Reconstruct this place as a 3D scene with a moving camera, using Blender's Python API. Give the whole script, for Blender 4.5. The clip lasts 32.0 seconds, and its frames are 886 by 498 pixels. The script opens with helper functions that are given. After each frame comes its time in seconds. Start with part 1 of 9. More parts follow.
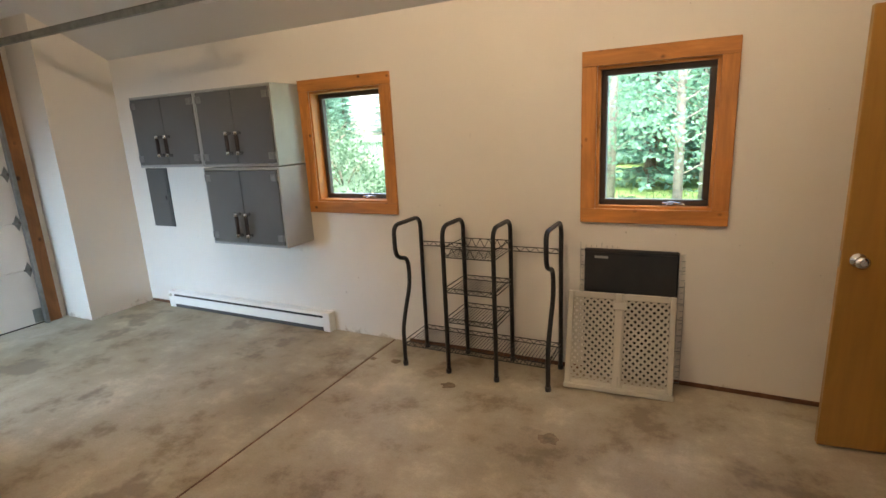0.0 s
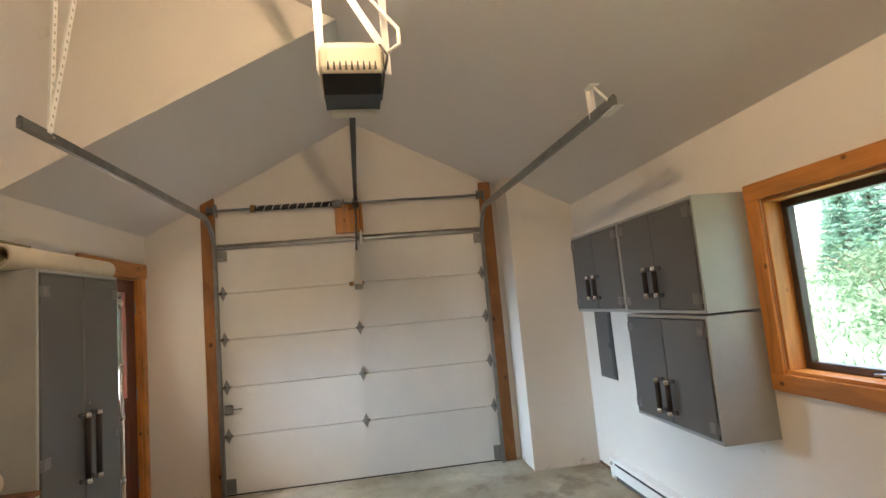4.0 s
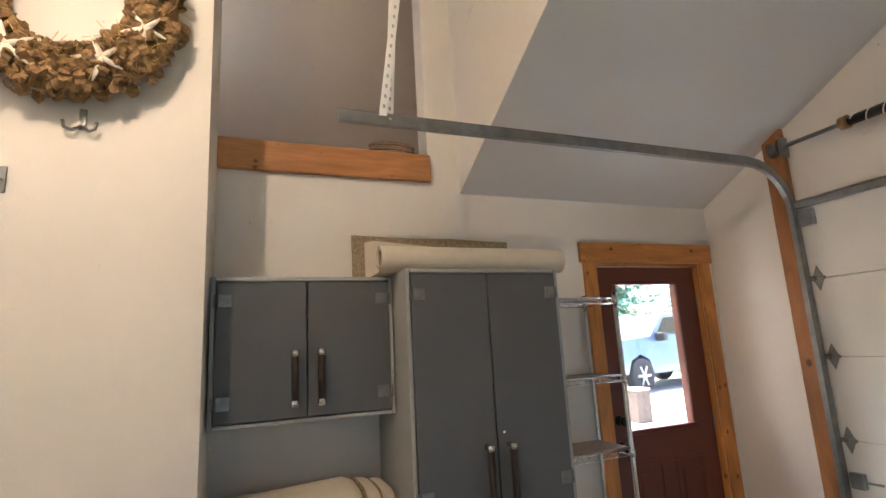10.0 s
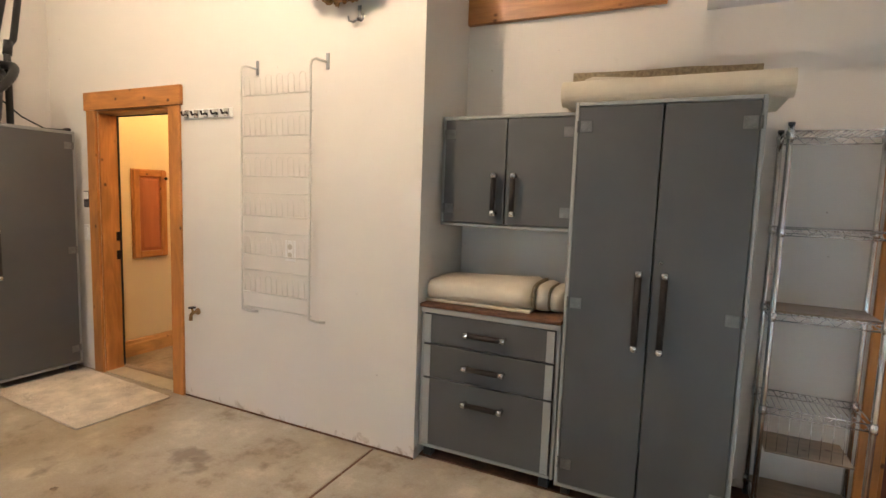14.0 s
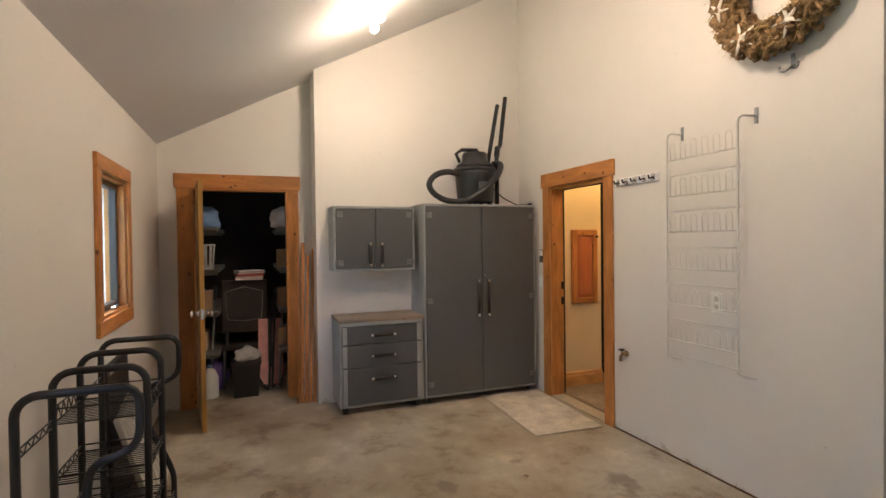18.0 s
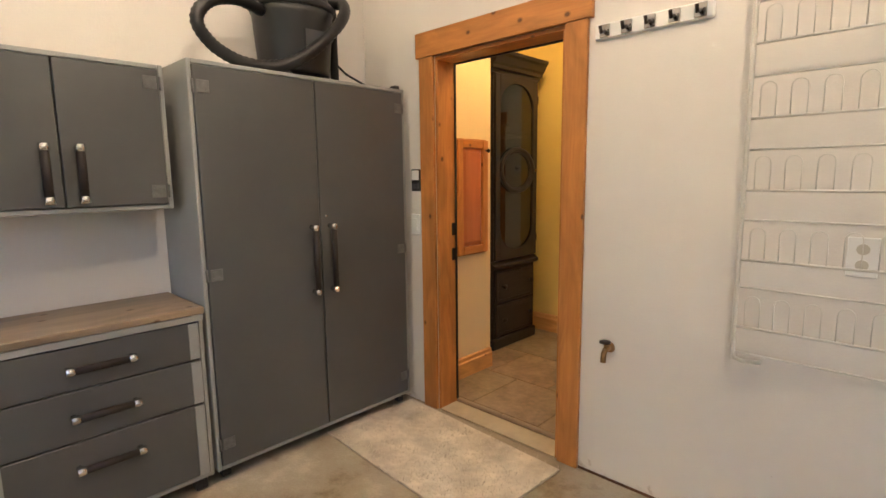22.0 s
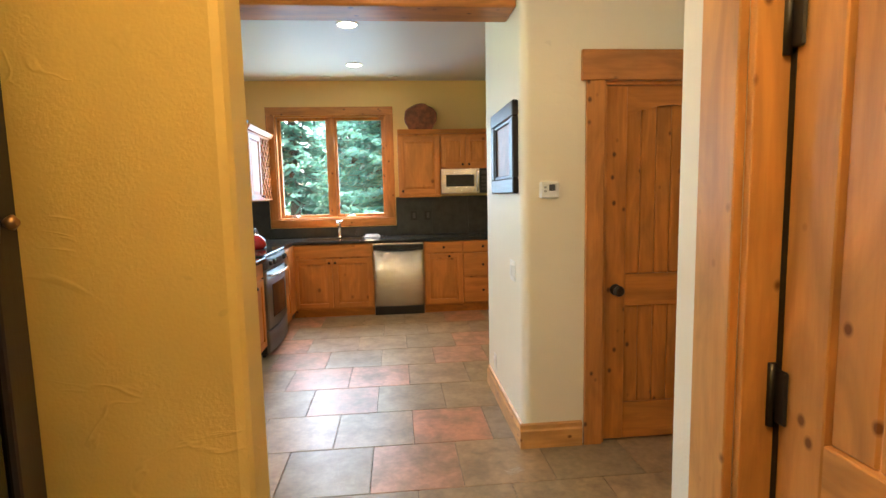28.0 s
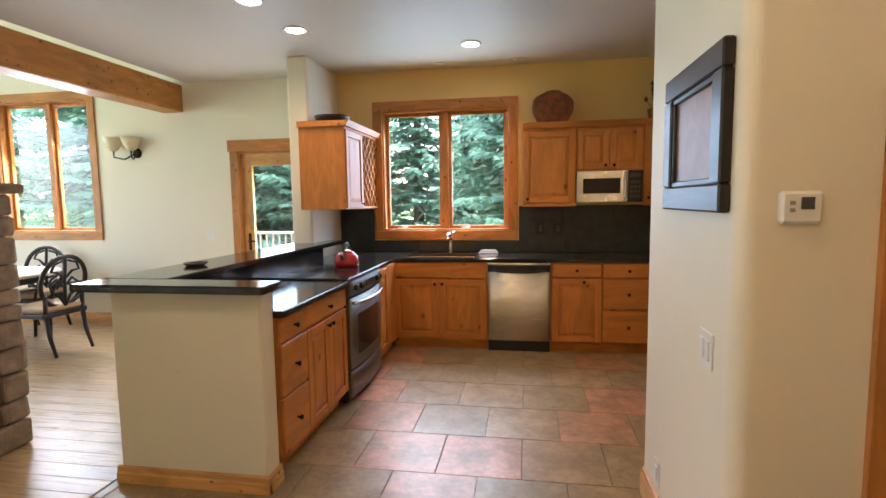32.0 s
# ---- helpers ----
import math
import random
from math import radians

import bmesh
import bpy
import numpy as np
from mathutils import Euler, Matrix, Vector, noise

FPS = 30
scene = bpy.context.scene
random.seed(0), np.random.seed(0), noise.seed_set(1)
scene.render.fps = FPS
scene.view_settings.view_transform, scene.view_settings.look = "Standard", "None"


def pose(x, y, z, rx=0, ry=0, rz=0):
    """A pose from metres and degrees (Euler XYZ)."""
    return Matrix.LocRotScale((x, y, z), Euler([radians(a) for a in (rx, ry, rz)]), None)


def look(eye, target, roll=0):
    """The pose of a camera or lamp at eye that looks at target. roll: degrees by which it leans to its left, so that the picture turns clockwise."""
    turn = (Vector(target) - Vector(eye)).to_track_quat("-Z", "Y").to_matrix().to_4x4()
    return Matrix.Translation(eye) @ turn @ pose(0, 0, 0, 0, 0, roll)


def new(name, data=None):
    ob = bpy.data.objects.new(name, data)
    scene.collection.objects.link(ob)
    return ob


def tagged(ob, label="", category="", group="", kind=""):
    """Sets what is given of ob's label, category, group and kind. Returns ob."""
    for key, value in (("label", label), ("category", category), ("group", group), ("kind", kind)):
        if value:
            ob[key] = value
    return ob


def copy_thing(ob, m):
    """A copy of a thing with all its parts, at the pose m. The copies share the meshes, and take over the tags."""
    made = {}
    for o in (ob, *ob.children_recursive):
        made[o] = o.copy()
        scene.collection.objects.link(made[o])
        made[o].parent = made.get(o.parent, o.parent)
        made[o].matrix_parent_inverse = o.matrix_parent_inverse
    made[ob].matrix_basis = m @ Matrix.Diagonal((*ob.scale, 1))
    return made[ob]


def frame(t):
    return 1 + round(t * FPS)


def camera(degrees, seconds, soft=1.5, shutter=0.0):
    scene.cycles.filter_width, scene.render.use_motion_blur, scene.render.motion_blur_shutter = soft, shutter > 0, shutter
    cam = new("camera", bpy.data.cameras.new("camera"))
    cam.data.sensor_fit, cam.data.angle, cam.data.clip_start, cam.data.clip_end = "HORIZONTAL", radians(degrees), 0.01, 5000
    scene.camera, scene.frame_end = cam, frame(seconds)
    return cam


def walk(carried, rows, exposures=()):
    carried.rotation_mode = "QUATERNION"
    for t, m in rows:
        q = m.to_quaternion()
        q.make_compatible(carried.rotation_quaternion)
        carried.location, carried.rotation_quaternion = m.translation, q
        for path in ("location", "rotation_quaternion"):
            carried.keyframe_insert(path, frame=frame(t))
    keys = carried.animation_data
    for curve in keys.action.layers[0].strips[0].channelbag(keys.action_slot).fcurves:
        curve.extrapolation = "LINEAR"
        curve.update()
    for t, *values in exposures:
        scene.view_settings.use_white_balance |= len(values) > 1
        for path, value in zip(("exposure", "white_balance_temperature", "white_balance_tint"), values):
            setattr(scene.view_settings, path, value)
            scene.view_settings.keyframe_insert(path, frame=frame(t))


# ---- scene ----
cam = camera(82.2, 32.0)
EXPOSURES = ((0.0, 3.3, 7000, 17), (3.0, 3.25, 7100, 18), (4.5, 3.25, 7300, 19), (8.0, 3.3, 6500, 19), (12.0, 3.6, 6200, 19), (15.0, 3.75, 6400, 19), (18.0, 3.25, 6000, 18), (19.0, 3.15, 6000, 18), (20.0, 3.4, 6000, 18), (21.5, 3.65, 6200, 17), (24.0, 3.6, 6100, 15), (25.5, 3.75, 5700, 13), (27.5, 3.75, 6500, 13), (29.0, 3.55, 6600, 17), (30.0, 3.35, 6700, 22), (32.0, 3.3, 6700, 22))
PATH = [
    (0, (0.075, 0.616, 1.593), (-0.809, 2.351, 1.135), -2.9),
    (0.5, (0.039, 0.759, 1.545), (-1.093, 2.369, 1.19), -3.0),
    (1, (-0.029, 0.937, 1.513), (-1.383, 2.383, 1.237), -3.5),
    (1.5, (-0.088, 1.079, 1.521), (-1.613, 2.355, 1.309), -4.1),
    (2, (-0.156, 1.237, 1.532), (-1.83, 2.323, 1.39), -4.4),
    (2.5, (-0.212, 1.424, 1.527), (-2.014, 2.29, 1.449), -3.6),
    (3, (-0.303, 1.578, 1.536), (-2.186, 2.251, 1.504), -3.0),
    (3.5, (-0.361, 1.725, 1.549), (-2.301, 2.21, 1.604), -3.6),
    (4, (-0.393, 1.901, 1.557), (-2.364, 2.165, 1.768), -5.1),
    (4.5, (-0.399, 2.046, 1.551), (-2.366, 2.062, 1.913), -6.6),
    (6.5, (-0.838, 2.269, 1.628), (-2.625, 1.519, 2.124), -5.3),
    (7, (-1.092, 2.278, 1.647), (-2.817, 1.379, 2.114), -5.8),
    (7.5, (-1.347, 2.325, 1.656), (-2.971, 1.252, 2.115), -6.1),
    (8, (-1.58, 2.351, 1.625), (-3.058, 1.088, 2.094), -5.8),
    (8.5, (-1.819, 2.372, 1.608), (-3.143, 0.945, 2.065), -5.2),
    (9, (-2.031, 2.394, 1.604), (-3.179, 0.814, 2.035), -4.9),
    (9.5, (-2.228, 2.401, 1.593), (-3.168, 0.685, 2.007), -4.1),
    (10, (-2.394, 2.332, 1.564), (-3.12, 0.506, 1.938), -3.1),
    (10.5, (-2.551, 2.292, 1.52), (-3.09, 0.395, 1.849), -2.2),
    (11, (-2.694, 2.298, 1.495), (-3.102, 0.355, 1.736), -1.1),
    (11.5, (-2.814, 2.331, 1.469), (-3.118, 0.358, 1.597), 0.5),
    (12, (-2.902, 2.431, 1.471), (-3.094, 0.441, 1.481), 1.6),
    (12.5, (-3.021, 2.527, 1.46), (-3.024, 0.528, 1.395), 1.8),
    (13, (-3.198, 2.57, 1.449), (-2.931, 0.592, 1.32), 1.9),
    (13.5, (-3.378, 2.623, 1.439), (-2.812, 0.713, 1.26), 1.9),
    (14, (-3.509, 2.692, 1.444), (-2.66, 0.893, 1.241), 2.0),
    (14.5, (-3.621, 2.745, 1.467), (-2.477, 1.121, 1.235), 1.8),
    (15, (-3.704, 2.778, 1.485), (-2.296, 1.381, 1.228), 1.2),
    (15.5, (-3.725, 2.796, 1.494), (-2.126, 1.628, 1.215), 0.4),
    (17.5, (-3.798, 3.006, 1.504), (-1.948, 2.257, 1.377), -0.6),
    (18, (-3.703, 3.002, 1.487), (-1.831, 2.297, 1.458), -0.7),
    (18.5, (-3.563, 3.001, 1.462), (-1.685, 2.316, 1.505), -0.9),
    (19, (-3.415, 3.013, 1.431), (-1.543, 2.311, 1.478), -1.1),
    (19.5, (-3.146, 3.031, 1.423), (-1.299, 2.264, 1.394), -0.9),
    (20, (-2.83, 3.007, 1.396), (-1.024, 2.155, 1.274), -0.7),
    (20.5, (-2.49, 2.937, 1.379), (-0.756, 1.958, 1.192), -0.9),
    (21, (-2.148, 2.781, 1.371), (-0.531, 1.631, 1.121), -1.0),
    (21.5, (-1.851, 2.561, 1.356), (-0.351, 1.266, 1.084), -0.9),
    (22, (-1.528, 2.352, 1.353), (-0.152, 0.928, 1.071), -0.7),
    (22.5, (-1.252, 2.146, 1.35), (0.006, 0.618, 1.064), -0.7),
    (23, (-0.99, 1.944, 1.362), (0.162, 0.334, 1.077), -0.6),
    (23.5, (-0.731, 1.748, 1.372), (0.289, 0.049, 1.099), -0.7),
    (24, (-0.491, 1.531, 1.374), (0.356, -0.264, 1.123), -1.2),
    (24.5, (-0.277, 1.305, 1.389), (0.415, -0.558, 1.167), -1.3),
    (25, (-0.081, 1.076, 1.399), (0.443, -0.844, 1.201), -1.6),
    (25.5, (0.015, 0.848, 1.434), (0.381, -1.107, 1.232), -2.1),
    (27.5, (0.206, -0.098, 1.426), (0.124, -2.086, 1.22), -1.5),
    (28, (0.216, -0.314, 1.424), (0.035, -2.294, 1.21), -1.3),
    (28.5, (0.244, -0.521, 1.428), (-0.049, -2.487, 1.213), -1.3),
    (29, (0.255, -0.728, 1.422), (-0.141, -2.677, 1.211), -1.4),
    (29.5, (0.24, -0.894, 1.422), (-0.209, -2.831, 1.207), -1.5),
    (30, (0.215, -0.995, 1.416), (-0.212, -2.936, 1.196), -1.5),
    (30.5, (0.197, -1.097, 1.421), (-0.138, -3.055, 1.188), -1.5),
    (31, (0.174, -1.215, 1.428), (0.006, -3.193, 1.191), -1.2),
    (31.5, (0.159, -1.32, 1.437), (0.211, -3.307, 1.214), -0.9),
    (32, (0.127, -1.457, 1.466), (0.451, -3.422, 1.277), -0.8),
]
walk(cam, [(t, look(eye, target, roll)) for t, eye, target, roll in PATH], EXPOSURES)

# ---- light ----


def world_sky():
    w = bpy.data.worlds.new("sky")
    w.use_nodes = True
    nt = w.node_tree
    sky = nt.nodes.new("ShaderNodeTexSky")
    sky.sky_type, sky.sun_disc = "NISHITA", False
    sky.sun_elevation, sky.sun_rotation = radians(64), radians(200)
    sky.dust_density, sky.air_density = 2.5, 1.0
    nt.links.new(sky.outputs[0], nt.nodes["Background"].inputs[0])
    nt.nodes["Background"].inputs[1].default_value = 0.15
    scene.world = w


world_sky()


def sun_lamp():
    d = bpy.data.lights.new("sun", "SUN")
    d.energy, d.angle, d.color = 4.2, radians(90), (0.95, 0.99, 1.0)
    ob = new("sun", d)
    ob.matrix_world = look((3, -8, 18), (0, 0, 0))
    return ob


sun_lamp()


def area(name, m, sx, sy, watts, col, spread=180):
    d = bpy.data.lights.new(name, "AREA")
    d.shape, d.size, d.size_y, d.energy, d.color = "RECTANGLE", sx, sy, watts, col
    d.spread = radians(spread)
    ob = new(name, d)
    ob.matrix_world = m
    return ob


def bulb(name, at, watts, col, r=0.05):
    d = bpy.data.lights.new(name, "POINT")
    d.energy, d.color, d.shadow_soft_size = watts, col, r
    ob = new(name, d)
    ob.location = at
    return ob


def spot(name, at, watts, col, r=0.05, cone=150):
    d = bpy.data.lights.new(name, "SPOT")
    d.energy, d.color, d.shadow_soft_size, d.spot_size, d.spot_blend = watts, col, r, radians(cone), 0.6
    ob = new(name, d)
    ob.location = at
    return ob


# ---- materials ----
def nodes(m):
    m.use_nodes = True
    nt = m.node_tree
    return nt, nt.nodes["Principled BSDF"]


def ramp(nt, fac, stops):
    r = nt.nodes.new("ShaderNodeValToRGB")
    e = r.color_ramp.elements
    while len(e) < len(stops):
        e.new(0.5)
    for el, (p, c) in zip(e, stops):
        el.position, el.color = p, (*c, 1)
    nt.links.new(fac, r.inputs[0])
    return r.outputs[0]


def noise_tex(nt, scale, detail=4, rough=0.6, stretch=(1, 1, 1), distort=0.0, shift=False):
    tc = nt.nodes.new("ShaderNodeTexCoord")
    mp = nt.nodes.new("ShaderNodeMapping")
    mp.inputs["Scale"].default_value = stretch
    nt.links.new(tc.outputs["Object"], mp.inputs[0])
    if shift:
        info = nt.nodes.new("ShaderNodeObjectInfo")
        mul = nt.nodes.new("ShaderNodeMath")
        mul.operation = "MULTIPLY"
        mul.inputs[1].default_value = 37.0
        nt.links.new(info.outputs["Random"], mul.inputs[0])
        nt.links.new(mul.outputs[0], mp.inputs["Location"])
    n = nt.nodes.new("ShaderNodeTexNoise")
    n.inputs["Scale"].default_value, n.inputs["Detail"].default_value = scale, detail
    n.inputs["Roughness"].default_value, n.inputs["Distortion"].default_value = rough, distort
    nt.links.new(mp.outputs[0], n.inputs["Vector"])
    return n.outputs["Fac"], mp.outputs[0]


def mixc(nt, fac, a, b, how="MIX"):
    m = nt.nodes.new("ShaderNodeMix")
    m.data_type, m.blend_type = "RGBA", how
    for sock, v in ((m.inputs[0], fac), (m.inputs[6], a), (m.inputs[7], b)):
        if isinstance(v, (int, float)):
            sock.default_value = v
        elif isinstance(v, tuple):
            sock.default_value = (*v, 1)
        else:
            nt.links.new(v, sock)
    return m.outputs[2]


def bump(nt, bsdf, fac, strength, dist=0.01):
    b = nt.nodes.new("ShaderNodeBump")
    b.inputs["Strength"].default_value, b.inputs["Distance"].default_value = strength, dist
    nt.links.new(fac, b.inputs["Height"])
    nt.links.new(b.outputs[0], bsdf.inputs["Normal"])


def rough_link(nt, bsdf, fac, lo, hi):
    r = nt.nodes.new("ShaderNodeMapRange")
    r.inputs["To Min"].default_value, r.inputs["To Max"].default_value = lo, hi
    nt.links.new(fac, r.inputs[0])
    nt.links.new(r.outputs[0], bsdf.inputs["Roughness"])


def plain(name, col, rough=0.5, metal=0.0, var=0.12, scale=6.0, bscale=60.0, bstr=0.08, coat=0.0, shift=True):
    """A painted, moulded or metal surface with soft blotches and a fine grain."""
    m = bpy.data.materials.new(name)
    nt, b = nodes(m)
    f, _ = noise_tex(nt, scale, 5, 0.6, shift=shift)
    lo, hi = tuple(c * (1 - var) for c in col), tuple(min(1, c * (1 + var)) for c in col)
    nt.links.new(ramp(nt, f, [(0.3, lo), (0.7, hi)]), b.inputs["Base Color"])
    b.inputs["Metallic"].default_value = metal
    b.inputs["Coat Weight"].default_value = coat
    g, _ = noise_tex(nt, bscale, 3, 0.6, shift=shift)
    rough_link(nt, b, f, max(0.02, rough - 0.08), min(1, rough + 0.08))
    if bstr:
        bump(nt, b, g, bstr, 0.004)
    return m


def wood(name, base, dark, along="z", knots=True, rough=0.45, scale=1.0, knotcol=(0.09, 0.035, 0.012), contrast=1.0, coat=0.12, kscale=11.0):
    """Varnished timber: long grain along one axis, slow bands and scattered knots."""
    m = bpy.data.materials.new(name)
    nt, b = nodes(m)
    k = {"x": (0.06, 1, 1), "y": (1, 0.06, 1), "z": (1, 1, 0.06)}[along]
    fine, _ = noise_tex(nt, 55 * scale, 6, 0.65, k, 0.4, True)
    slow, _ = noise_tex(nt, 9 * scale, 4, 0.5, tuple(0.25 if s < 1 else 1 for s in k), 1.2, True)
    mid = tuple((p + q) / 2 for p, q in zip(base, dark))
    c1 = ramp(nt, fine, [(0.3, mid), (0.6, base)])
    c2 = ramp(nt, slow, [(0.35, tuple(v * (1 - 0.28 * contrast) for v in (1, 1, 1))), (0.65, (1.08, 1.06, 1.02))])
    col = mixc(nt, 1.0, c1, c2, "MULTIPLY")
    if knots:
        tc = nt.nodes.new("ShaderNodeTexCoord")
        mp = nt.nodes.new("ShaderNodeMapping")
        mp.inputs["Scale"].default_value = tuple(0.75 if s < 1 else 1.0 for s in k)
        info = nt.nodes.new("ShaderNodeObjectInfo")
        mul = nt.nodes.new("ShaderNodeMath")
        mul.operation = "MULTIPLY"
        mul.inputs[1].default_value = 53.0
        nt.links.new(info.outputs["Random"], mul.inputs[0])
        nt.links.new(mul.outputs[0], mp.inputs["Location"])
        nt.links.new(tc.outputs["Object"], mp.inputs[0])
        v = nt.nodes.new("ShaderNodeTexVoronoi")
        v.inputs["Scale"].default_value = kscale
        nt.links.new(mp.outputs[0], v.inputs["Vector"])
        kf = ramp(nt, v.outputs["Distance"], [(0.075, (0.9, 0.9, 0.9)), (0.105, (0.5, 0.5, 0.5)), (0.16, (0, 0, 0))])
        col = mixc(nt, kf, col, knotcol)
    nt.links.new(col, b.inputs["Base Color"])
    b.inputs["Specular IOR Level"].default_value = 0.35
    rough_link(nt, b, fine, rough - 0.08, rough + 0.1)
    b.inputs["Coat Weight"].default_value, b.inputs["Coat Roughness"].default_value = coat, 0.25
    bump(nt, b, fine, 0.12, 0.003)
    return m


def glass_mat(name="window_glass", least=0.045, tint=(1, 1, 1)):
    m = bpy.data.materials.new(name)
    nt, b = nodes(m)
    t, g, mx = (nt.nodes.new(n) for n in ("ShaderNodeBsdfTransparent", "ShaderNodeBsdfGlossy", "ShaderNodeMixShader"))
    lw, pw, sc = nt.nodes.new("ShaderNodeLayerWeight"), nt.nodes.new("ShaderNodeMath"), nt.nodes.new("ShaderNodeMath")
    t.inputs[0].default_value = (*tint, 1)
    lw.inputs[0].default_value = 0.5
    pw.operation, sc.operation = "POWER", "MULTIPLY_ADD"
    pw.inputs[1].default_value, sc.inputs[1].default_value, sc.inputs[2].default_value = 4.0, 0.6, least
    g.inputs["Roughness"].default_value = 0.02
    nt.links.new(lw.outputs["Facing"], pw.inputs[0])
    nt.links.new(pw.outputs[0], sc.inputs[0])
    nt.links.new(sc.outputs[0], mx.inputs[0])
    nt.links.new(t.outputs[0], mx.inputs[1])
    nt.links.new(g.outputs[0], mx.inputs[2])
    nt.links.new(mx.outputs[0], nt.nodes["Material Output"].inputs[0])
    return m


def glow(name, col, power):
    m = bpy.data.materials.new(name)
    nt, b = nodes(m)
    b.inputs["Base Color"].default_value = (*col, 1)
    b.inputs["Emission Color"].default_value = (*col, 1)
    b.inputs["Emission Strength"].default_value = power
    return m


def concrete_mat():
    m = bpy.data.materials.new("garage_concrete")
    nt, b = nodes(m)
    big, _ = noise_tex(nt, 0.8, 3, 0.5)
    mid, _ = noise_tex(nt, 2.6, 8, 0.68)
    fine, _ = noise_tex(nt, 90, 4, 0.7)
    c = ramp(nt, big, [(0.32, (0.25, 0.2, 0.13)), (0.48, (0.36, 0.305, 0.22)), (0.64, (0.45, 0.415, 0.34))])
    c = mixc(nt, 1.0, c, ramp(nt, mid, [(0.36, (0.56, 0.5, 0.42)), (0.46, (0.9, 0.88, 0.85)), (0.55, (1, 1, 1)), (0.65, (1.28, 1.28, 1.28))]), "MULTIPLY")
    c = mixc(nt, 1.0, c, ramp(nt, fine, [(0.3, (0.9, 0.89, 0.87)), (0.6, (1.03, 1.03, 1.03))]), "MULTIPLY")
    spots, _ = noise_tex(nt, 1.9, 5, 0.55)
    c = mixc(nt, ramp(nt, spots, [(0.61, (0, 0, 0)), (0.66, (0.62, 0.62, 0.62))]), c, (0.13, 0.1, 0.07))
    nt.links.new(c, b.inputs["Base Color"])
    rough_link(nt, b, mid, 0.35, 0.7)
    bump(nt, b, fine, 0.15, 0.003)
    return m


def paint_mat(name, col, dirt=0.05, bstr=0.1, trowel=0.0, splash=0.0):
    """Rolled wall paint on board: faint patches, scuffs and an orange-peel skin."""
    m = bpy.data.materials.new(name)
    nt, b = nodes(m)
    big, _ = noise_tex(nt, 0.9, 5, 0.6)
    c = ramp(nt, big, [(0.3, tuple(v * (1 - dirt) for v in col)), (0.7, col)])
    sc, _ = noise_tex(nt, 9, 2, 0.4, distort=1.0)
    c = mixc(nt, ramp(nt, sc, [(0.77, (0, 0, 0)), (0.8, (0.35, 0.35, 0.35))]), c, tuple(v * 0.72 for v in col))
    if splash:
        tc = nt.nodes.new("ShaderNodeTexCoord")
        sep = nt.nodes.new("ShaderNodeSeparateXYZ")
        nt.links.new(tc.outputs["Object"], sep.inputs[0])
        sp, _ = noise_tex(nt, 11, 6, 0.7, distort=0.6)
        low = nt.nodes.new("ShaderNodeMath")
        low.operation = "MULTIPLY_ADD"
        low.inputs[1].default_value = -splash
        nt.links.new(sep.outputs["Z"], low.inputs[0])
        nt.links.new(sp, low.inputs[2])
        c = mixc(nt, ramp(nt, low.outputs[0], [(0.47, (0, 0, 0)), (0.6, (0.6, 0.6, 0.6))]), c, (0.3, 0.22, 0.14))
        fl, _ = noise_tex(nt, 38, 1, 0.3)
        c = mixc(nt, ramp(nt, fl, [(0.83, (0, 0, 0)), (0.85, (0.45, 0.45, 0.45))]), c, (0.22, 0.16, 0.11))
    nt.links.new(c, b.inputs["Base Color"])
    fine, _ = noise_tex(nt, 120, 3, 0.5)
    coarse, _ = noise_tex(nt, 14, 3, 0.5)
    mx = nt.nodes.new("ShaderNodeMath")
    mx.operation = "ADD"
    nt.links.new(fine, mx.inputs[0])
    nt.links.new(coarse, mx.inputs[1])
    height = mx.outputs[0]
    if trowel:
        tr, _ = noise_tex(nt, 2.3, 3, 0.5, (1, 1, 2.2), 1.6)
        cut = ramp(nt, tr, [(0.48, (0, 0, 0)), (0.497, (1, 1, 1)), (0.503, (1, 1, 1)), (0.52, (0, 0, 0))])
        keep, _ = noise_tex(nt, 3.7, 2, 0.5)
        cut = mixc(nt, 1.0, cut, ramp(nt, keep, [(0.52, (0, 0, 0)), (0.62, (1, 1, 1))]), "MULTIPLY")
        add = nt.nodes.new("ShaderNodeMath")
        add.operation = "MULTIPLY_ADD"
        add.inputs[1].default_value = trowel
        nt.links.new(cut, add.inputs[0])
        nt.links.new(height, add.inputs[2])
        height = add.outputs[0]
    b.inputs["Roughness"].default_value = 0.55
    bump(nt, b, height, bstr, 0.006)
    return m


M = {}
M["wall"] = paint_mat("white_garage_wall_paint", (0.73, 0.695, 0.635), splash=2.2)
M["ceil"] = paint_mat("garage_ceiling_paint", (0.71, 0.70, 0.685), 0.04)
# Near-black: the closet's lack of light is put into the wall colour.
M["closet"] = plain("closet_walls_darkened", (0.03, 0.026, 0.022), 0.9, 0, 0.4, 5, 40, 0.2)
# Darker take on the wall paint; the loft's dimness sits in this colour.
M["loft"] = paint_mat("shaded_loft_paint", (0.46, 0.41, 0.345), 0.08)
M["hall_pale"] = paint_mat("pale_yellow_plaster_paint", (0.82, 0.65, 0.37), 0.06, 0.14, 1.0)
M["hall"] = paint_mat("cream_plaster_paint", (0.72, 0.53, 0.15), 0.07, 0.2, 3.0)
M["kitchen_yellow"] = paint_mat("yellow_kitchen_paint", (0.80, 0.57, 0.21), 0.05, 0.2)
M["cream"] = paint_mat("pale_plaster_paint", (0.82, 0.765, 0.63), 0.05, 0.14, 0.6)
M["kceil"] = paint_mat("white_kitchen_ceiling_paint", (0.68, 0.66, 0.63), 0.03)
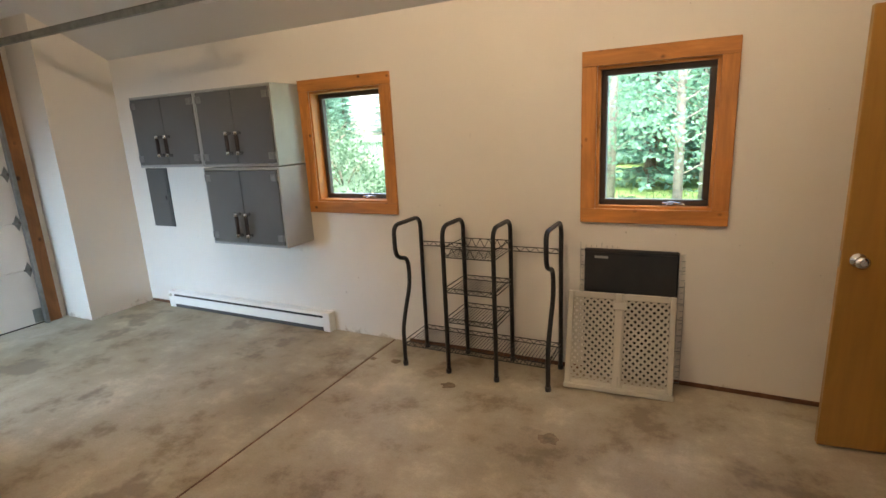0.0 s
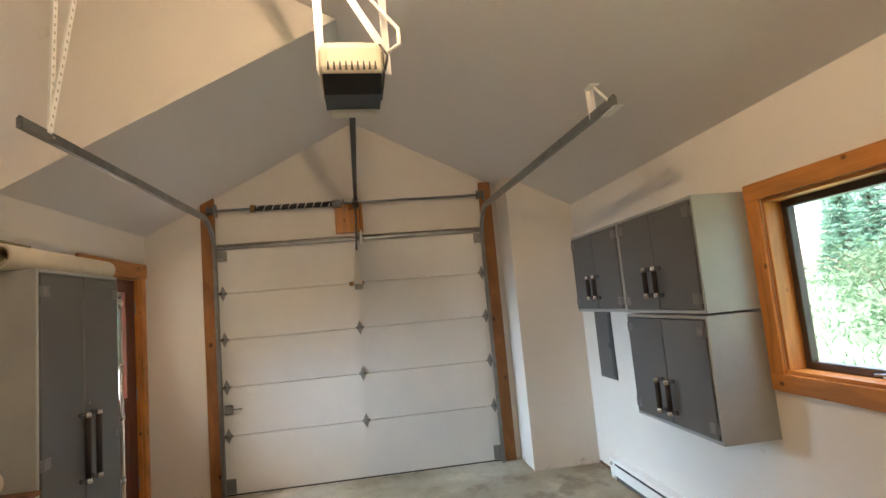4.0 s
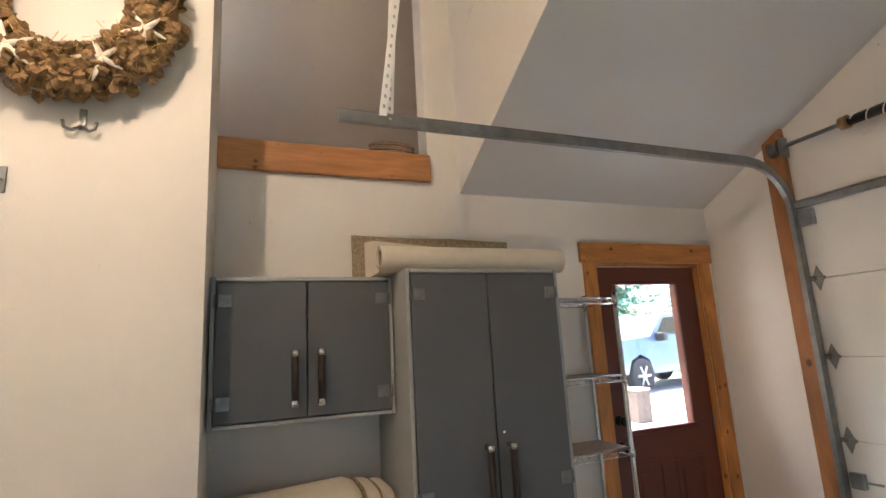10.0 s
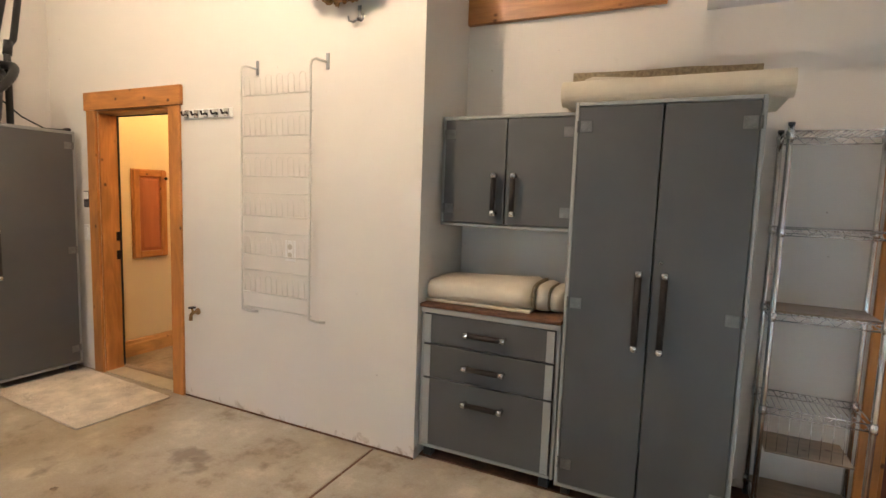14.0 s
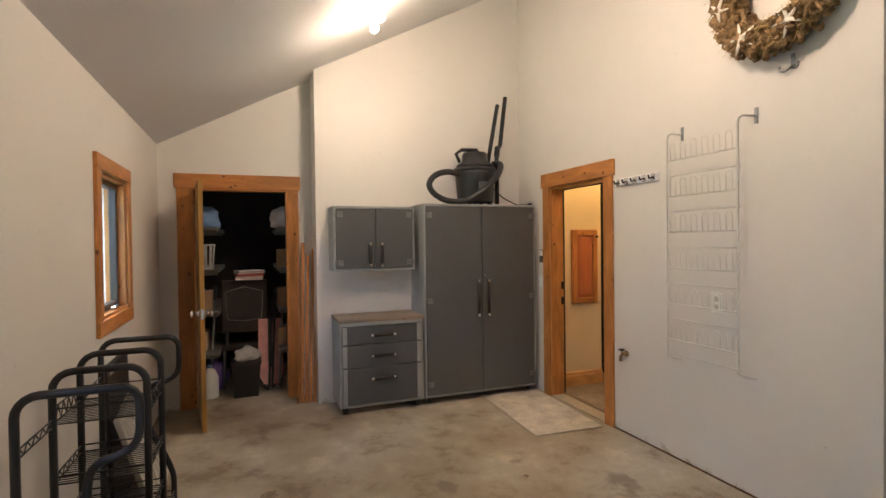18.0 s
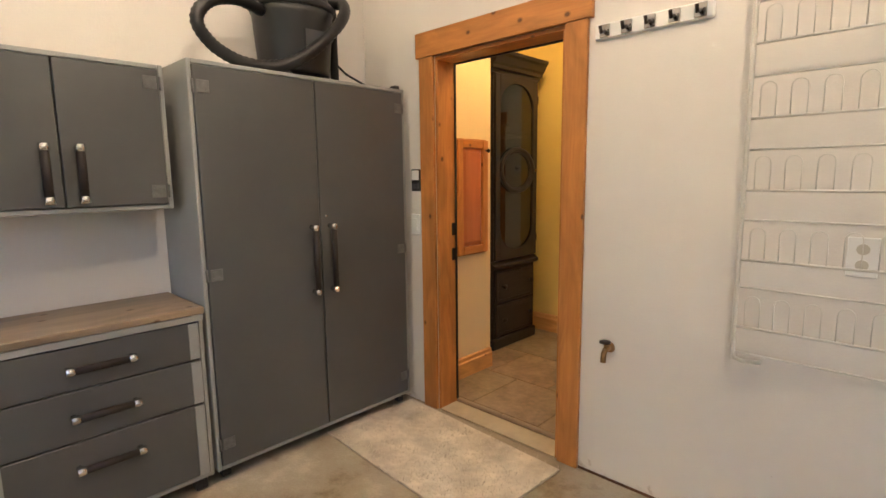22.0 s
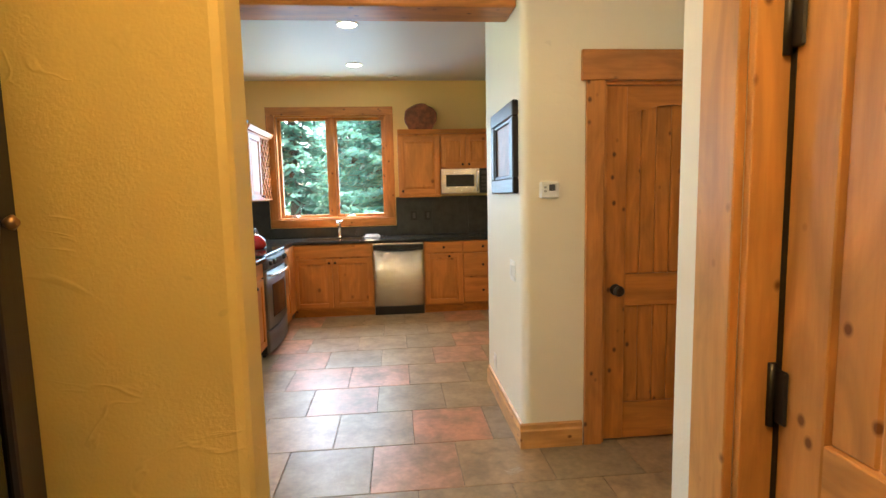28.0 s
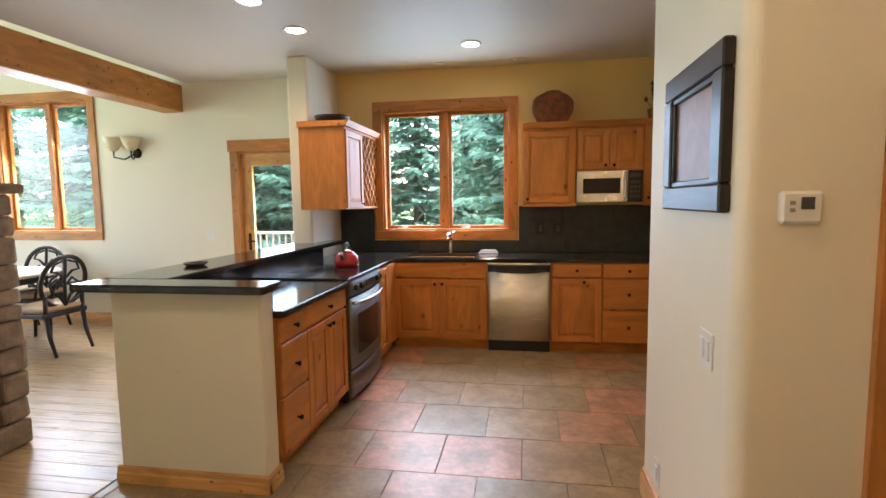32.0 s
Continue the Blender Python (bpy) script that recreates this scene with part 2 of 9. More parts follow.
M["concrete"] = concrete_mat()
PINE, PINED = (0.56, 0.235, 0.06), (0.4, 0.14, 0.03)
for ax in "xyz":
    M["trim_" + ax] = wood("pine_trim_" + ax, PINE, PINED, ax)
    M["alder_" + ax] = wood("knotty_alder_" + ax, (0.56, 0.22, 0.045), (0.41, 0.14, 0.026), ax, True, 0.38)
    M["cab_" + ax] = wood("honey_alder_cabinet_" + ax, (0.58, 0.225, 0.055), (0.45, 0.15, 0.033), ax, True, 0.45, 0.9, (0.2, 0.07, 0.02), 0.7, 0.06, 6.0)
    M["dark_" + ax] = wood("black_brown_furniture_" + ax, (0.026, 0.019, 0.014), (0.014, 0.01, 0.008), ax, False, 0.35)
    M["oak_" + ax] = wood("grey_brown_oak_" + ax, (0.31, 0.235, 0.165), (0.2, 0.145, 0.095), ax, True)
M["slab"] = wood("orange_flush_door", (0.39, 0.205, 0.045), (0.32, 0.162, 0.035), "z", False, 0.4, 0.6, contrast=0.3)
M["red"] = plain("dark_red_door_paint", (0.115, 0.024, 0.012), 0.35, 0, 0.15, 3, 90, 0.1)
M["grey"] = plain("charcoal_grey_steel_paint", (0.088, 0.09, 0.088), 0.42, 0, 0.08, 3, 140, 0.06)
M["lgrey"] = plain("light_grey_cabinet_paint", (0.34, 0.35, 0.335), 0.45, 0, 0.08, 4, 120, 0.05)
M["hinge"] = plain("hammered_grey_hinge_plate", (0.2, 0.2, 0.195), 0.35, 0.6, 0.2, 30, 90, 0.1)
M["chrome"] = plain("chromed_steel", (0.72, 0.72, 0.71), 0.16, 1.0, 0.1, 8, 60, 0.02)
M["zinc"] = plain("galvanised_steel", (0.27, 0.285, 0.285), 0.38, 0.85, 0.2, 14, 50, 0.05)
M["dsteel"] = plain("dull_dark_steel", (0.16, 0.155, 0.15), 0.45, 0.8, 0.25, 12, 60, 0.06)
M["black"] = plain("black_moulded_plastic", (0.014, 0.014, 0.014), 0.4, 0, 0.2, 10, 90, 0.08)
M["blackm"] = plain("black_enamelled_tube", (0.01, 0.01, 0.01), 0.38, 0, 0.2, 10, 40, 0.03, 0.12)
M["grip"] = plain("dark_brown_grip_wrap", (0.022, 0.014, 0.01), 0.6, 0, 0.3, 20, 200, 0.2)
M["white"] = plain("white_enamel", (0.78, 0.78, 0.75), 0.35, 0, 0.04, 5, 80, 0.03)
M["gdoor"] = plain("white_garage_door_enamel", (0.74, 0.74, 0.715), 0.5, 0, 0.05, 1.5, 130, 0.12)
M["wirewhite"] = plain("white_coated_wire", (0.62, 0.6, 0.54), 0.4, 0, 0.05, 8, 60, 0.02)
M["beige"] = plain("beige_gate_plastic", (0.52, 0.49, 0.41), 0.45, 0, 0.07, 5, 100, 0.05)
M["opener"] = plain("cream_opener_case", (0.62, 0.57, 0.45), 0.4, 0, 0.06, 5, 90, 0.05)
M["grill"] = plain("dark_grey_grille_plastic", (0.06, 0.06, 0.06), 0.45, 0, 0.1, 8, 90, 0.05)
M["jamb_z"] = wood("brown_stained_jamb", (0.33, 0.145, 0.05), (0.24, 0.09, 0.028), "z", True, 0.5, 1.0, (0.05, 0.02, 0.01), 1.0, 0.05, 7.0)
M["board"] = wood("fir_board", (0.5, 0.235, 0.085), (0.36, 0.14, 0.045), "x", True)
M["glass"] = glass_mat()
M["steel"] = plain("brushed_stainless_steel", (0.74, 0.71, 0.65), 0.24, 1.0, 0.05, 2, 160, 0.0)
nt_steel = M["steel"].node_tree
brush, _ = noise_tex(nt_steel, 420, 2, 0.5, (0.02, 0.02, 1))
bump(nt_steel, nt_steel.nodes["Principled BSDF"], brush, 0.9, 0.003)
M["granite"] = plain("black_granite", (0.02, 0.019, 0.018), 0.12, 0, 0.6, 160, 90, 0.02)
M["splash"] = plain("dark_slate_backsplash", (0.03, 0.033, 0.033), 0.35, 0, 0.35, 12, 60, 0.1)
M["bronze"] = plain("oil_rubbed_bronze", (0.035, 0.026, 0.02), 0.35, 0.8, 0.25, 20, 60, 0.05)
M["brass"] = plain("tarnished_brass", (0.32, 0.19, 0.08), 0.4, 0.9, 0.25, 25, 60, 0.08)
M["sill"] = plain("worn_brass_threshold", (0.5, 0.43, 0.3), 0.45, 0.3, 0.15, 9, 60, 0.08)
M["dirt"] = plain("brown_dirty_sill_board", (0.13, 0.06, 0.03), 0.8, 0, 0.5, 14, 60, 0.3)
M["stone"] = plain("brown_field_stone", (0.24, 0.17, 0.115), 0.8, 0, 0.45, 9, 30, 0.6)
M["grass"] = plain("meadow_grass_ground", (0.11, 0.2, 0.04), 0.9, 0, 0.4, 0.7, 8, 0.6)

# ---- builders ----
def box(bm, x0, x1, y0, y1, z0, z1, bev=0.0, m=None):
    """Adds a box, its edges broken by bev."""
    a = bmesh.ops.create_cube(bm, size=1.0)["verts"]
    x0, x1, y0, y1, z0, z1 = min(x0, x1), max(x0, x1), min(y0, y1), max(y0, y1), min(z0, z1), max(z0, z1)
    for v in a:
        v.co = Vector((x0 + (v.co.x + 0.5) * (x1 - x0), y0 + (v.co.y + 0.5) * (y1 - y0), z0 + (v.co.z + 0.5) * (z1 - z0)))
        if m:
            v.co = m @ v.co
    if bev > 0:
        bev = min(bev, 0.45 * min(x1 - x0, y1 - y0, z1 - z0))
        es = list({e for v in a for e in v.link_edges})
        bmesh.ops.bevel(bm, geom=es, offset=bev, segments=2 if bev > 0.008 else 1, affect="EDGES", profile=0.5)


def bx(*args, **kw):
    bm = bmesh.new()
    box(bm, *args, **kw)
    return bm


def tube(bm, pts, r, seg=8, closed=False, caps=True):
    """A round rod along a line of points."""
    pts = [Vector(p) for p in pts]
    n = len(pts)
    rings, up = [], None
    for i, p in enumerate(pts):
        a = pts[i - 1] if (i or closed) else p
        c = pts[(i + 1) % n] if (i < n - 1 or closed) else p
        d = (c - a).normalized()
        if up is None:
            up = d.orthogonal().normalized()
        up = (up - d * up.dot(d)).normalized()
        side = d.cross(up)
        rr = r[i] if isinstance(r, (list, tuple)) else r
        rings.append([bm.verts.new(p + (up * math.cos(2 * math.pi * k / seg) + side * math.sin(2 * math.pi * k / seg)) * rr) for k in range(seg)])
    for i in range(n if closed else n - 1):
        a, b = rings[i], rings[(i + 1) % n]
        for k in range(seg):
            f = bm.faces.new((a[k], a[(k + 1) % seg], b[(k + 1) % seg], b[k]))
            f.smooth = True
    if caps and not closed:
        bm.faces.new(rings[0][::-1])
        bm.faces.new(rings[-1])


def rod(pts, r, seg=8, **kw):
    bm = bmesh.new()
    tube(bm, pts, r, seg, **kw)
    return bm


def arc(c, u, v, r, a0, a1, n=8):
    c, u, v = Vector(c), Vector(u), Vector(v)
    return [c + (u * math.cos(radians(a0 + (a1 - a0) * i / n)) + v * math.sin(radians(a0 + (a1 - a0) * i / n))) * r for i in range(n + 1)]


def spline(path, n=6):
    """A smooth line through the given points."""
    P = [Vector(p) for p in path]
    out = []
    for i in range(len(P) - 1):
        p0, p1, p2, p3 = P[max(i - 1, 0)], P[i], P[i + 1], P[min(i + 2, len(P) - 1)]
        for k in range(n):
            t = k / n
            out.append(0.5 * ((2 * p1) + (p2 - p0) * t + (2 * p0 - 5 * p1 + 4 * p2 - p3) * t * t + (3 * p1 - p0 - 3 * p2 + p3) * t ** 3))
    return out + [P[-1]]


def lathe(bm, prof, seg=20, m=None):
    """A turned body from (radius, height) pairs."""
    rings = []
    for r, z in prof:
        ring = []
        for k in range(seg):
            a = 2 * math.pi * k / seg
            co = Vector((r * math.cos(a), r * math.sin(a), z))
            ring.append(bm.verts.new(m @ co if m else co))
        rings.append(ring)
    for a, b in zip(rings, rings[1:]):
        for k in range(seg):
            f = bm.faces.new((a[k], a[(k + 1) % seg], b[(k + 1) % seg], b[k]))
            f.smooth = True
    bm.faces.new(rings[0][::-1])
    bm.faces.new(rings[-1])


def turned(prof, seg=20, m=None):
    bm = bmesh.new()
    lathe(bm, prof, seg, m)
    return bm


def mesh_of(name, bm, material):
    me = bpy.data.meshes.new(name)
    bmesh.ops.recalc_face_normals(bm, faces=bm.faces[:])
    bm.to_mesh(me)
    bm.free()
    me.materials.append(material if not isinstance(material, str) else M[material])
    return me


def part(name, bm, material, parent=None, label="", m=None):
    ob = new(name, mesh_of(name, bm, material))
    if m is not None:
        ob.matrix_local = m
    ob.parent = parent
    if label:
        ob["label"] = label
    return ob


def thing(name, label, category, m=None, group=""):
    """An Empty at the base of a thing; its parts are built round its own origin."""
    ob = new(name)
    ob.empty_display_size = 0.1
    if m is not None:
        ob.matrix_basis = m
    return tagged(ob, label, category, group)


def solid(name, bm, material, label, category, group="", m=None):
    ob = part(name, bm, material)
    if m is not None:
        ob.matrix_basis = m
    return tagged(ob, label, category, group)


def setting(name, bm, material, label="", m=None):
    ob = part(name, bm, material)
    if m is not None:
        ob.matrix_basis = m
    return tagged(ob, label, kind="structure")


def poly(bm, pts, thick, axis):
    """A flat outline given in world points, thickened along a vector."""
    a = [bm.verts.new(Vector(p)) for p in pts]
    f = bm.faces.new(a)
    r = bmesh.ops.extrude_face_region(bm, geom=[f])
    for v in r["geom"]:
        if isinstance(v, bmesh.types.BMVert):
            v.co += Vector(axis) * thick


def prism(pts, thick, axis):
    bm = bmesh.new()
    poly(bm, pts, thick, axis)
    return bm


def wall_x(bm, y0, y1, x0, x1, z0, z1, holes=()):
    """A wall along x between y0 and y1, pierced by holes (x0, x1, z0, z1)."""
    xs = sorted({x0, x1, *(v for h in holes for v in h[:2])})
    for a, b in zip(xs, xs[1:]):
        cut = sorted((h[2], h[3]) for h in holes if h[0] <= a and h[1] >= b)
        z = z0
        for lo, hi in cut:
            if lo > z:
                box(bm, a, b, y0, y1, z, lo)
            z = hi
        if z < z1:
            box(bm, a, b, y0, y1, z, z1)


def wall_y(bm, x0, x1, y0, y1, z0, z1, holes=()):
    """A wall along y between x0 and x1, pierced by holes (y0, y1, z0, z1)."""
    ys = sorted({y0, y1, *(v for h in holes for v in h[:2])})
    for a, b in zip(ys, ys[1:]):
        cut = sorted((h[2], h[3]) for h in holes if h[0] <= a and h[1] >= b)
        z = z0
        for lo, hi in cut:
            if lo > z:
                box(bm, x0, x1, a, b, z, lo)
            z = hi
        if z < z1:
            box(bm, x0, x1, a, b, z, z1)

# ---- plan ----
GX = -5.40                      # inner face of the garage door
YN, YS, YR = 3.775, 0.335, -0.225  # north wall, house wall, wall of the alcove
XA, XE, XCL, YCOL = -2.26, 1.07, 1.40, 2.447   # alcove corner, cabinet wall, closet wall, its corner
EAVE, RIDGE, YRIDGE, XSTEP = 2.38, 3.43, 1.76, -3.535
SLOPE = (RIDGE - EAVE) / (YN - YRIDGE)
HALLX, KY, KCEIL = 0.68, -6.92, 2.86


def roof_z(y):
    return EAVE + (YN - y) * SLOPE


# ---- garage shell ----
def garage_floor():
    bm = bmesh.new()
    for x0, x1 in ((GX - 0.25, -2.006), (-1.990, 3.0)):
        box(bm, x0, x1, YR - 0.1 if x1 < 0 else YS - 0.1, YN + 0.1, -0.12, 0.0, 0.004)
    box(bm, GX - 0.2, 3.0, YR - 0.1, YN + 0.1, -0.3, -0.012)
    setting("floor_garage", bm, "concrete", "worn stained concrete garage floor with a saw joint")
    setting("floor_joint", bx(-2.0065, -1.9895, YR - 0.1, YN + 0.1, -0.02, -0.0045), "dirt", "dark dirt packed into the floor joint")


W1 = (-2.70, -1.88, 1.0, 2.005)
W2 = (-0.565, 0.235, 0.995, 1.985)
RED = (-5.265, -4.41, 0.0, 2.02)
HD = (-0.335, 0.465, 0.0, 1.99)
CLO = (2.67, 3.51, 0.0, 2.0)


def inset(w, d=0.1):
    return (w[0] + d, w[1] - d, w[2] + d, w[3] - d)


def garage_walls():
    bm = bmesh.new()
    wall_x(bm, YN, YN + 0.16, GX - 0.3, XCL + 1.6, -0.1, EAVE + 0.1, [inset(W1, 0.085), inset(W2, 0.085)])
    setting("wall_north", bm, "wall", "white painted garage wall with two windows")
    bm = bmesh.new()
    wall_x(bm, YR - 0.14, YR, GX - 0.3, XA + 0.14, -0.1, 5.4, [(RED[0], RED[1], -0.1, RED[3]), (-3.345, XA + 0.14, 2.60, 3.87)])
    setting("wall_alcove", bm, "wall", "white alcove wall with an opening to a loft above")
    bm = bmesh.new()
    wall_x(bm, YS - 0.14, YS, XA, XE, -0.1, 5.4, [(HD[0], HD[1], -0.1, HD[3])])
    box(bm, XA, XA + 0.14, YR, YS - 0.14, -0.1, 5.4)
    setting("wall_house", bm, "wall", "tall white house wall with scuffs along its foot")
    bm = bmesh.new()
    box(bm, XE, XE + 0.14, YS - 0.14, YCOL, -0.1, 5.4)
    box(bm, XE + 0.14, XCL, YCOL - 0.14, YCOL, -0.1, 5.4)
    wall_y(bm, XCL, XCL + 0.12, YCOL - 0.14, YN, -0.1, 5.4, [(CLO[0], CLO[1], -0.1, CLO[3])])
    setting("wall_east", bm, "wall", "white wall stepping back to a closet doorway")
    bm = bmesh.new()
    wall_y(bm, GX - 0.2, GX, YR - 0.14, YN, -0.1, 4.0, [(0.40, 2.995, -0.1, 2.29)])
    setting("wall_west", bm, "wall", "white gable wall round the garage door")
    bm = prism([(GX, 3.16, 0), (GX, YN, 0), (GX, YN, EAVE), (GX, 3.16, EAVE + (YN - 3.16) * SLOPE)], 0.42, (1, 0, 0))
    setting("wall_pier", bm, "wall", "white boxed pier beside the garage door")


def garage_ceiling():
    t = 0.12
    e = XCL + 1.6
    bm = bmesh.new()
    poly(bm, [(GX - 0.2, YN + 0.2, roof_z(YN + 0.2)), (e, YN + 0.2, roof_z(YN + 0.2)), (e, YRIDGE, RIDGE), (GX - 0.2, YRIDGE, RIDGE)], t, (0, 0, 1))
    poly(bm, [(XSTEP, YRIDGE, RIDGE), (e, YRIDGE, RIDGE), (e, YR - 0.14, roof_z(YR - 0.14)), (XSTEP, YR - 0.14, roof_z(YR - 0.14))], t, (0, 0, 1))
    poly(bm, [(GX - 0.2, YRIDGE, RIDGE), (XSTEP, YRIDGE, RIDGE), (XSTEP, YR, EAVE + 0.03), (GX - 0.2, YR, EAVE + 0.03)], t, (0, 0, 1))
    setting("ceiling_garage", bm, "ceil", "grey-white sloping garage ceiling")
    bm = prism([(XSTEP + 0.004, YR, EAVE + 0.03), (XSTEP + 0.004, YRIDGE, RIDGE + 0.002), (XSTEP + 0.004, YR, roof_z(YR))], 0.1, (-1, 0, 0))
    setting("wall_gable_step", bm, "wall", "white wall over the lower slope of the ceiling")


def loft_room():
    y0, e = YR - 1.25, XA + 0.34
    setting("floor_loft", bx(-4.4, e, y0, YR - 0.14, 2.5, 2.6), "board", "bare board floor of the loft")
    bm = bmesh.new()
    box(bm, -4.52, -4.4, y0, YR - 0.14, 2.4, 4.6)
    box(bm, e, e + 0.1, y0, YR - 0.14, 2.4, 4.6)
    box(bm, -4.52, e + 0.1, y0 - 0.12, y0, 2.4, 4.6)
    setting("wall_loft", bm, "loft", "plain loft walls behind the opening, dimness put into their colour")
    setting("ceiling_loft", bx(-4.52, e + 0.1, y0 - 0.12, YR - 0.14, 4.6, 4.7), "loft", "loft ceiling, dimness put into its colour")
    setting("ceiling_loft_slope", prism([(-4.4, YR - 0.141, 4.18), (-4.4, y0, 2.84), (-4.4, y0, 2.96), (-4.4, YR - 0.141, 4.3)], e + 4.4, (1, 0, 0)), "loft", "sloping loft ceiling, dimness put into its colour")
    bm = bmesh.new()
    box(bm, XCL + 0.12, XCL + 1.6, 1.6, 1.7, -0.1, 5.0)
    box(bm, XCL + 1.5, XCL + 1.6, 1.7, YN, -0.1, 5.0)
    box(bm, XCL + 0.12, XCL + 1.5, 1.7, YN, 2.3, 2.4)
    setting("wall_closet", bm, "closet", "inner walls of the closet, darkness put into their colour")


garage_floor()
garage_walls()
garage_ceiling()
loft_room()


# ---- house shell ----
PX, PY = -0.455, -2.98          # corner of the pantry wall
WX = -0.46                      # hall's west wall
STUB = -1.40                    # ochre wall by the china cabinet
KWIN = (0.215, 1.785, 1.045, 2.54)
DWIN = (5.235, 6.72, 1.045, 2.84)
PAT = (2.56, 3.40, 0.0, 2.06)
PAN = (-1.69, -0.90, 0.0, 2.0)


def house_shell():
    bm = bmesh.new()
    box(bm, HALLX, HALLX + 0.12, -0.41, YS - 0.14, 0, KCEIL)
    box(bm, HALLX + 0.12, 1.45, -0.41, -0.29, 0, KCEIL)
    box(bm, 1.33, 1.45, STUB, -0.41, 0, KCEIL)
    setting("wall_hall_east", bm, "hall_pale", "ochre hall wall with a niche for a cabinet")
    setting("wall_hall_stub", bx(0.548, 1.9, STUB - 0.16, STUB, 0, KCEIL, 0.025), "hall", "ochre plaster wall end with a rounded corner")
    bm = bmesh.new()
    box(bm, PX - 0.14, PX, -4.0, PY - 0.12, 0, KCEIL)
    wall_x(bm, PY - 0.12, PY, -2.3, PX - 0.05, 0, KCEIL, [PAN])
    ring = [(PX - 0.05, PY, 0), (PX - 0.05, PY - 0.121, 0), (PX, PY - 0.121, 0)] + [(PX - 0.05 + 0.05 * math.cos(radians(a)), PY - 0.05 + 0.05 * math.sin(radians(a)), 0) for a in range(0, 90, 10)]
    poly(bm, ring, KCEIL, (0, 0, 1))
    box(bm, -2.3, -2.0, PY, -1.6, 0, KCEIL)
    box(bm, -2.3, -2.2, -4.0, PY - 0.12, 0, KCEIL)
    setting("wall_pantry", bm, "cream", "cream plaster wall round the pantry door")
    bm = bmesh.new()
    wall_y(bm, WX - 0.16, WX, -1.475, YS - 0.14, 0, KCEIL, [(-1.25, -0.42, 0, 2.0)])
    box(bm, -2.3, WX - 0.16, -1.6, -1.475, 0, KCEIL)
    setting("wall_hall_west", bm, "cream", "cream hall wall with a closed door")
    bm = bmesh.new()
    wall_x(bm, KY - 0.16, KY, -3.2, 2.19, 0, KCEIL, [inset(KWIN, 0.1)])
    setting("wall_kitchen_south", bm, "kitchen_yellow", "yellow painted kitchen wall with a wide window")
    bm = bmesh.new()
    wall_x(bm, KY - 0.16, KY, 2.19, 9.0, 0, 4.2, [PAT, inset(DWIN, 0.1)])
    # The hole in this far wall is unseen, added for the daylight lamp.
    wall_y(bm, 9.0, 9.12, KY - 0.16, 1.5, 0, 4.2, [(-5.6, -1.0, 0.5, 3.1)])
    box(bm, 1.9, 9.12, 1.5, 1.62, 0, 4.2)
    box(bm, 1.9, 2.02, STUB, 1.5, 0, KCEIL)
    setting("wall_dining", bm, "cream", "pale plaster wall of the dining room")
    setting("wall_kitchen_end", bx(2.19, 2.40, KY, -6.15, 0, KCEIL, 0.02), "cream", "pale plaster wall end beside the kitchen window")
    bm = bmesh.new()
    box(bm, -3.2, -3.08, KY, -4.0, 0, KCEIL)
    box(bm, -3.2, PX - 0.14, -4.0, -3.9, 0, KCEIL)
    setting("wall_kitchen_west", bm, "kitchen_yellow", "yellow kitchen wall")
    bm = bmesh.new()
    box(bm, -3.2, 4.0, KY - 0.16, -4.0, KCEIL, KCEIL + 0.05)
    box(bm, -2.3, 4.0, -4.0, -1.65, KCEIL, KCEIL + 0.05)
    box(bm, WX - 0.12, 4.0, -1.65, YS - 0.14, KCEIL, KCEIL + 0.05)
    box(bm, 4.0, 9.12, KY - 0.16, 1.62, 4.2, 4.25)
    box(bm, 1.9, 4.0, YS - 0.14, 1.62, KCEIL, KCEIL + 0.05)
    box(bm, 3.95, 4.0, KY - 0.16, 1.62, KCEIL + 0.05, 4.2)
    setting("ceiling_kitchen", bm, "kceil", "white kitchen ceiling with recessed lamps")
    setting("beam_hall", bx(PX, 4.0, -3.32, -3.07, 2.40, 2.66, 0.012), "trim_x", "heavy pine beam across the hall")
    setting("beam_dining", bx(4.06, 4.32, KY, 1.5, 2.53, KCEIL - 0.02, 0.012), "trim_y", "heavy pine beam beside the dining room")


house_shell()


def ground():
    bm = bmesh.new()
    s = 400
    vs = [bm.verts.new(p) for p in ((-s, -s, -0.32), (s, -s, -0.32), (s, s, -0.32), (-s, s, -0.32))]
    bm.faces.new(vs)
    setting("ground", bm, "grass", "green meadow ground round the house")


ground()


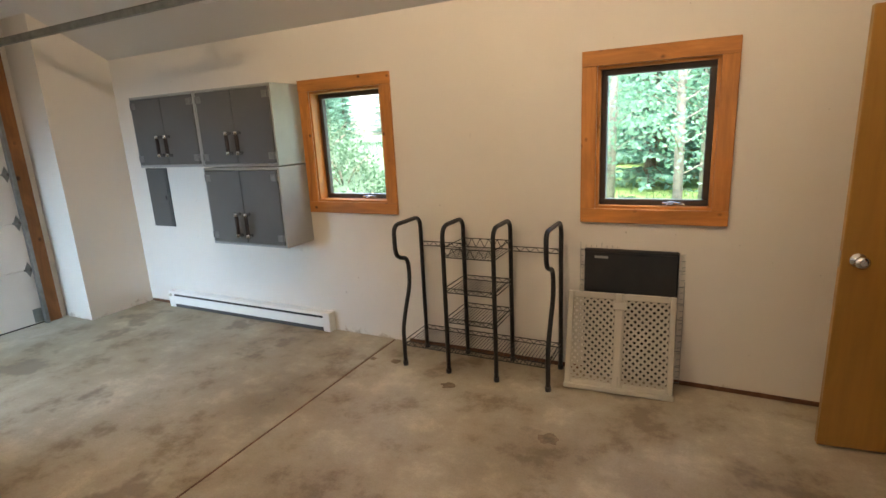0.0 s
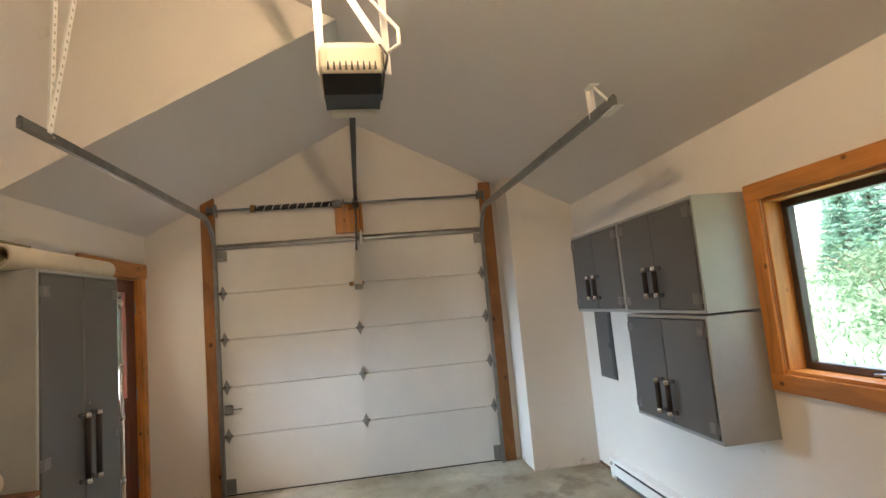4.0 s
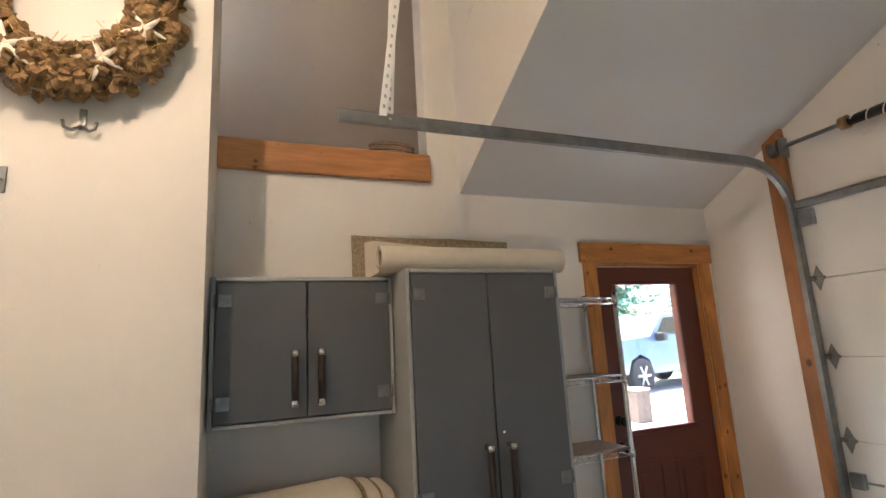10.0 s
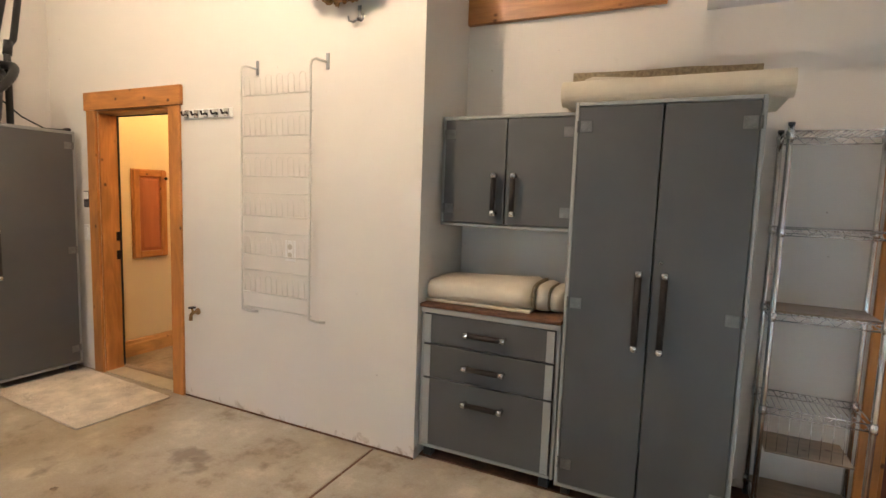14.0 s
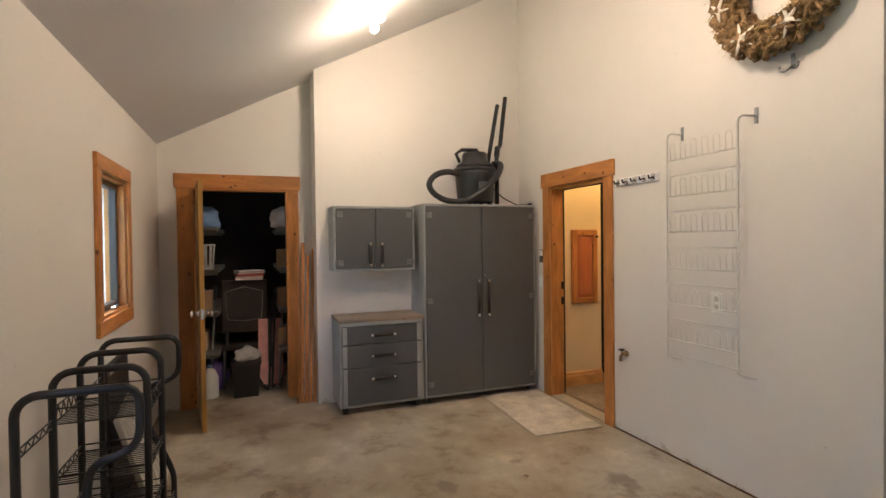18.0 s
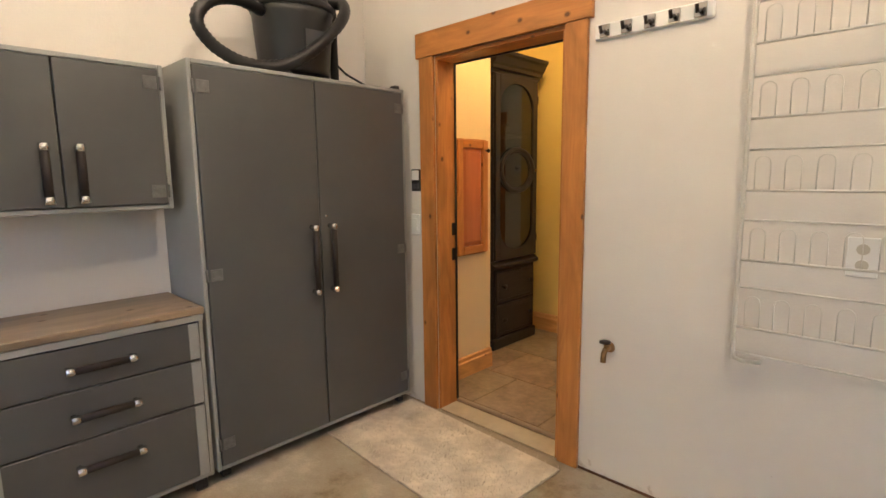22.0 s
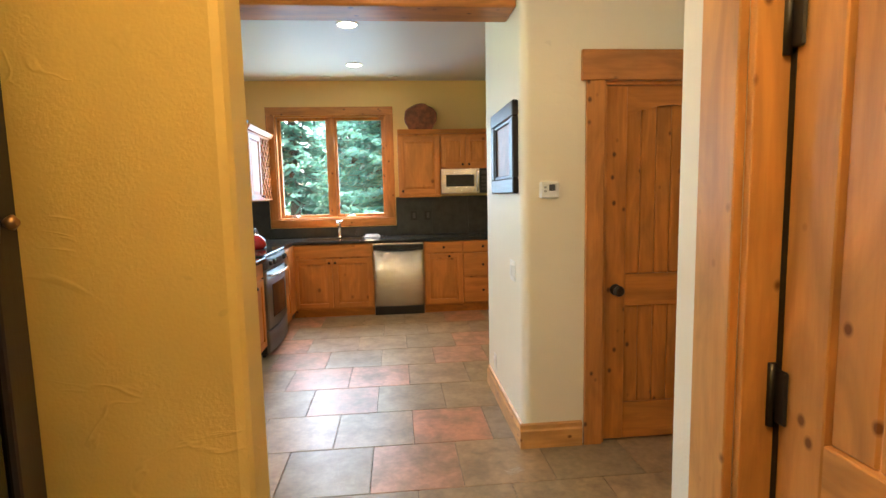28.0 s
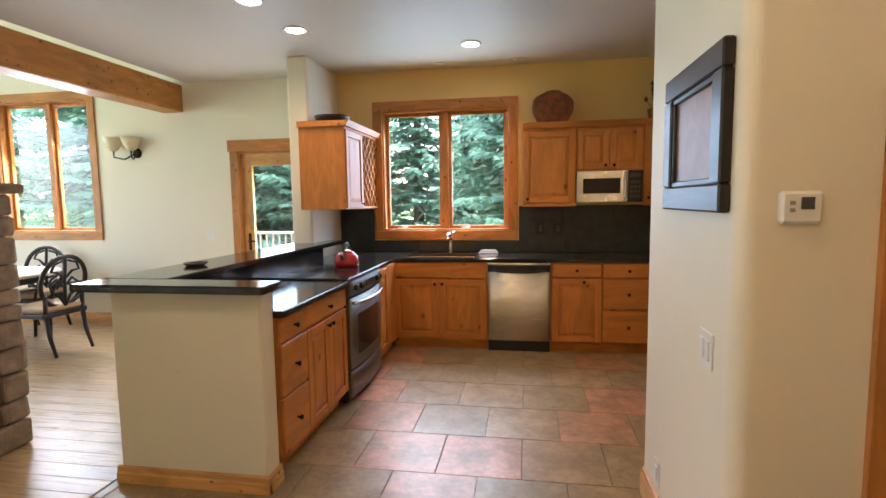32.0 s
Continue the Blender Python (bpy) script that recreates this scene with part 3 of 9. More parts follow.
# ---- garage: door and its gear ----
def window_unit(name, w, y, inward, crank=True, mull=(), thick=0.16, dark=True, label=""):
    """A cased window in a wall along x; inward is +1 where the room lies at larger y."""
    x0, x1, z0, z1 = w
    c = 0.085 if not mull else 0.1
    s = inward
    ob = thing(name, label, "", pose(0, 0, 0))
    ob["kind"] = "structure"
    f = y + s * 0.022
    part("casing", bx(x0, x1, y, f, z1 - c, z1, 0.003), "trim_x", ob)
    part("casing", bx(x0, x1, y, f, z0, z0 + c, 0.003), "trim_x", ob)
    part("casing", bx(x0, x0 + c, y, f - s * 0.002, z0 + c, z1 - c, 0.003), "trim_z", ob)
    part("casing", bx(x1 - c, x1, y, f - s * 0.002, z0 + c, z1 - c, 0.003), "trim_z", ob)
    b = y - s * thick
    part("window_sill", bx(x0 + c, x1 - c, b, y + s * 0.004, z0 + c - 0.0, z0 + c + 0.018, 0.002), "trim_x", ob)
    part("jamb", bx(x0 + c, x1 - c, b, y, z1 - c - 0.018, z1 - c, 0.002), "trim_x", ob)
    part("jamb", bx(x0 + c, x0 + c + 0.018, b, y, z0 + c + 0.018, z1 - c - 0.018, 0.002), "trim_z", ob)
    part("jamb", bx(x1 - c - 0.018, x1 - c, b, y, z0 + c + 0.018, z1 - c - 0.018, 0.002), "trim_z", ob)
    edges = [x0 + c + 0.018, *mull, x1 - c - 0.018]
    lo, hi = z0 + c + 0.018, z1 - c - 0.018
    sy0, sy1 = b + s * 0.03, b + s * 0.075
    sm = "dsash" if dark else "trim_z"
    for i, (a, d) in enumerate(zip(edges, edges[1:])):
        if i:
            part("mullion", bx(a - 0.035, a + 0.035, b, b + s * 0.11, lo, hi, 0.003), "trim_z", ob)
            a += 0.035
        if i < len(edges) - 2:
            d -= 0.035
        t = 0.035
        bm = bmesh.new()
        box(bm, a, d, sy0, sy1, hi - t, hi, 0.004)
        box(bm, a, d, sy0, sy1, lo, lo + t, 0.004)
        box(bm, a, a + t, sy0 + s * 0.001, sy1 - s * 0.001, lo + t, hi - t, 0.004)
        box(bm, d - t, d, sy0 + s * 0.001, sy1 - s * 0.001, lo + t, hi - t, 0.004)
        part("window_frame", bm, sm, ob)
        pane = part("pane", bx(a + t, d - t, (sy0 + sy1) / 2 - 0.003, (sy0 + sy1) / 2 + 0.003, lo + t, hi - t), "glass", ob)
        pane.visible_shadow = False
        if crank:
            cx = a + (d - a) * 0.72
            bm = bmesh.new()
            box(bm, cx - 0.05, cx + 0.05, sy1 - s * 0.005, sy1 + s * 0.03, lo + 0.002, lo + 0.016, 0.004)
            tube(bm, [(cx + 0.03, sy1 + s * 0.015, lo + 0.014), (cx - 0.02, sy1 + s * 0.035, lo + 0.024), (cx - 0.07, sy1 + s * 0.035, lo + 0.02)], 0.006, 6)
            part("crank", bm, "chrome", ob, "folding metal window crank")
    return ob


M["dsash"] = plain("dark_bronze_sash", (0.06, 0.045, 0.035), 0.4, 0.2, 0.15, 8, 60, 0.03)
window_unit("window_1", W1, YN, -1, label="pine-cased casement window with a dark sash")
window_unit("window_2", W2, YN, -1, thick=0.115, label="pine-cased casement window over a plastic gate")

GY0, GY1 = 0.405, 2.99


def garage_door():
    ob = thing("garage_door", "white five-section overhead garage door, closed, with steel hinges", "garage door", pose(GX, 0, 0))
    zs = [0.012, 0.525, 0.96, 1.395, 1.825, 2.275]
    for a, b in zip(zs, zs[1:]):
        part("section", bx(-0.045, 0.0, GY0, GY1, a, b - 0.004, 0.0025), "gdoor", ob)
    # Unseen sheet outside the opening, added to stop daylight through the door's gaps.
    part("outer_skin", bx(-0.216, -0.206, GY0 - 0.2, GY1 + 0.2, -0.15, 2.42), "gdoor", ob)
    part("bottom_seal", bx(-0.04, -0.004, GY0, GY1, 0.0, 0.012), "black", ob, "black rubber bottom seal")

    def leaf(y, z, k=1.0):
        bm = bmesh.new()
        poly(bm, [(0.001, y - 0.032 * k, z), (0.001, y, z - 0.07), (0.001, y + 0.032 * k, z), (0.001, y, z + 0.07)], 0.006, (1, 0, 0))
        tube(bm, [(0.012, y - 0.04, z), (0.012, y + 0.04, z)], 0.009, 8)
        part("hinge", bm, "zinc", ob, "galvanised diamond hinge")

    for z in zs[1:-1]:
        for y in (GY0 + 0.05, 1.70, GY1 - 0.05):
            if z > 1.8 and y == 1.70:
                continue
            leaf(y, z)
        for y, s in ((GY0 + 0.05, -1), (GY1 - 0.05, 1)):
            part("roller", rod([(0.02, y, z), (0.02, y + s * 0.1, z)], 0.012, 8), "dsteel", ob)
    part("strut", bx(0.002, 0.045, GY0, GY1, 2.235, 2.272, 0.006), "zinc", ob, "galvanised top strut")
    bm = bmesh.new()
    box(bm, 0.0, 0.03, 1.63, 1.77, 1.80, 1.84, 0.005)
    tube(bm, [(0.04, 1.66, 1.82), (0.04, 1.74, 1.82)], 0.01, 8)
    part("arm_bracket", bm, "brass", ob)
    for y in (GY0 + 0.05, GY1 - 0.05):
        part("corner_bracket", bx(0.0, 0.012, y - 0.05, y + 0.05, 0.02, 0.15, 0.004), "zinc", ob)
        part("top_bracket", bx(0.0, 0.03, y - 0.05, y + 0.05, 2.13, 2.22, 0.004), "zinc", ob)
    part("lock", bx(0.0, 0.035, GY0 + 0.03, GY0 + 0.1, 0.72, 0.80, 0.006), "zinc", ob, "steel slide lock")
    part("lock_bar", rod([(0.02, GY0 + 0.1, 0.76), (0.02, GY0 + 0.18, 0.76)], 0.006, 6), "zinc", ob)


garage_door()


def door_track(y, side, xe, zt, label, flare=0.0, rise=0.0):
    ob = thing("door_track", label, "door track", pose(0, 0, 0), "tracks of the garage door")
    x0, r = GX + 0.045, 0.3
    path = [(x0, y, 0.0), (x0, y, zt - r)]
    path += [tuple(p) for p in arc((x0 + r, y, zt - r), (-1, 0, 0), (0, 0, 1), r, 0, 90, 8)][1:]
    path += [(xe, y + flare, zt + rise)]
    bm = bmesh.new()
    prof = [(-0.024, -0.014), (-0.024, 0.014), (0.024, 0.014), (0.024, -0.014)]
    ring = []
    P = [Vector(p) for p in path]
    for i, p in enumerate(P):
        d = (P[min(i + 1, len(P) - 1)] - P[max(i - 1, 0)]).normalized()
        n = d.cross(Vector((0, 1, 0)))
        ring.append([bm.verts.new(p + n * a + Vector((0, b, 0))) for a, b in prof])
    for a, b in zip(ring, ring[1:]):
        for k in range(4):
            bm.faces.new((a[k], a[(k + 1) % 4], b[(k + 1) % 4], b[k]))
    bm.faces.new(ring[0])
    bm.faces.new(ring[-1])
    part("rail", bm, "zinc", ob)
    part("lip", rod([(x0 + r, y, zt + 0.028), (xe, y + flare, zt + rise + 0.028)], 0.006, 6), "dsteel", ob)
    for z in (0.35, 0.95, 1.55, 2.05):
        part("wall_bracket", bx(GX + 0.001, x0 + 0.01, y + side * 0.016, y + side * 0.022, z - 0.03, z + 0.03, 0.002), "zinc", ob)
    y += flare * 0.93
    xh = xe - 0.21
    zt += rise * 0.93

    def strap(p, q, w, label, holes):
        p, q, u = Vector(p), Vector(q), Vector((w / 2, 0, 0))
        o = part("hanger", prism([p - u, p + u, q + u, q - u], 0.004, (0, 1, 0)), "white", ob, label)
        part("hanger_flange", prism([p - u, p - u + Vector((0.004, 0, 0)), q - u + Vector((0.004, 0, 0)), q - u], 0.026, (0, -1, 0)), "white", o)
        d = (q - p).normalized()
        for i in range(holes):
            c = p + d * (0.04 + 0.045 * i)
            part("slot", bx(c.x - 0.005, c.x + 0.005, c.y + 0.0042, c.y + 0.005, c.z - 0.008, c.z + 0.008), "lgrey", o)

    if side < 0:
        strap((xh - 0.002, y, zt + 0.015), (xh - 0.1, y, roof_z(y)), 0.034, "long white perforated hanger angle", 26)
        strap((xh + 0.028, y + 0.012, zt + 0.015), (xh - 0.15, y + 0.16, roof_z(y + 0.17)), 0.034, "slanting white perforated strap", 30)
        part("bolt", rod([(xh, y - 0.03, zt), (xh, y + 0.022, zt)], 0.007, 8), "chrome", ob)
    else:
        strap((xh, y, zt - 0.01), (xh - 0.01, y, roof_z(y)), 0.04, "short white perforated hanger angle", 3)
        part("brace", rod([(xh + 0.02, y, roof_z(y) - 0.008), (xh + 0.17, y, zt + 0.02)], 0.008, 6), "white", ob)
        part("end_plate", bx(xh + 0.07, xh + 0.23, y + 0.0, y + 0.05, zt - 0.034, zt - 0.028, 0.001), "white", ob)
        part("ceiling_plate", bx(xh - 0.03, xh + 0.06, y - 0.035, y + 0.02, roof_z(y + 0.02) - 0.004, roof_z(y + 0.02) + 0.002, 0.001), "white", ob)


door_track(0.41, -1, -2.735, 2.50, "galvanised door track on a long white hanger")
door_track(2.97, 1, -2.8, 2.45, "galvanised door track bracketed to the sloping ceiling", 0.22, 0.075)


def torsion():
    x, z = GX + 0.075, 2.605
    ob = thing("torsion_spring", "black torsion spring on a steel bar over the garage door", "spring", pose(0, 0, 0))
    part("bar", rod([(x, 0.36, z), (x, 3.02, z)], 0.0125, 10), "zinc", ob)
    part("coil", rod([(x, 0.80, z), (x, 1.52, z)], 0.026, 12), "black", ob)
    bm = bmesh.new()
    pts = []
    n = 9 * 12
    for i in range(n + 1):
        a = 2 * math.pi * i / 12
        pts.append((x + 0.027 * math.cos(a), 0.82 + 0.68 * i / n, z + 0.027 * math.sin(a)))
    tube(bm, pts, 0.0035, 5)
    part("stripe", bm, "white", ob, "pale winding stripe")
    part("winding_cone", rod([(x, 1.52, z), (x, 1.60, z)], 0.038, 12), "zinc", ob)
    part("end_cone", rod([(x, 0.76, z), (x, 0.80, z)], 0.036, 12), "brass", ob)
    for y in (0.40, 2.98):
        part("drum", turned([(0.05, -0.03), (0.035, -0.02), (0.035, 0.02), (0.05, 0.03)], 16, Matrix.Translation((x, y, z)) @ pose(0, 0, 0, 90)), "dsteel", ob)
        part("bearing_plate", bx(GX + 0.025, x + 0.03, y + 0.035, y + 0.041, z - 0.06, z + 0.06, 0.002), "zinc", ob)
    part("centre_bracket", bx(GX + 0.03, x + 0.02, 1.625, 1.635, z - 0.07, z + 0.04, 0.002), "zinc", ob)


torsion()


def jambs():
    for nm, y0, y1 in (("trim_jamb_south", 0.29, 0.412), ("trim_jamb_north", 2.984, 3.10)):
        setting(nm, bx(GX + 0.001, GX + 0.04, y0, y1, 0.0, 2.74, 0.004), "jamb_z", "brown stained timber jamb of the garage door")
    setting("trim_spring_pad", bx(GX + 0.001, GX + 0.035, 1.535, 1.80, 2.32, 2.62, 0.004), "trim_z", "brown plywood pad behind the spring")


jambs()


def opener():
    ob = thing("garage_opener", "cream and dark grey ceiling-hung garage door opener", "opener", pose(-2.62, 1.85, 2.46, 0, 0, 2.3))
    part("case", bx(-0.02, 0.34, -0.125, 0.125, 0.0, 0.142, 0.036), "opener", ob)
    part("side_plate", bx(0.04, 0.30, 0.1245, 0.131, 0.015, 0.115, 0.004), "grill", ob)
    part("lamp_cover", prism([(0.0, -0.113, 0.004), (0.334, -0.113, 0.004), (0.25, -0.113, -0.044), (0.09, -0.113, -0.044)], 0.226, (0, 1, 0)), "black", ob, "dark translucent lamp cover")
    part("lens", bx(0.03, 0.1, -0.1, 0.1, -0.058, -0.015, 0.008), "wirewhite", ob, "pale ribbed lower lens")
    for i in range(9):
        part("vent", prism([(0.334, -0.094 + i * 0.0225, 0.02), (0.334, -0.083 + i * 0.0225, 0.02), (0.334, -0.0865 + i * 0.0225, 0.052), (0.334, -0.0905 + i * 0.0225, 0.052)], 0.0075, (1, 0, 0)), "black", ob)
    part("chassis", bx(0.0, 0.28, -0.06, 0.06, 0.138, 0.162, 0.004), "zinc", ob)
    part("rail", bx(-2.66, 0.05, -0.016, 0.016, 0.1, 0.135, 0.003), "black", ob, "black T-rail")
    part("rail_flange", bx(-2.66, 0.0, -0.004, 0.004, 0.135, 0.16), "dsteel", ob)
    part("header_bracket", bx(-2.745, -2.64, -0.03, 0.03, 0.09, 0.17, 0.004), "zinc", ob)
    part("trolley", bx(-2.6, -2.45, -0.03, 0.03, 0.07, 0.1, 0.006), "black", ob)
    part("arm", rod([(-2.56, 0, 0.08), (-2.61, -0.01, -0.14), (-2.655, -0.02, -0.33)], 0.009, 6), "dsteel", ob)
    part("door_strap", prism([(-2.65, -0.035, -0.3), (-2.65, 0.0, -0.3), (-2.715, 0.005, -0.55), (-2.72, 0.02, -0.66), (-2.72, -0.07, -0.66), (-2.715, -0.055, -0.55)], 0.004, (-1, 0, -0.2)), "wirewhite", ob, "pale pressed steel arm")
    part("door_bracket", bx(-2.735, -2.705, -0.06, 0.015, -0.7, -0.65, 0.004), "zinc", ob)
    part("release_cord", rod([(-2.5, 0.03, 0.07), (-2.5, 0.03, -0.16)], 0.004, 6), "red", ob)
    part("release_handle", turned([(0.004, -0.3), (0.016, -0.27), (0.013, -0.2), (0.003, -0.16)], 10, Matrix.Translation((-2.5, 0.03, 0))), "white", ob)
    for y in (-0.134, 0.134):
        top = roof_z(1.85 + y) - 2.46
        part("hanger", bx(0.2, 0.24, y - 0.003, y + 0.003, 0.06, top, 0.001), "white", ob, "white perforated steel strap")
        part("hanger_flange", bx(0.2, 0.205, y, y + 0.03, 0.06, top, 0.001), "white", ob)
        for i in range(int((top - 0.3) / 0.05)):
            part("slot", bx(0.213, 0.227, y - 0.0045, y - 0.003, 0.29 + i * 0.05, 0.312 + i * 0.05), "dsteel", ob)
    part("brace", prism([(0.242, 0.15, 0.16), (0.242, 0.118, 0.15), (0.242, -0.42, roof_z(1.45) - 2.47), (0.242, -0.385, roof_z(1.47) - 2.47)], 0.004, (1, 0, 0)), "white", ob, "slanting white perforated strap")
    part("cable", rod([(0.3, 0.13, 0.03), (0.31, 0.145, 0.09), (0.28, 0.12, 0.15), (0.24, 0.09, 0.165), (0.18, 0.06, 0.158)], 0.005, 6), "black", ob)
    part("wire_bundle", rod([(0.25, 0.15, 0.13), (0.27, 0.2, 0.16), (0.26, 0.2, 0.23), (0.25, 0.13, 0.32), (0.25, 0.02, 0.47), (0.25, -0.16, 0.7), (0.25, -0.38, roof_z(1.47) - 2.48)], 0.009, 6), "white", ob)


opener()


# ---- garage: cabinets ----
def handle(parent, a, b, out, r=0.015):
    """A wrapped bar handle between two points of a front; out is the way out of it."""
    a, b, out = Vector(a), Vector(b), Vector(out)
    d = (b - a).normalized()
    h = part("handle", rod([a + out + d * 0.012, b + out - d * 0.012], r, 10), "grip", parent, "dark wrapped bar handle with bright ends")
    for p, s in ((a, 1), (b, -1)):
        bm = bmesh.new()
        tube(bm, [p, p + out * 0.6, p + out + d * s * 0.004], r * 0.8, 8)
        tube(bm, [p + out - d * s * 0.012, p + out + d * s * 0.014], r * 1.15, 10)
        part("handle_end", bm, "chrome", h)


def plate(bm, x, y, z, w=0.052, h=0.052, t=0.004):
    box(bm, x - w / 2, x + w / 2, y - t, y, z - h / 2, z + h / 2, 0.006)
    for dx in (-0.014, 0.014):
        for dz in (-0.014, 0.014):
            box(bm, x + dx - 0.004, x + dx + 0.004, y - t - 0.0025, y - t, z + dz - 0.004, z + dz + 0.004)


def carcass(ob, w, d, h, back=True):
    t = 0.018
    part("side_panel", bx(0, t, 0.0, d, 0, h, 0.003), "lgrey", ob)
    part("side_panel", bx(w - t, w, 0.0, d, 0, h, 0.003), "lgrey", ob)
    part("top_panel", bx(t, w - t, 0.0, d, h - t, h, 0.003), "lgrey", ob)
    part("bottom_panel", bx(t, w - t, 0.0, d, 0, t, 0.003), "lgrey", ob)
    part("back_panel", bx(t, w - t, d - 0.01, d, t, h - t), "lgrey", ob)


def door_cabinet(label, m, w, d, h, grip=0.32, gz=0.5, plates=(0.1, 0.9), feet=False, lock=False, group=""):
    ob = thing("storage_cabinet", label, "cabinet", m, group)
    carcass(ob, w, d, h)
    t = 0.02
    mid = w / 2
    for x0, x1, s in ((t, mid - 0.0025, 1), (mid + 0.0025, w - t, -1)):
        dr = part("door", bx(x0, x1, -0.008, 0.012, t + 0.002, h - t - 0.002, 0.003), "grey", ob)
        for f in plates:
            bm = bmesh.new()
            x = x0 + 0.035 if s > 0 else x1 - 0.035
            plate(bm, x, -0.008, t + (h - 2 * t) * f)
            tube(bm, [((x0 - 0.004) if s > 0 else (x1 + 0.004), -0.006, t + (h - 2 * t) * f - 0.026), ((x0 - 0.004) if s > 0 else (x1 + 0.004), -0.006, t + (h - 2 * t) * f + 0.026)], 0.005, 6)
            part("hinge", bm, "hinge", dr)
        hx = x1 - 0.05 if s > 0 else x0 + 0.05
        z = h * gz
        handle(dr, (hx, -0.008, z - grip / 2), (hx, -0.008, z + grip / 2), (0, -0.04, 0), 0.015)
        if lock and s < 0:
            part("lock", turned([(0.008, 0), (0.008, 0.006), (0.004, 0.008)], 10, Matrix.Translation((x0 + 0.03, -0.008, z + grip / 2 + 0.05)) @ pose(0, 0, 0, 90)), "chrome", dr)
    if feet:
        for x in (0.05, w - 0.05):
            for y in (0.05, d - 0.05):
                part("foot", bx(x - 0.02, x + 0.02, y - 0.02, y + 0.02, -0.05, 0.0, 0.003), "black", ob)
    return ob


def drawer_unit(label, m, w, d, h, top, splits, topmat):
    ob = thing("drawer_cabinet", label, "cabinet", m)
    carcass(ob, w, d, h)
    part("worktop", bx(-0.006, w + 0.004, -0.018, d, h, h + top, 0.004), topmat, ob)
    bm = bmesh.new()
    box(bm, 0.0, w, -0.012, 0.0, h - 0.028, h - 0.002, 0.002)
    for i in range(6):
        x = 0.06 + (w - 0.12) * i / 5
        box(bm, x - 0.005, x + 0.005, -0.015, -0.012, h - 0.02, h - 0.01)
    part("top_strip", bm, "lgrey", ob, "riveted light grey edge strip")
    zs = [0.02, *splits, h - 0.03]
    for a, b in zip(zs, zs[1:]):
        dr = part("drawer", bx(0.024, w - 0.024, -0.008, 0.012, a + 0.003, b - 0.003, 0.003), "grey", ob)
        for x in (0.024, w - 0.064):
            bm = bmesh.new()
            box(bm, x, x + 0.04, -0.0125, -0.008, a + 0.006, b - 0.006, 0.002)
            for z in (a + 0.022, b - 0.022):
                box(bm, x + 0.015, x + 0.025, -0.0155, -0.0125, z - 0.005, z + 0.005)
            part("edge_strip", bm, "lgrey", dr)
        z = (a + b) / 2 if b - a < 0.25 else b - 0.1
        handle(dr, (w / 2 - 0.1, -0.008, z), (w / 2 + 0.1, -0.008, z), (0, -0.035, 0), 0.0145)
    for x in (0.05, w - 0.05):
        for y in (0.04, d - 0.05):
            part("foot", bx(x - 0.025, x + 0.025, y - 0.025, y + 0.025, -0.055, 0.0, 0.003), "black", ob)
    return ob


def garage_cabinets():
    g = "wall cabinets by the garage door"
    d = YN - 3.47
    door_cabinet("charcoal wall cabinet hung beside the garage door", pose(-4.31, 3.47, 1.395), 0.80, d, 0.588, 0.15, 0.3, group=g)
    door_cabinet("charcoal wall cabinet hung above another", pose(-3.50, 3.47, 1.392), 0.80, d, 0.59, 0.15, 0.3, group=g)
    door_cabinet("charcoal wall cabinet hung under another", pose(-3.52, 3.47, 0.762), 0.81, d, 0.62, 0.17, 0.28, group=g)
    door_cabinet("charcoal wall cabinet with light grey edges over drawers", pose(0.76, 2.335, 1.235, 0, 0, -90), 0.735, XE - 0.76, 0.575, 0.19, 0.25)
    drawer_unit("charcoal three-drawer cabinet with a worn plank top", pose(0.66, 2.315, 0.06, 0, 0, -90), 0.755, XE - 0.66, 0.735, 0.03, (0.345, 0.54), "oak_x")
    door_cabinet("tall charcoal two-door cabinet with a vacuum on top", pose(0.66, 1.545, 0.06, 0, 0, -90), 1.155, XE - 0.66, 1.775, 0.32, 0.505, (0.06, 0.5, 0.95), True, True)
    door_cabinet("charcoal wall cabinet in the alcove over a folded rug", pose(-2.268, 0.11, 1.288, 0, 0, 180), 0.75, 0.11 - YR, 0.597, 0.2, 0.3, (0.14, 0.86))
    drawer_unit("charcoal three-drawer cabinet holding a folded rug", pose(-2.268, 0.30, 0.075, 0, 0, 180), 0.75, 0.30 - YR, 0.782, 0.02, (0.4, 0.585), "dirt")
    door_cabinet("tall charcoal two-door cabinet with carpet rolls on top", pose(-3.024, 0.30, 0.055, 0, 0, 180), 0.75, 0.30 - YR, 1.838, 0.335, 0.5, (0.06, 0.5, 0.95), True, True)


garage_cabinets()


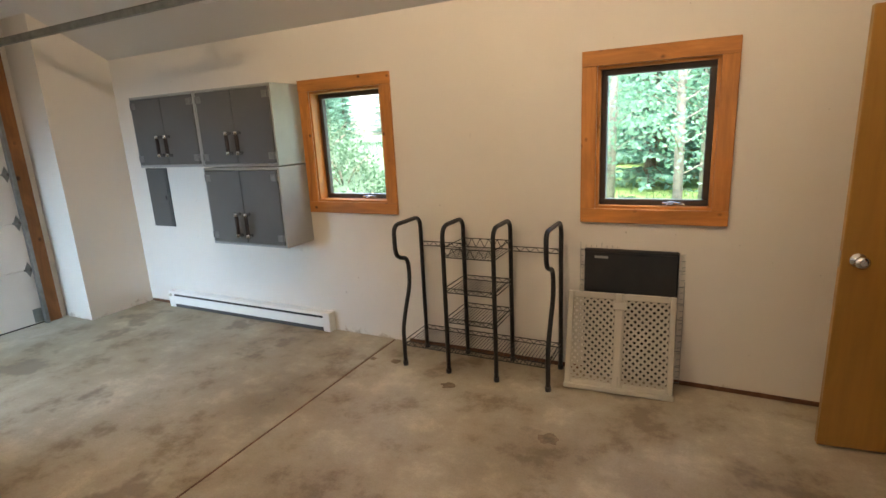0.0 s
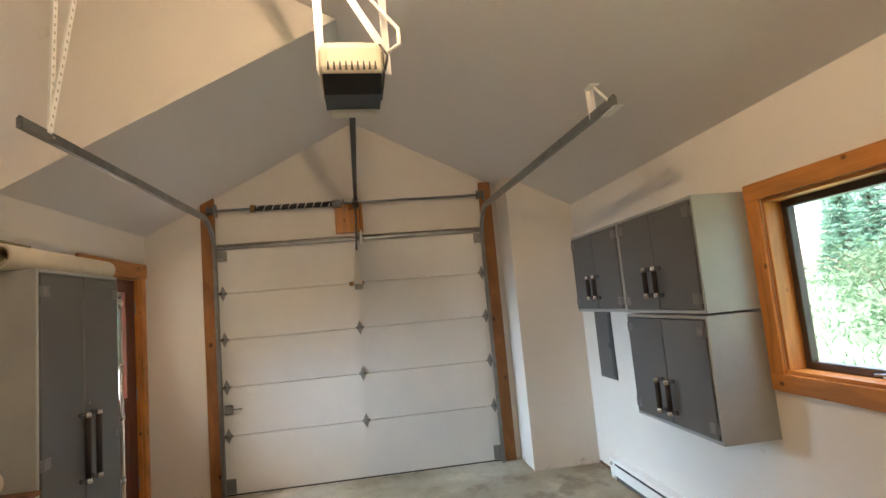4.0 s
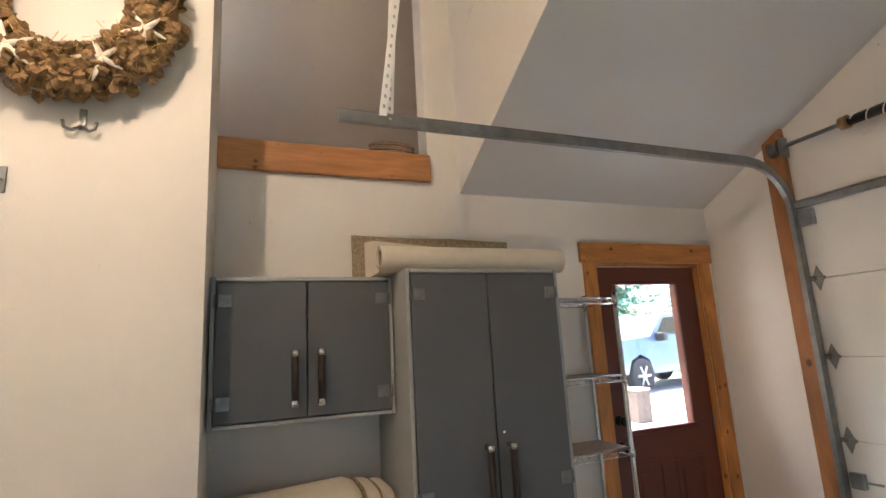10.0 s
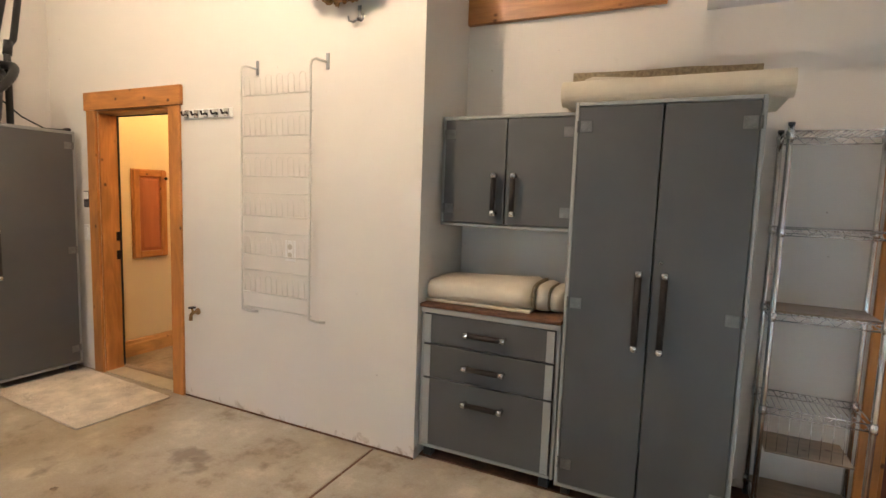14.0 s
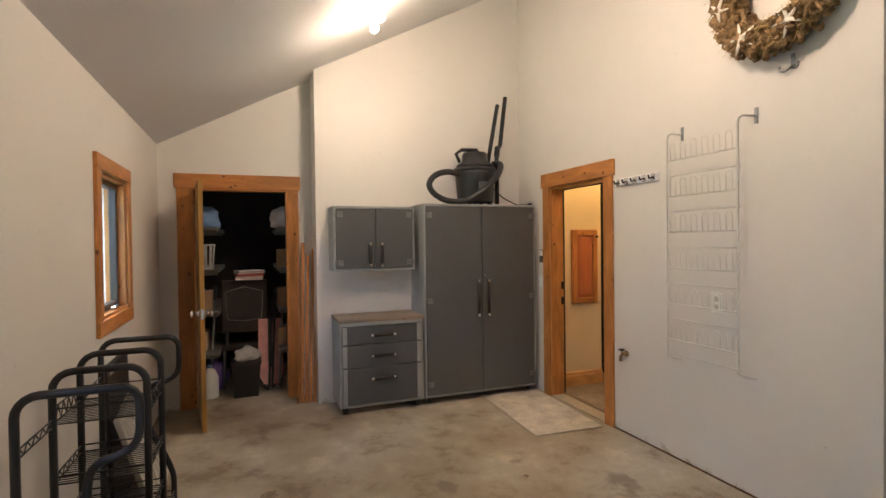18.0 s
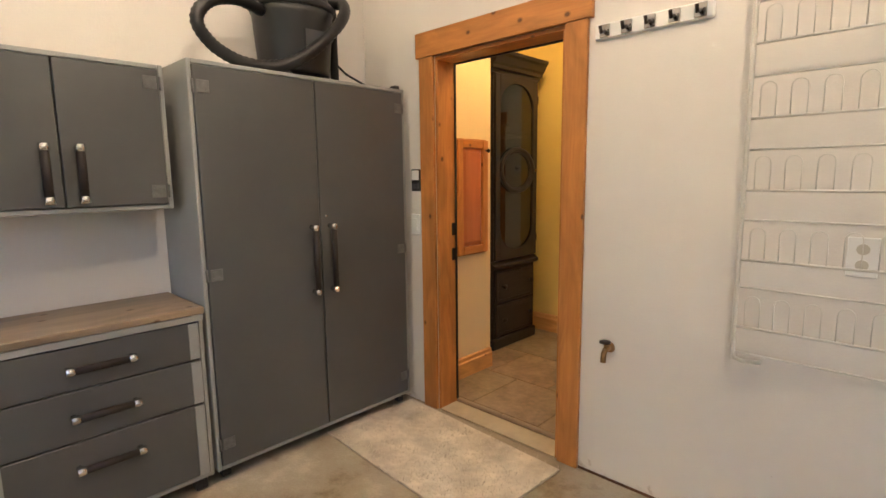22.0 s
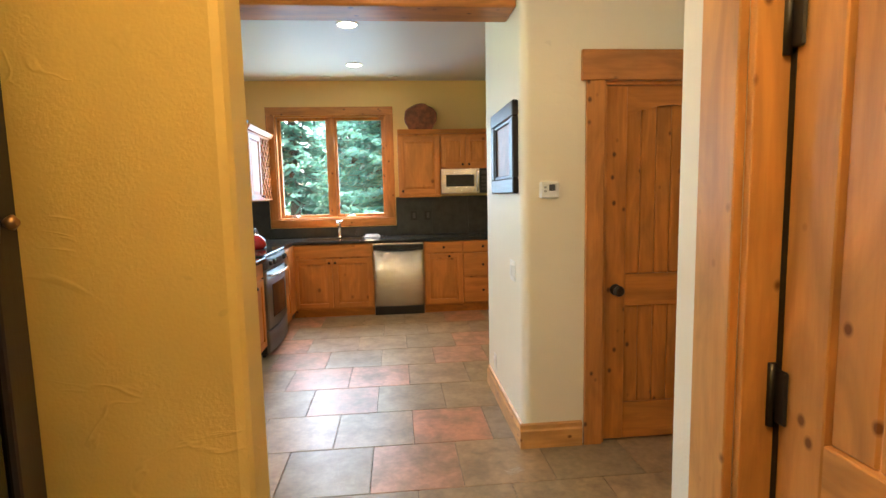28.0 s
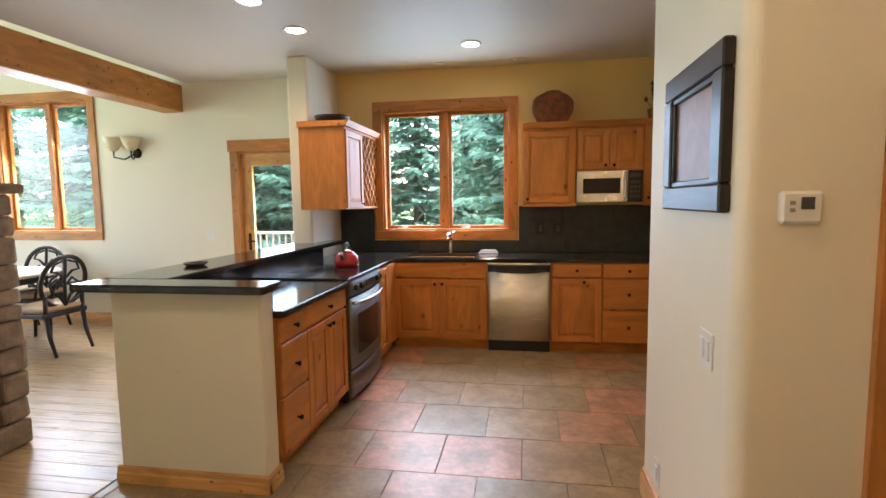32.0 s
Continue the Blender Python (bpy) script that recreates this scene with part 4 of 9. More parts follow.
def alcove_floor():
    bm = bmesh.new()
    box(bm, GX + 0.05, XA, YR, 0.275, 0.001, 0.008, 0.002)
    setting("floor_alcove", bm, "dirt", "worn brown alcove floor with flaking patches")
    rnd = random.Random(31)
    for i in range(26):
        x, y, l, w = rnd.uniform(GX + 0.12, -4.05), rnd.uniform(YR + 0.05, 0.2), rnd.uniform(0.05, 0.16), rnd.uniform(0.02, 0.05)
        m = pose(x, y, 0.0085 + 0.0004 * i, 0, 0, rnd.uniform(-35, 35))
        bm = bmesh.new()
        poly(bm, [m @ Vector(p) for p in ((-l, -w, 0), (-l * 0.2, -w * rnd.uniform(0.6, 1.2), 0), (l, -w * 0.8, 0), (l * 0.9, w, 0), (-l * 0.6, w * rnd.uniform(0.7, 1.2), 0))], 0.003, (0, 0, 1))
        solid("bark_chip", bm, rnd.choice(("jamb_z", "dirt", "board", "oak_x")), "loose brown wood chip on the alcove floor", "wood chip", "wood chips on the alcove floor")


alcove_floor()


def floor_stains():
    rnd = random.Random(12)
    M["stain"] = plain("dark_rust_floor_stain", (0.19, 0.14, 0.09), 0.6, 0, 0.4, 30, 60, 0.1)
    for i, (x, y, r) in enumerate(STAINS):
        bm = bmesh.new()
        n = 22
        pts = []
        for k in range(n):
            a = 2 * math.pi * k / n
            q = r * (1 + 0.55 * noise.noise(Vector((math.cos(a) * 1.8 + i * 7, math.sin(a) * 1.8, i))))
            pts.append((x + q * 1.3 * math.cos(a), y + q * math.sin(a), 0.0004))
        poly(bm, pts, 0.0008, (0, 0, 1))
        setting("floor_stain", bm, "stain", "dark rusty stain on the concrete floor")


STAINS = ((-0.54, 2.93, 0.045), (-1.28, 3.25, 0.035), (-1.78, 3.43, 0.03), (-1.96, 3.41, 0.02), (-4.53, 1.18, 0.08), (-4.37, 1.84, 0.07), (-4.91, 0.66, 0.09), (-0.9, 1.4, 0.016))
floor_stains()


# ---- garage: doors and trim ----
def casing_x(name, w, y, s, head=0.13, leg=0.105, over=0.02, thick=0.022):
    """Pine casing of a doorway in a wall along x, on its side s."""
    x0, x1, _, z1 = w
    ob = thing(name, "knotty pine door casing with a wide head board", "", pose(0, 0, 0))
    ob["kind"] = "structure"
    f = y + s * thick
    part("leg", bx(x0 - leg, x0, y, f, 0, z1, 0.003), "trim_z", ob)
    part("leg", bx(x1, x1 + leg, y, f, 0, z1, 0.003), "trim_z", ob)
    part("head", bx(x0 - leg - over, x1 + leg + over, y, f + s * 0.006, z1, z1 + head, 0.003), "trim_x", ob)
    return ob


def jamb_x(ob, w, y0, y1):
    x0, x1, _, z1 = w
    part("jamb", bx(x0, x0 + 0.02, y0, y1, 0, z1 - 0.02, 0.002), "trim_z", ob)
    part("jamb", bx(x1 - 0.02, x1, y0, y1, 0, z1 - 0.02, 0.002), "trim_z", ob)
    part("jamb", bx(x0, x1, y0, y1, z1 - 0.02, z1, 0.002), "trim_x", ob)


c = casing_x("trim_house_door", HD, YS, 1)
jamb_x(c, HD, YS - 0.14, YS + 0.002)
part("threshold", bx(HD[0] + 0.02, HD[1] - 0.02, YS - 0.125, YS + 0.012, 0.0, 0.012, 0.003), "sill", c, "worn pale metal threshold")
part("threshold_bead", bx(HD[0] + 0.02, HD[1] - 0.02, YS - 0.15, YS - 0.125, 0.0, 0.026, 0.006), "oak_x", c, "raised oak threshold bead")
part("weatherstrip", bx(HD[1] - 0.026, HD[1] - 0.02, YS - 0.139, YS - 0.127, 0.026, HD[3] - 0.02), "black", c, "dark rubber weatherstrip")
part("weatherstrip", bx(HD[0] + 0.026, HD[1] - 0.026, YS - 0.139, YS - 0.127, HD[3] - 0.028, HD[3] - 0.02), "black", c, "dark rubber weatherstrip")
for z in (1.055, 0.91):
    part("strike_plate", bx(HD[1] - 0.0245, HD[1] - 0.02, YS - 0.126, YS - 0.098, z - 0.035, z + 0.035, 0.001), "bronze", c, "dark strike plate")
c = casing_x("trim_red_door", RED, YR, 1, 0.125, 0.09)
jamb_x(c, RED, YR - 0.14, YR + 0.002)


def red_door():
    x0, x1 = RED[0] + 0.022, RED[1] - 0.022
    ob = thing("entry_door", "dark red panelled outside door with a glazed upper half, closed", "door", pose(0, 0, 0))
    y0, y1 = YR - 0.075, YR - 0.03
    gx0, gx1, gz0, gz1 = -5.065, -4.575, 1.005, 1.885
    bm = bmesh.new()
    wall_x(bm, y0, y1, x0, x1, 0.015, 1.995, [(gx0, gx1, gz0, gz1)])
    part("slab", bm, "red", ob)
    bm = bmesh.new()
    for a, b, c2, d in ((gx0 - 0.03, gx1 + 0.03, gz1, gz1 + 0.03), (gx0 - 0.03, gx1 + 0.03, gz0 - 0.03, gz0), (gx0 - 0.03, gx0, gz0, gz1), (gx1, gx1 + 0.03, gz0, gz1)):
        box(bm, a, b, y1, y1 + 0.012, c2, d, 0.004)
    part("glazing_bead", bm, "red", ob)
    p = part("pane", bx(gx0, gx1, y0 + 0.018, y0 + 0.024, gz0, gz1), "glass", ob)
    p.visible_shadow = False
    cx = (x0 + x1) / 2
    for a, b in ((x0 + 0.12, cx - 0.045), (cx + 0.045, x1 - 0.12)):
        bm = bmesh.new()
        for q in ((a, b, 0.8, 0.825), (a, b, 0.225, 0.25), (a, a + 0.025, 0.25, 0.8), (b - 0.025, b, 0.25, 0.8)):
            box(bm, q[0], q[1], y1, y1 + 0.006, q[2], q[3], 0.004)
        box(bm, a + 0.05, b - 0.05, y1, y1 + 0.008, 0.3, 0.75, 0.006)
        part("panel", bm, "red", ob)
    kx = x1 - 0.06
    for z, r in ((0.92, 0.028), (1.07, 0.03)):
        part("knob", turned([(0.03, 0), (0.03, 0.008), (0.012, 0.012), (0.012, 0.035), (r, 0.045), (r, 0.062), (0.012, 0.07)], 16, Matrix.Translation((kx, y1, z)) @ pose(0, 0, 0, -90)), "bronze", ob, "dark bronze knob")
    for z in (0.25, 1.0, 1.75):
        part("hinge", rod([(x0 - 0.004, y1 + 0.004, z - 0.05), (x0 - 0.004, y1 + 0.004, z + 0.05)], 0.008, 8), "zinc", ob)


red_door()


def closet_frame():
    ob = thing("trim_closet_door", "knotty pine closet door casing", "", pose(0, 0, 0))
    ob["kind"] = "structure"
    y0, y1, _, z1 = CLO
    f = XCL - 0.022
    part("leg", bx(f, XCL, y0 - 0.095, y0, 0, z1, 0.003), "trim_z", ob)
    part("leg", bx(f, XCL, y1, y1 + 0.115, 0, z1, 0.003), "trim_z", ob)
    part("head", bx(f - 0.006, XCL, y0 - 0.115, y1 + 0.135, z1, z1 + 0.128, 0.003), "trim_y", ob)
    part("jamb", bx(f, XCL + 0.12, y0, y0 + 0.02, 0, z1 - 0.02, 0.002), "trim_z", ob)
    part("jamb", bx(f, XCL + 0.12, y1 - 0.02, y1, 0, z1 - 0.02, 0.002), "trim_z", ob)
    part("jamb", bx(f, XCL + 0.12, y0, y1, z1 - 0.02, z1, 0.002), "trim_y", ob)
    d = thing("closet_door", "flush orange-brown wooden closet door standing open", "door", pose(1.372, 3.475, 0.012, 0, 0, 187))
    part("slab", bx(0.0, 0.715, 0.0, 0.035, 0, 1.985, 0.003), "slab", d)
    for s, y in ((1, 0.035), (-1, 0.0)):
        m = Matrix.Translation((0.655, y, 0.93)) @ pose(0, 0, 0, -90 * s)
        part("knob", turned([(0.032, 0), (0.032, 0.006), (0.013, 0.01), (0.013, 0.035), (0.027, 0.045), (0.028, 0.058), (0.012, 0.066)], 18, m), "chrome", d, "satin nickel knob")
    part("latch", bx(0.713, 0.718, 0.008, 0.027, 0.89, 0.97, 0.001), "chrome", d)
    for z in (0.2, 1.0, 1.78):
        part("hinge", rod([(-0.004, 0.04, z - 0.045), (-0.004, 0.04, z + 0.045)], 0.007, 8), "zinc", d)


closet_frame()


def house_door():
    d = thing("house_door", "flush orange-brown wooden door standing open into the hall", "door", pose(HD[0] + 0.012, YS - 0.147, 0.02, 0, 0, -67.5))
    part("slab", bx(0.036, 0.762, -0.042, 0.0, 0, 1.945, 0.003), "slab", d)
    for z, r in ((0.93, 0.026), (1.06, 0.022)):
        for s, y in ((-1, -0.042), (1, 0.0)):
            m = Matrix.Translation((0.702, y, z)) @ pose(0, 0, 0, -90 * s)
            part("knob", turned([(0.03, 0), (0.03, 0.007), (0.012, 0.011), (0.012, 0.035), (r, 0.045), (r, 0.06), (0.011, 0.067)], 18, m), "brass", d, "tarnished brass knob")
    for z in (0.28, 1.01, 1.575):
        h = part("hinge", bx(-0.016, 0.04, -0.036, 0.008, z - 0.05, z + 0.05, 0.004), "black", d, "black butt hinge")
        part("pin", rod([(-0.006, 0.008, z - 0.06), (-0.006, 0.008, z + 0.06)], 0.009, 8), "black", h)
    for z in (0.92, 1.05):
        part("strike", bx(0.7615, 0.765, -0.034, -0.01, z - 0.03, z + 0.03, 0.001), "brass", d)


house_door()


def loft_board():
    setting("trim_loft", bx(-3.35, XA + 0.0, YR, YR + 0.035, 2.462, 2.615, 0.004), "board", "rough fir board along the foot of the loft opening")
    setting("trim_loft_floor", bx(-3.345, XA, YR - 0.14, YR + 0.03, 2.602, 2.618, 0.002), "board", "fir board edge of the loft opening")
    ob = thing("wicker_tray", "stacked brown wicker trays on the loft edge", "tray", pose(-3.16, YR - 0.08, 2.618))
    for i in range(3):
        bm = bmesh.new()
        for k in range(2):
            pts = [((0.13 - 0.02 * k) * math.cos(a) * (1 + 0.05 * math.sin(3 * a)), 0.055 * math.sin(a), 0.012 + i * 0.028 + k * 0.012) for a in [2 * math.pi * j / 18 for j in range(18)]]
            tube(bm, pts, 0.008, 5, closed=True)
        part("ring", bm, "stone", ob)


loft_board()


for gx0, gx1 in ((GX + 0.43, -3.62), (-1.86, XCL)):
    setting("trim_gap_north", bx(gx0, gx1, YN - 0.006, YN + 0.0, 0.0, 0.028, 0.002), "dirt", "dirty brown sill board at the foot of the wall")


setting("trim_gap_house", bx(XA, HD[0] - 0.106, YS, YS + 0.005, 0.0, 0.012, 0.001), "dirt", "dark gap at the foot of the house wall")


# ---- garage: north side ----
def electric_panel():
    ob = thing("electric_panel", "flat grey steel electrical panel door on the wall", "panel", pose(-4.70, YN, 0.81))
    part("frame", bx(0, 0.30, -0.012, 0, 0, 0.56, 0.003), "grey", ob)
    part("door", bx(0.02, 0.28, -0.02, -0.012, 0.02, 0.54, 0.004), "grey", ob)
    part("latch", bx(0.245, 0.262, -0.025, -0.02, 0.26, 0.3, 0.002), "black", ob)


electric_panel()


def baseboard_heater():
    w = 2.02
    ob = thing("baseboard_heater", "long white electric baseboard heater along the wall", "heater", pose(-4.60, YN, 0.0))
    part("back", bx(0, w, -0.014, 0, 0, 0.165, 0.002), "white", ob)
    bm = bmesh.new()
    poly(bm, [(0.03, -0.014, 0.165), (0.03, -0.06, 0.155), (0.03, -0.068, 0.135), (0.03, -0.062, 0.135), (0.03, -0.055, 0.149), (0.03, -0.014, 0.158)], w - 0.06, (1, 0, 0))
    part("hood", bm, "white", ob)
    part("front_panel", bx(0.03, w - 0.03, -0.07, -0.064, 0.035, 0.115, 0.003), "white", ob)
    # Dark bars set in both open slots in place of the shade inside.
    part("slot", bx(0.076, w - 0.076, -0.066, -0.058, 0.113, 0.137), "black", ob, "black bar filling the air slot as its shade")
    part("lower_slot", bx(0.076, w - 0.076, -0.062, -0.056, 0.0, 0.034), "grill", ob, "dark grey bar filling the lower slot as its shade")
    part("element", rod([(0.05, -0.035, 0.075), (w - 0.05, -0.035, 0.075)], 0.014, 8), "dsteel", ob)
    for x in (0.0, w - 0.075):
        part("end_cap", bx(x, x + 0.075, -0.073, 0.0, 0.0, 0.168, 0.005), "white", ob)
    part("knob", turned([(0.016, 0), (0.014, 0.014)], 12, Matrix.Translation((0.037, -0.073, 0.125)) @ pose(0, 0, 0, 90)), "beige", ob)


baseboard_heater()


def black_rack():
    ob = thing("yard_tool_rack", "black tube rack with wire shelves and bent handles", "rack", pose(-1.18, 0.05, 0))
    yb, yf = 3.68, 3.36
    r = 0.0145
    for x, bent in ((-0.505, True), (-0.17, False), (0.17, False), (0.505, True)):
        back = [(x, yb, 0.0), (x, yb, 0.9)]
        top = [tuple(p) for p in arc((x, yb - 0.07, 0.93), (0, 1, 0), (0, 0, 1), 0.07, 0, 90, 5)]
        if bent:
            fr = [(x, yf + 0.07, 1.0)] + [tuple(p) for p in arc((x, yf + 0.02, 0.945), (0, 0, 1), (0, -1, 0), 0.055, 0, 90, 4)]
            fr += spline([(x, yf - 0.035, 0.9), (x, yf - 0.033, 0.84), (x, yf - 0.015, 0.795), (x, yf + 0.03, 0.768), (x, yf + 0.083, 0.752), (x, yf + 0.115, 0.715), (x, yf + 0.125, 0.64), (x, yf + 0.113, 0.54), (x, yf + 0.05, 0.4), (x, yf + 0.006, 0.28), (x, yf, 0.2), (x, yf, 0.0)], 4)
        else:
            fr = [(x, yf + 0.09, 1.0)] + [tuple(p) for p in arc((x, yf + 0.07, 0.93), (0, 0, 1), (0, -1, 0), 0.07, 0, 90, 5)] + [(x, yf, 0.0)]
        part("bent_frame" if bent else "upright_frame", rod(back + top + fr, r, 10), "blackm", ob)
        for y in (yb, yf):
            part("foot", rod([(x, y, 0), (x, y, 0.03)], r + 0.004, 10), "black", ob)

    def shelf(x0, x1, z, step, lip=0.03, name="wire_shelf"):
        bm = bmesh.new()
        for y in (yf, yb):
            for zz in (z, z + lip):
                tube(bm, [(x0, y, zz), (x1, y, zz)], 0.0035, 5)
            n = int((x1 - x0) / 0.03)
            for i in range(n):
                a = x0 + (x1 - x0) * i / n
                b = x0 + (x1 - x0) * (i + 1) / n
                tube(bm, [(a, y, z if i % 2 else z + lip), (b, y, z + lip if i % 2 else z)], 0.0025, 4)
        for x in (x0, x1):
            tube(bm, [(x, yf, z), (x, yb, z)], 0.0035, 5)
            tube(bm, [(x, yf, z + lip), (x, yb, z + lip)], 0.0035, 5)
        n = int((x1 - x0) / step)
        for i in range(1, n):
            x = x0 + (x1 - x0) * i / n
            tube(bm, [(x, yf, z), (x, yb, z)], 0.0022, 4)
        part(name, bm, "blackm", ob)

    shelf(-0.17, 0.17, 0.80, 0.022, 0.06, "wire_basket")
    shelf(-0.17, 0.17, 0.565, 0.022)
    shelf(-0.17, 0.17, 0.36, 0.022)
    shelf(-0.505, 0.505, 0.15, 0.022)
    for a, b in ((-0.505, -0.17), (0.17, 0.505)):
        bm = bmesh.new()
        for zz in (0.79, 0.82):
            tube(bm, [(a, yb, zz), (b, yb, zz)], 0.0035, 5)
        n = 10
        for i in range(n):
            tube(bm, [(a + (b - a) * i / n, yb, 0.79 + 0.03 * (i % 2)), (a + (b - a) * (i + 1) / n, yb, 0.82 - 0.03 * (i % 2))], 0.0025, 4)
        part("wire_rail", bm, "blackm", ob)


black_rack()


def pet_gate():
    ob = thing("safety_gate", "beige plastic lattice safety gate leaning on the wall", "gate", pose(-0.60, 3.50, 0.0, -16.5, 0, 4))
    w, h, t = 0.62, 0.60, 0.03

    def half(x0, x1, y):
        panel = part("panel", bx(x0, x0 + 0.035, y, y + t, 0.02, h, 0.005), "beige", ob)
        part("stile", bx(x1 - 0.035, x1, y, y + t, 0.02, h, 0.005), "beige", panel)
        part("rail", bx(x0 + 0.035, x1 - 0.035, y, y + t, h - 0.04, h, 0.005), "beige", panel)
        part("rail", bx(x0 + 0.035, x1 - 0.035, y, y + t, 0.02, 0.06, 0.005), "beige", panel)
        bm = bmesh.new()
        a, b, z0, z1 = x0 + 0.035, x1 - 0.035, 0.06, h - 0.04
        nx = 6
        s = (b - a) / nx
        nz = int((z1 - z0) / s)
        sz = (z1 - z0) / nz
        for i in range(nx + nz + 1):
            for sg in (1, -1):
                pts = []
                # strap of the lattice, cut at the panel's edges
                c0 = (i - nz) if sg > 0 else i
                u0 = max(0.0, -c0 if sg > 0 else c0 - nx)
                u1 = min(float(nz), nx - c0 if sg > 0 else float(c0))
                if u1 - u0 < 0.2:
                    continue
                p = Vector((a + s * (c0 + sg * u0), y + t / 2, z0 + sz * u0))
                q = Vector((a + s * (c0 + sg * u1), y + t / 2, z0 + sz * u1))
                d = (q - p).normalized()
                n = Vector((-d.z, 0, d.x)) * 0.007
                vs = [bm.verts.new(v + Vector((0, yy, 0))) for yy in (-0.006, 0.006) for v in (p - n, p + n, q + n, q - n)]
                for f in ((0, 1, 2, 3), (7, 6, 5, 4), (0, 4, 5, 1), (1, 5, 6, 2), (2, 6, 7, 3), (3, 7, 4, 0)):
                    bm.faces.new([vs[k] for k in f])
        for i in range(nx):
            for j in range(nz):
                if (i + j) % 2 == 0:
                    box(bm, a + s * (i + 0.26), a + s * (i + 0.74), y + 0.011, y + 0.018, z0 + sz * (j + 0.3), z0 + sz * (j + 0.7))
        part("lattice", bm, "beige", panel)

    half(0.0, 0.315, 0.0)
    half(0.3, w, 0.012)
    part("base_rail", bx(-0.005, w + 0.005, -0.012, 0.05, 0.0, 0.03, 0.006), "beige", ob)
    part("sliding_bar", bx(0.29, 0.325, -0.006, 0.0, 0.1, 0.5, 0.002), "beige", ob)
    part("latch", bx(0.27, 0.345, -0.014, 0.0, 0.5, 0.55, 0.005), "beige", ob)
    c = thing("folded_wire_crate", "folded wire crate with its black tray against the wall", "crate", pose(-0.56, 3.755, 0.0, -2, 0, 1))
    bm = bmesh.new()
    for i in range(20):
        x = 0.6 * i / 19
        tube(bm, [(x, -0.012, 0.0), (x, -0.012, 0.865 if i % 4 == 0 else 0.85)], 0.002, 4)
    for i in range(9):
        tube(bm, [(0, -0.014, 0.02 + 0.1 * i), (0.6, -0.014, 0.02 + 0.1 * i)], 0.0026, 4)
    for x in (0.0, 0.6):
        for i in range(22):
            tube(bm, [(x, -0.014, 0.02 + 0.038 * i), (x - 0.02 if x else 0.02, -0.03, 0.02 + 0.038 * i)], 0.002, 4)
    part("wire_panel", bm, "zinc", c)
    tr = part("tray", bx(0.03, 0.565, -0.045, -0.022, 0.0, 0.835, 0.008), "black", c, "black plastic tray")
    part("tray_lip", bx(0.03, 0.565, -0.055, -0.045, 0.81, 0.835, 0.004), "black", tr)
    part("tray_label", bx(0.09, 0.17, -0.0468, -0.045, 0.775, 0.79), "lgrey", tr, "small pale label")


pet_gate()


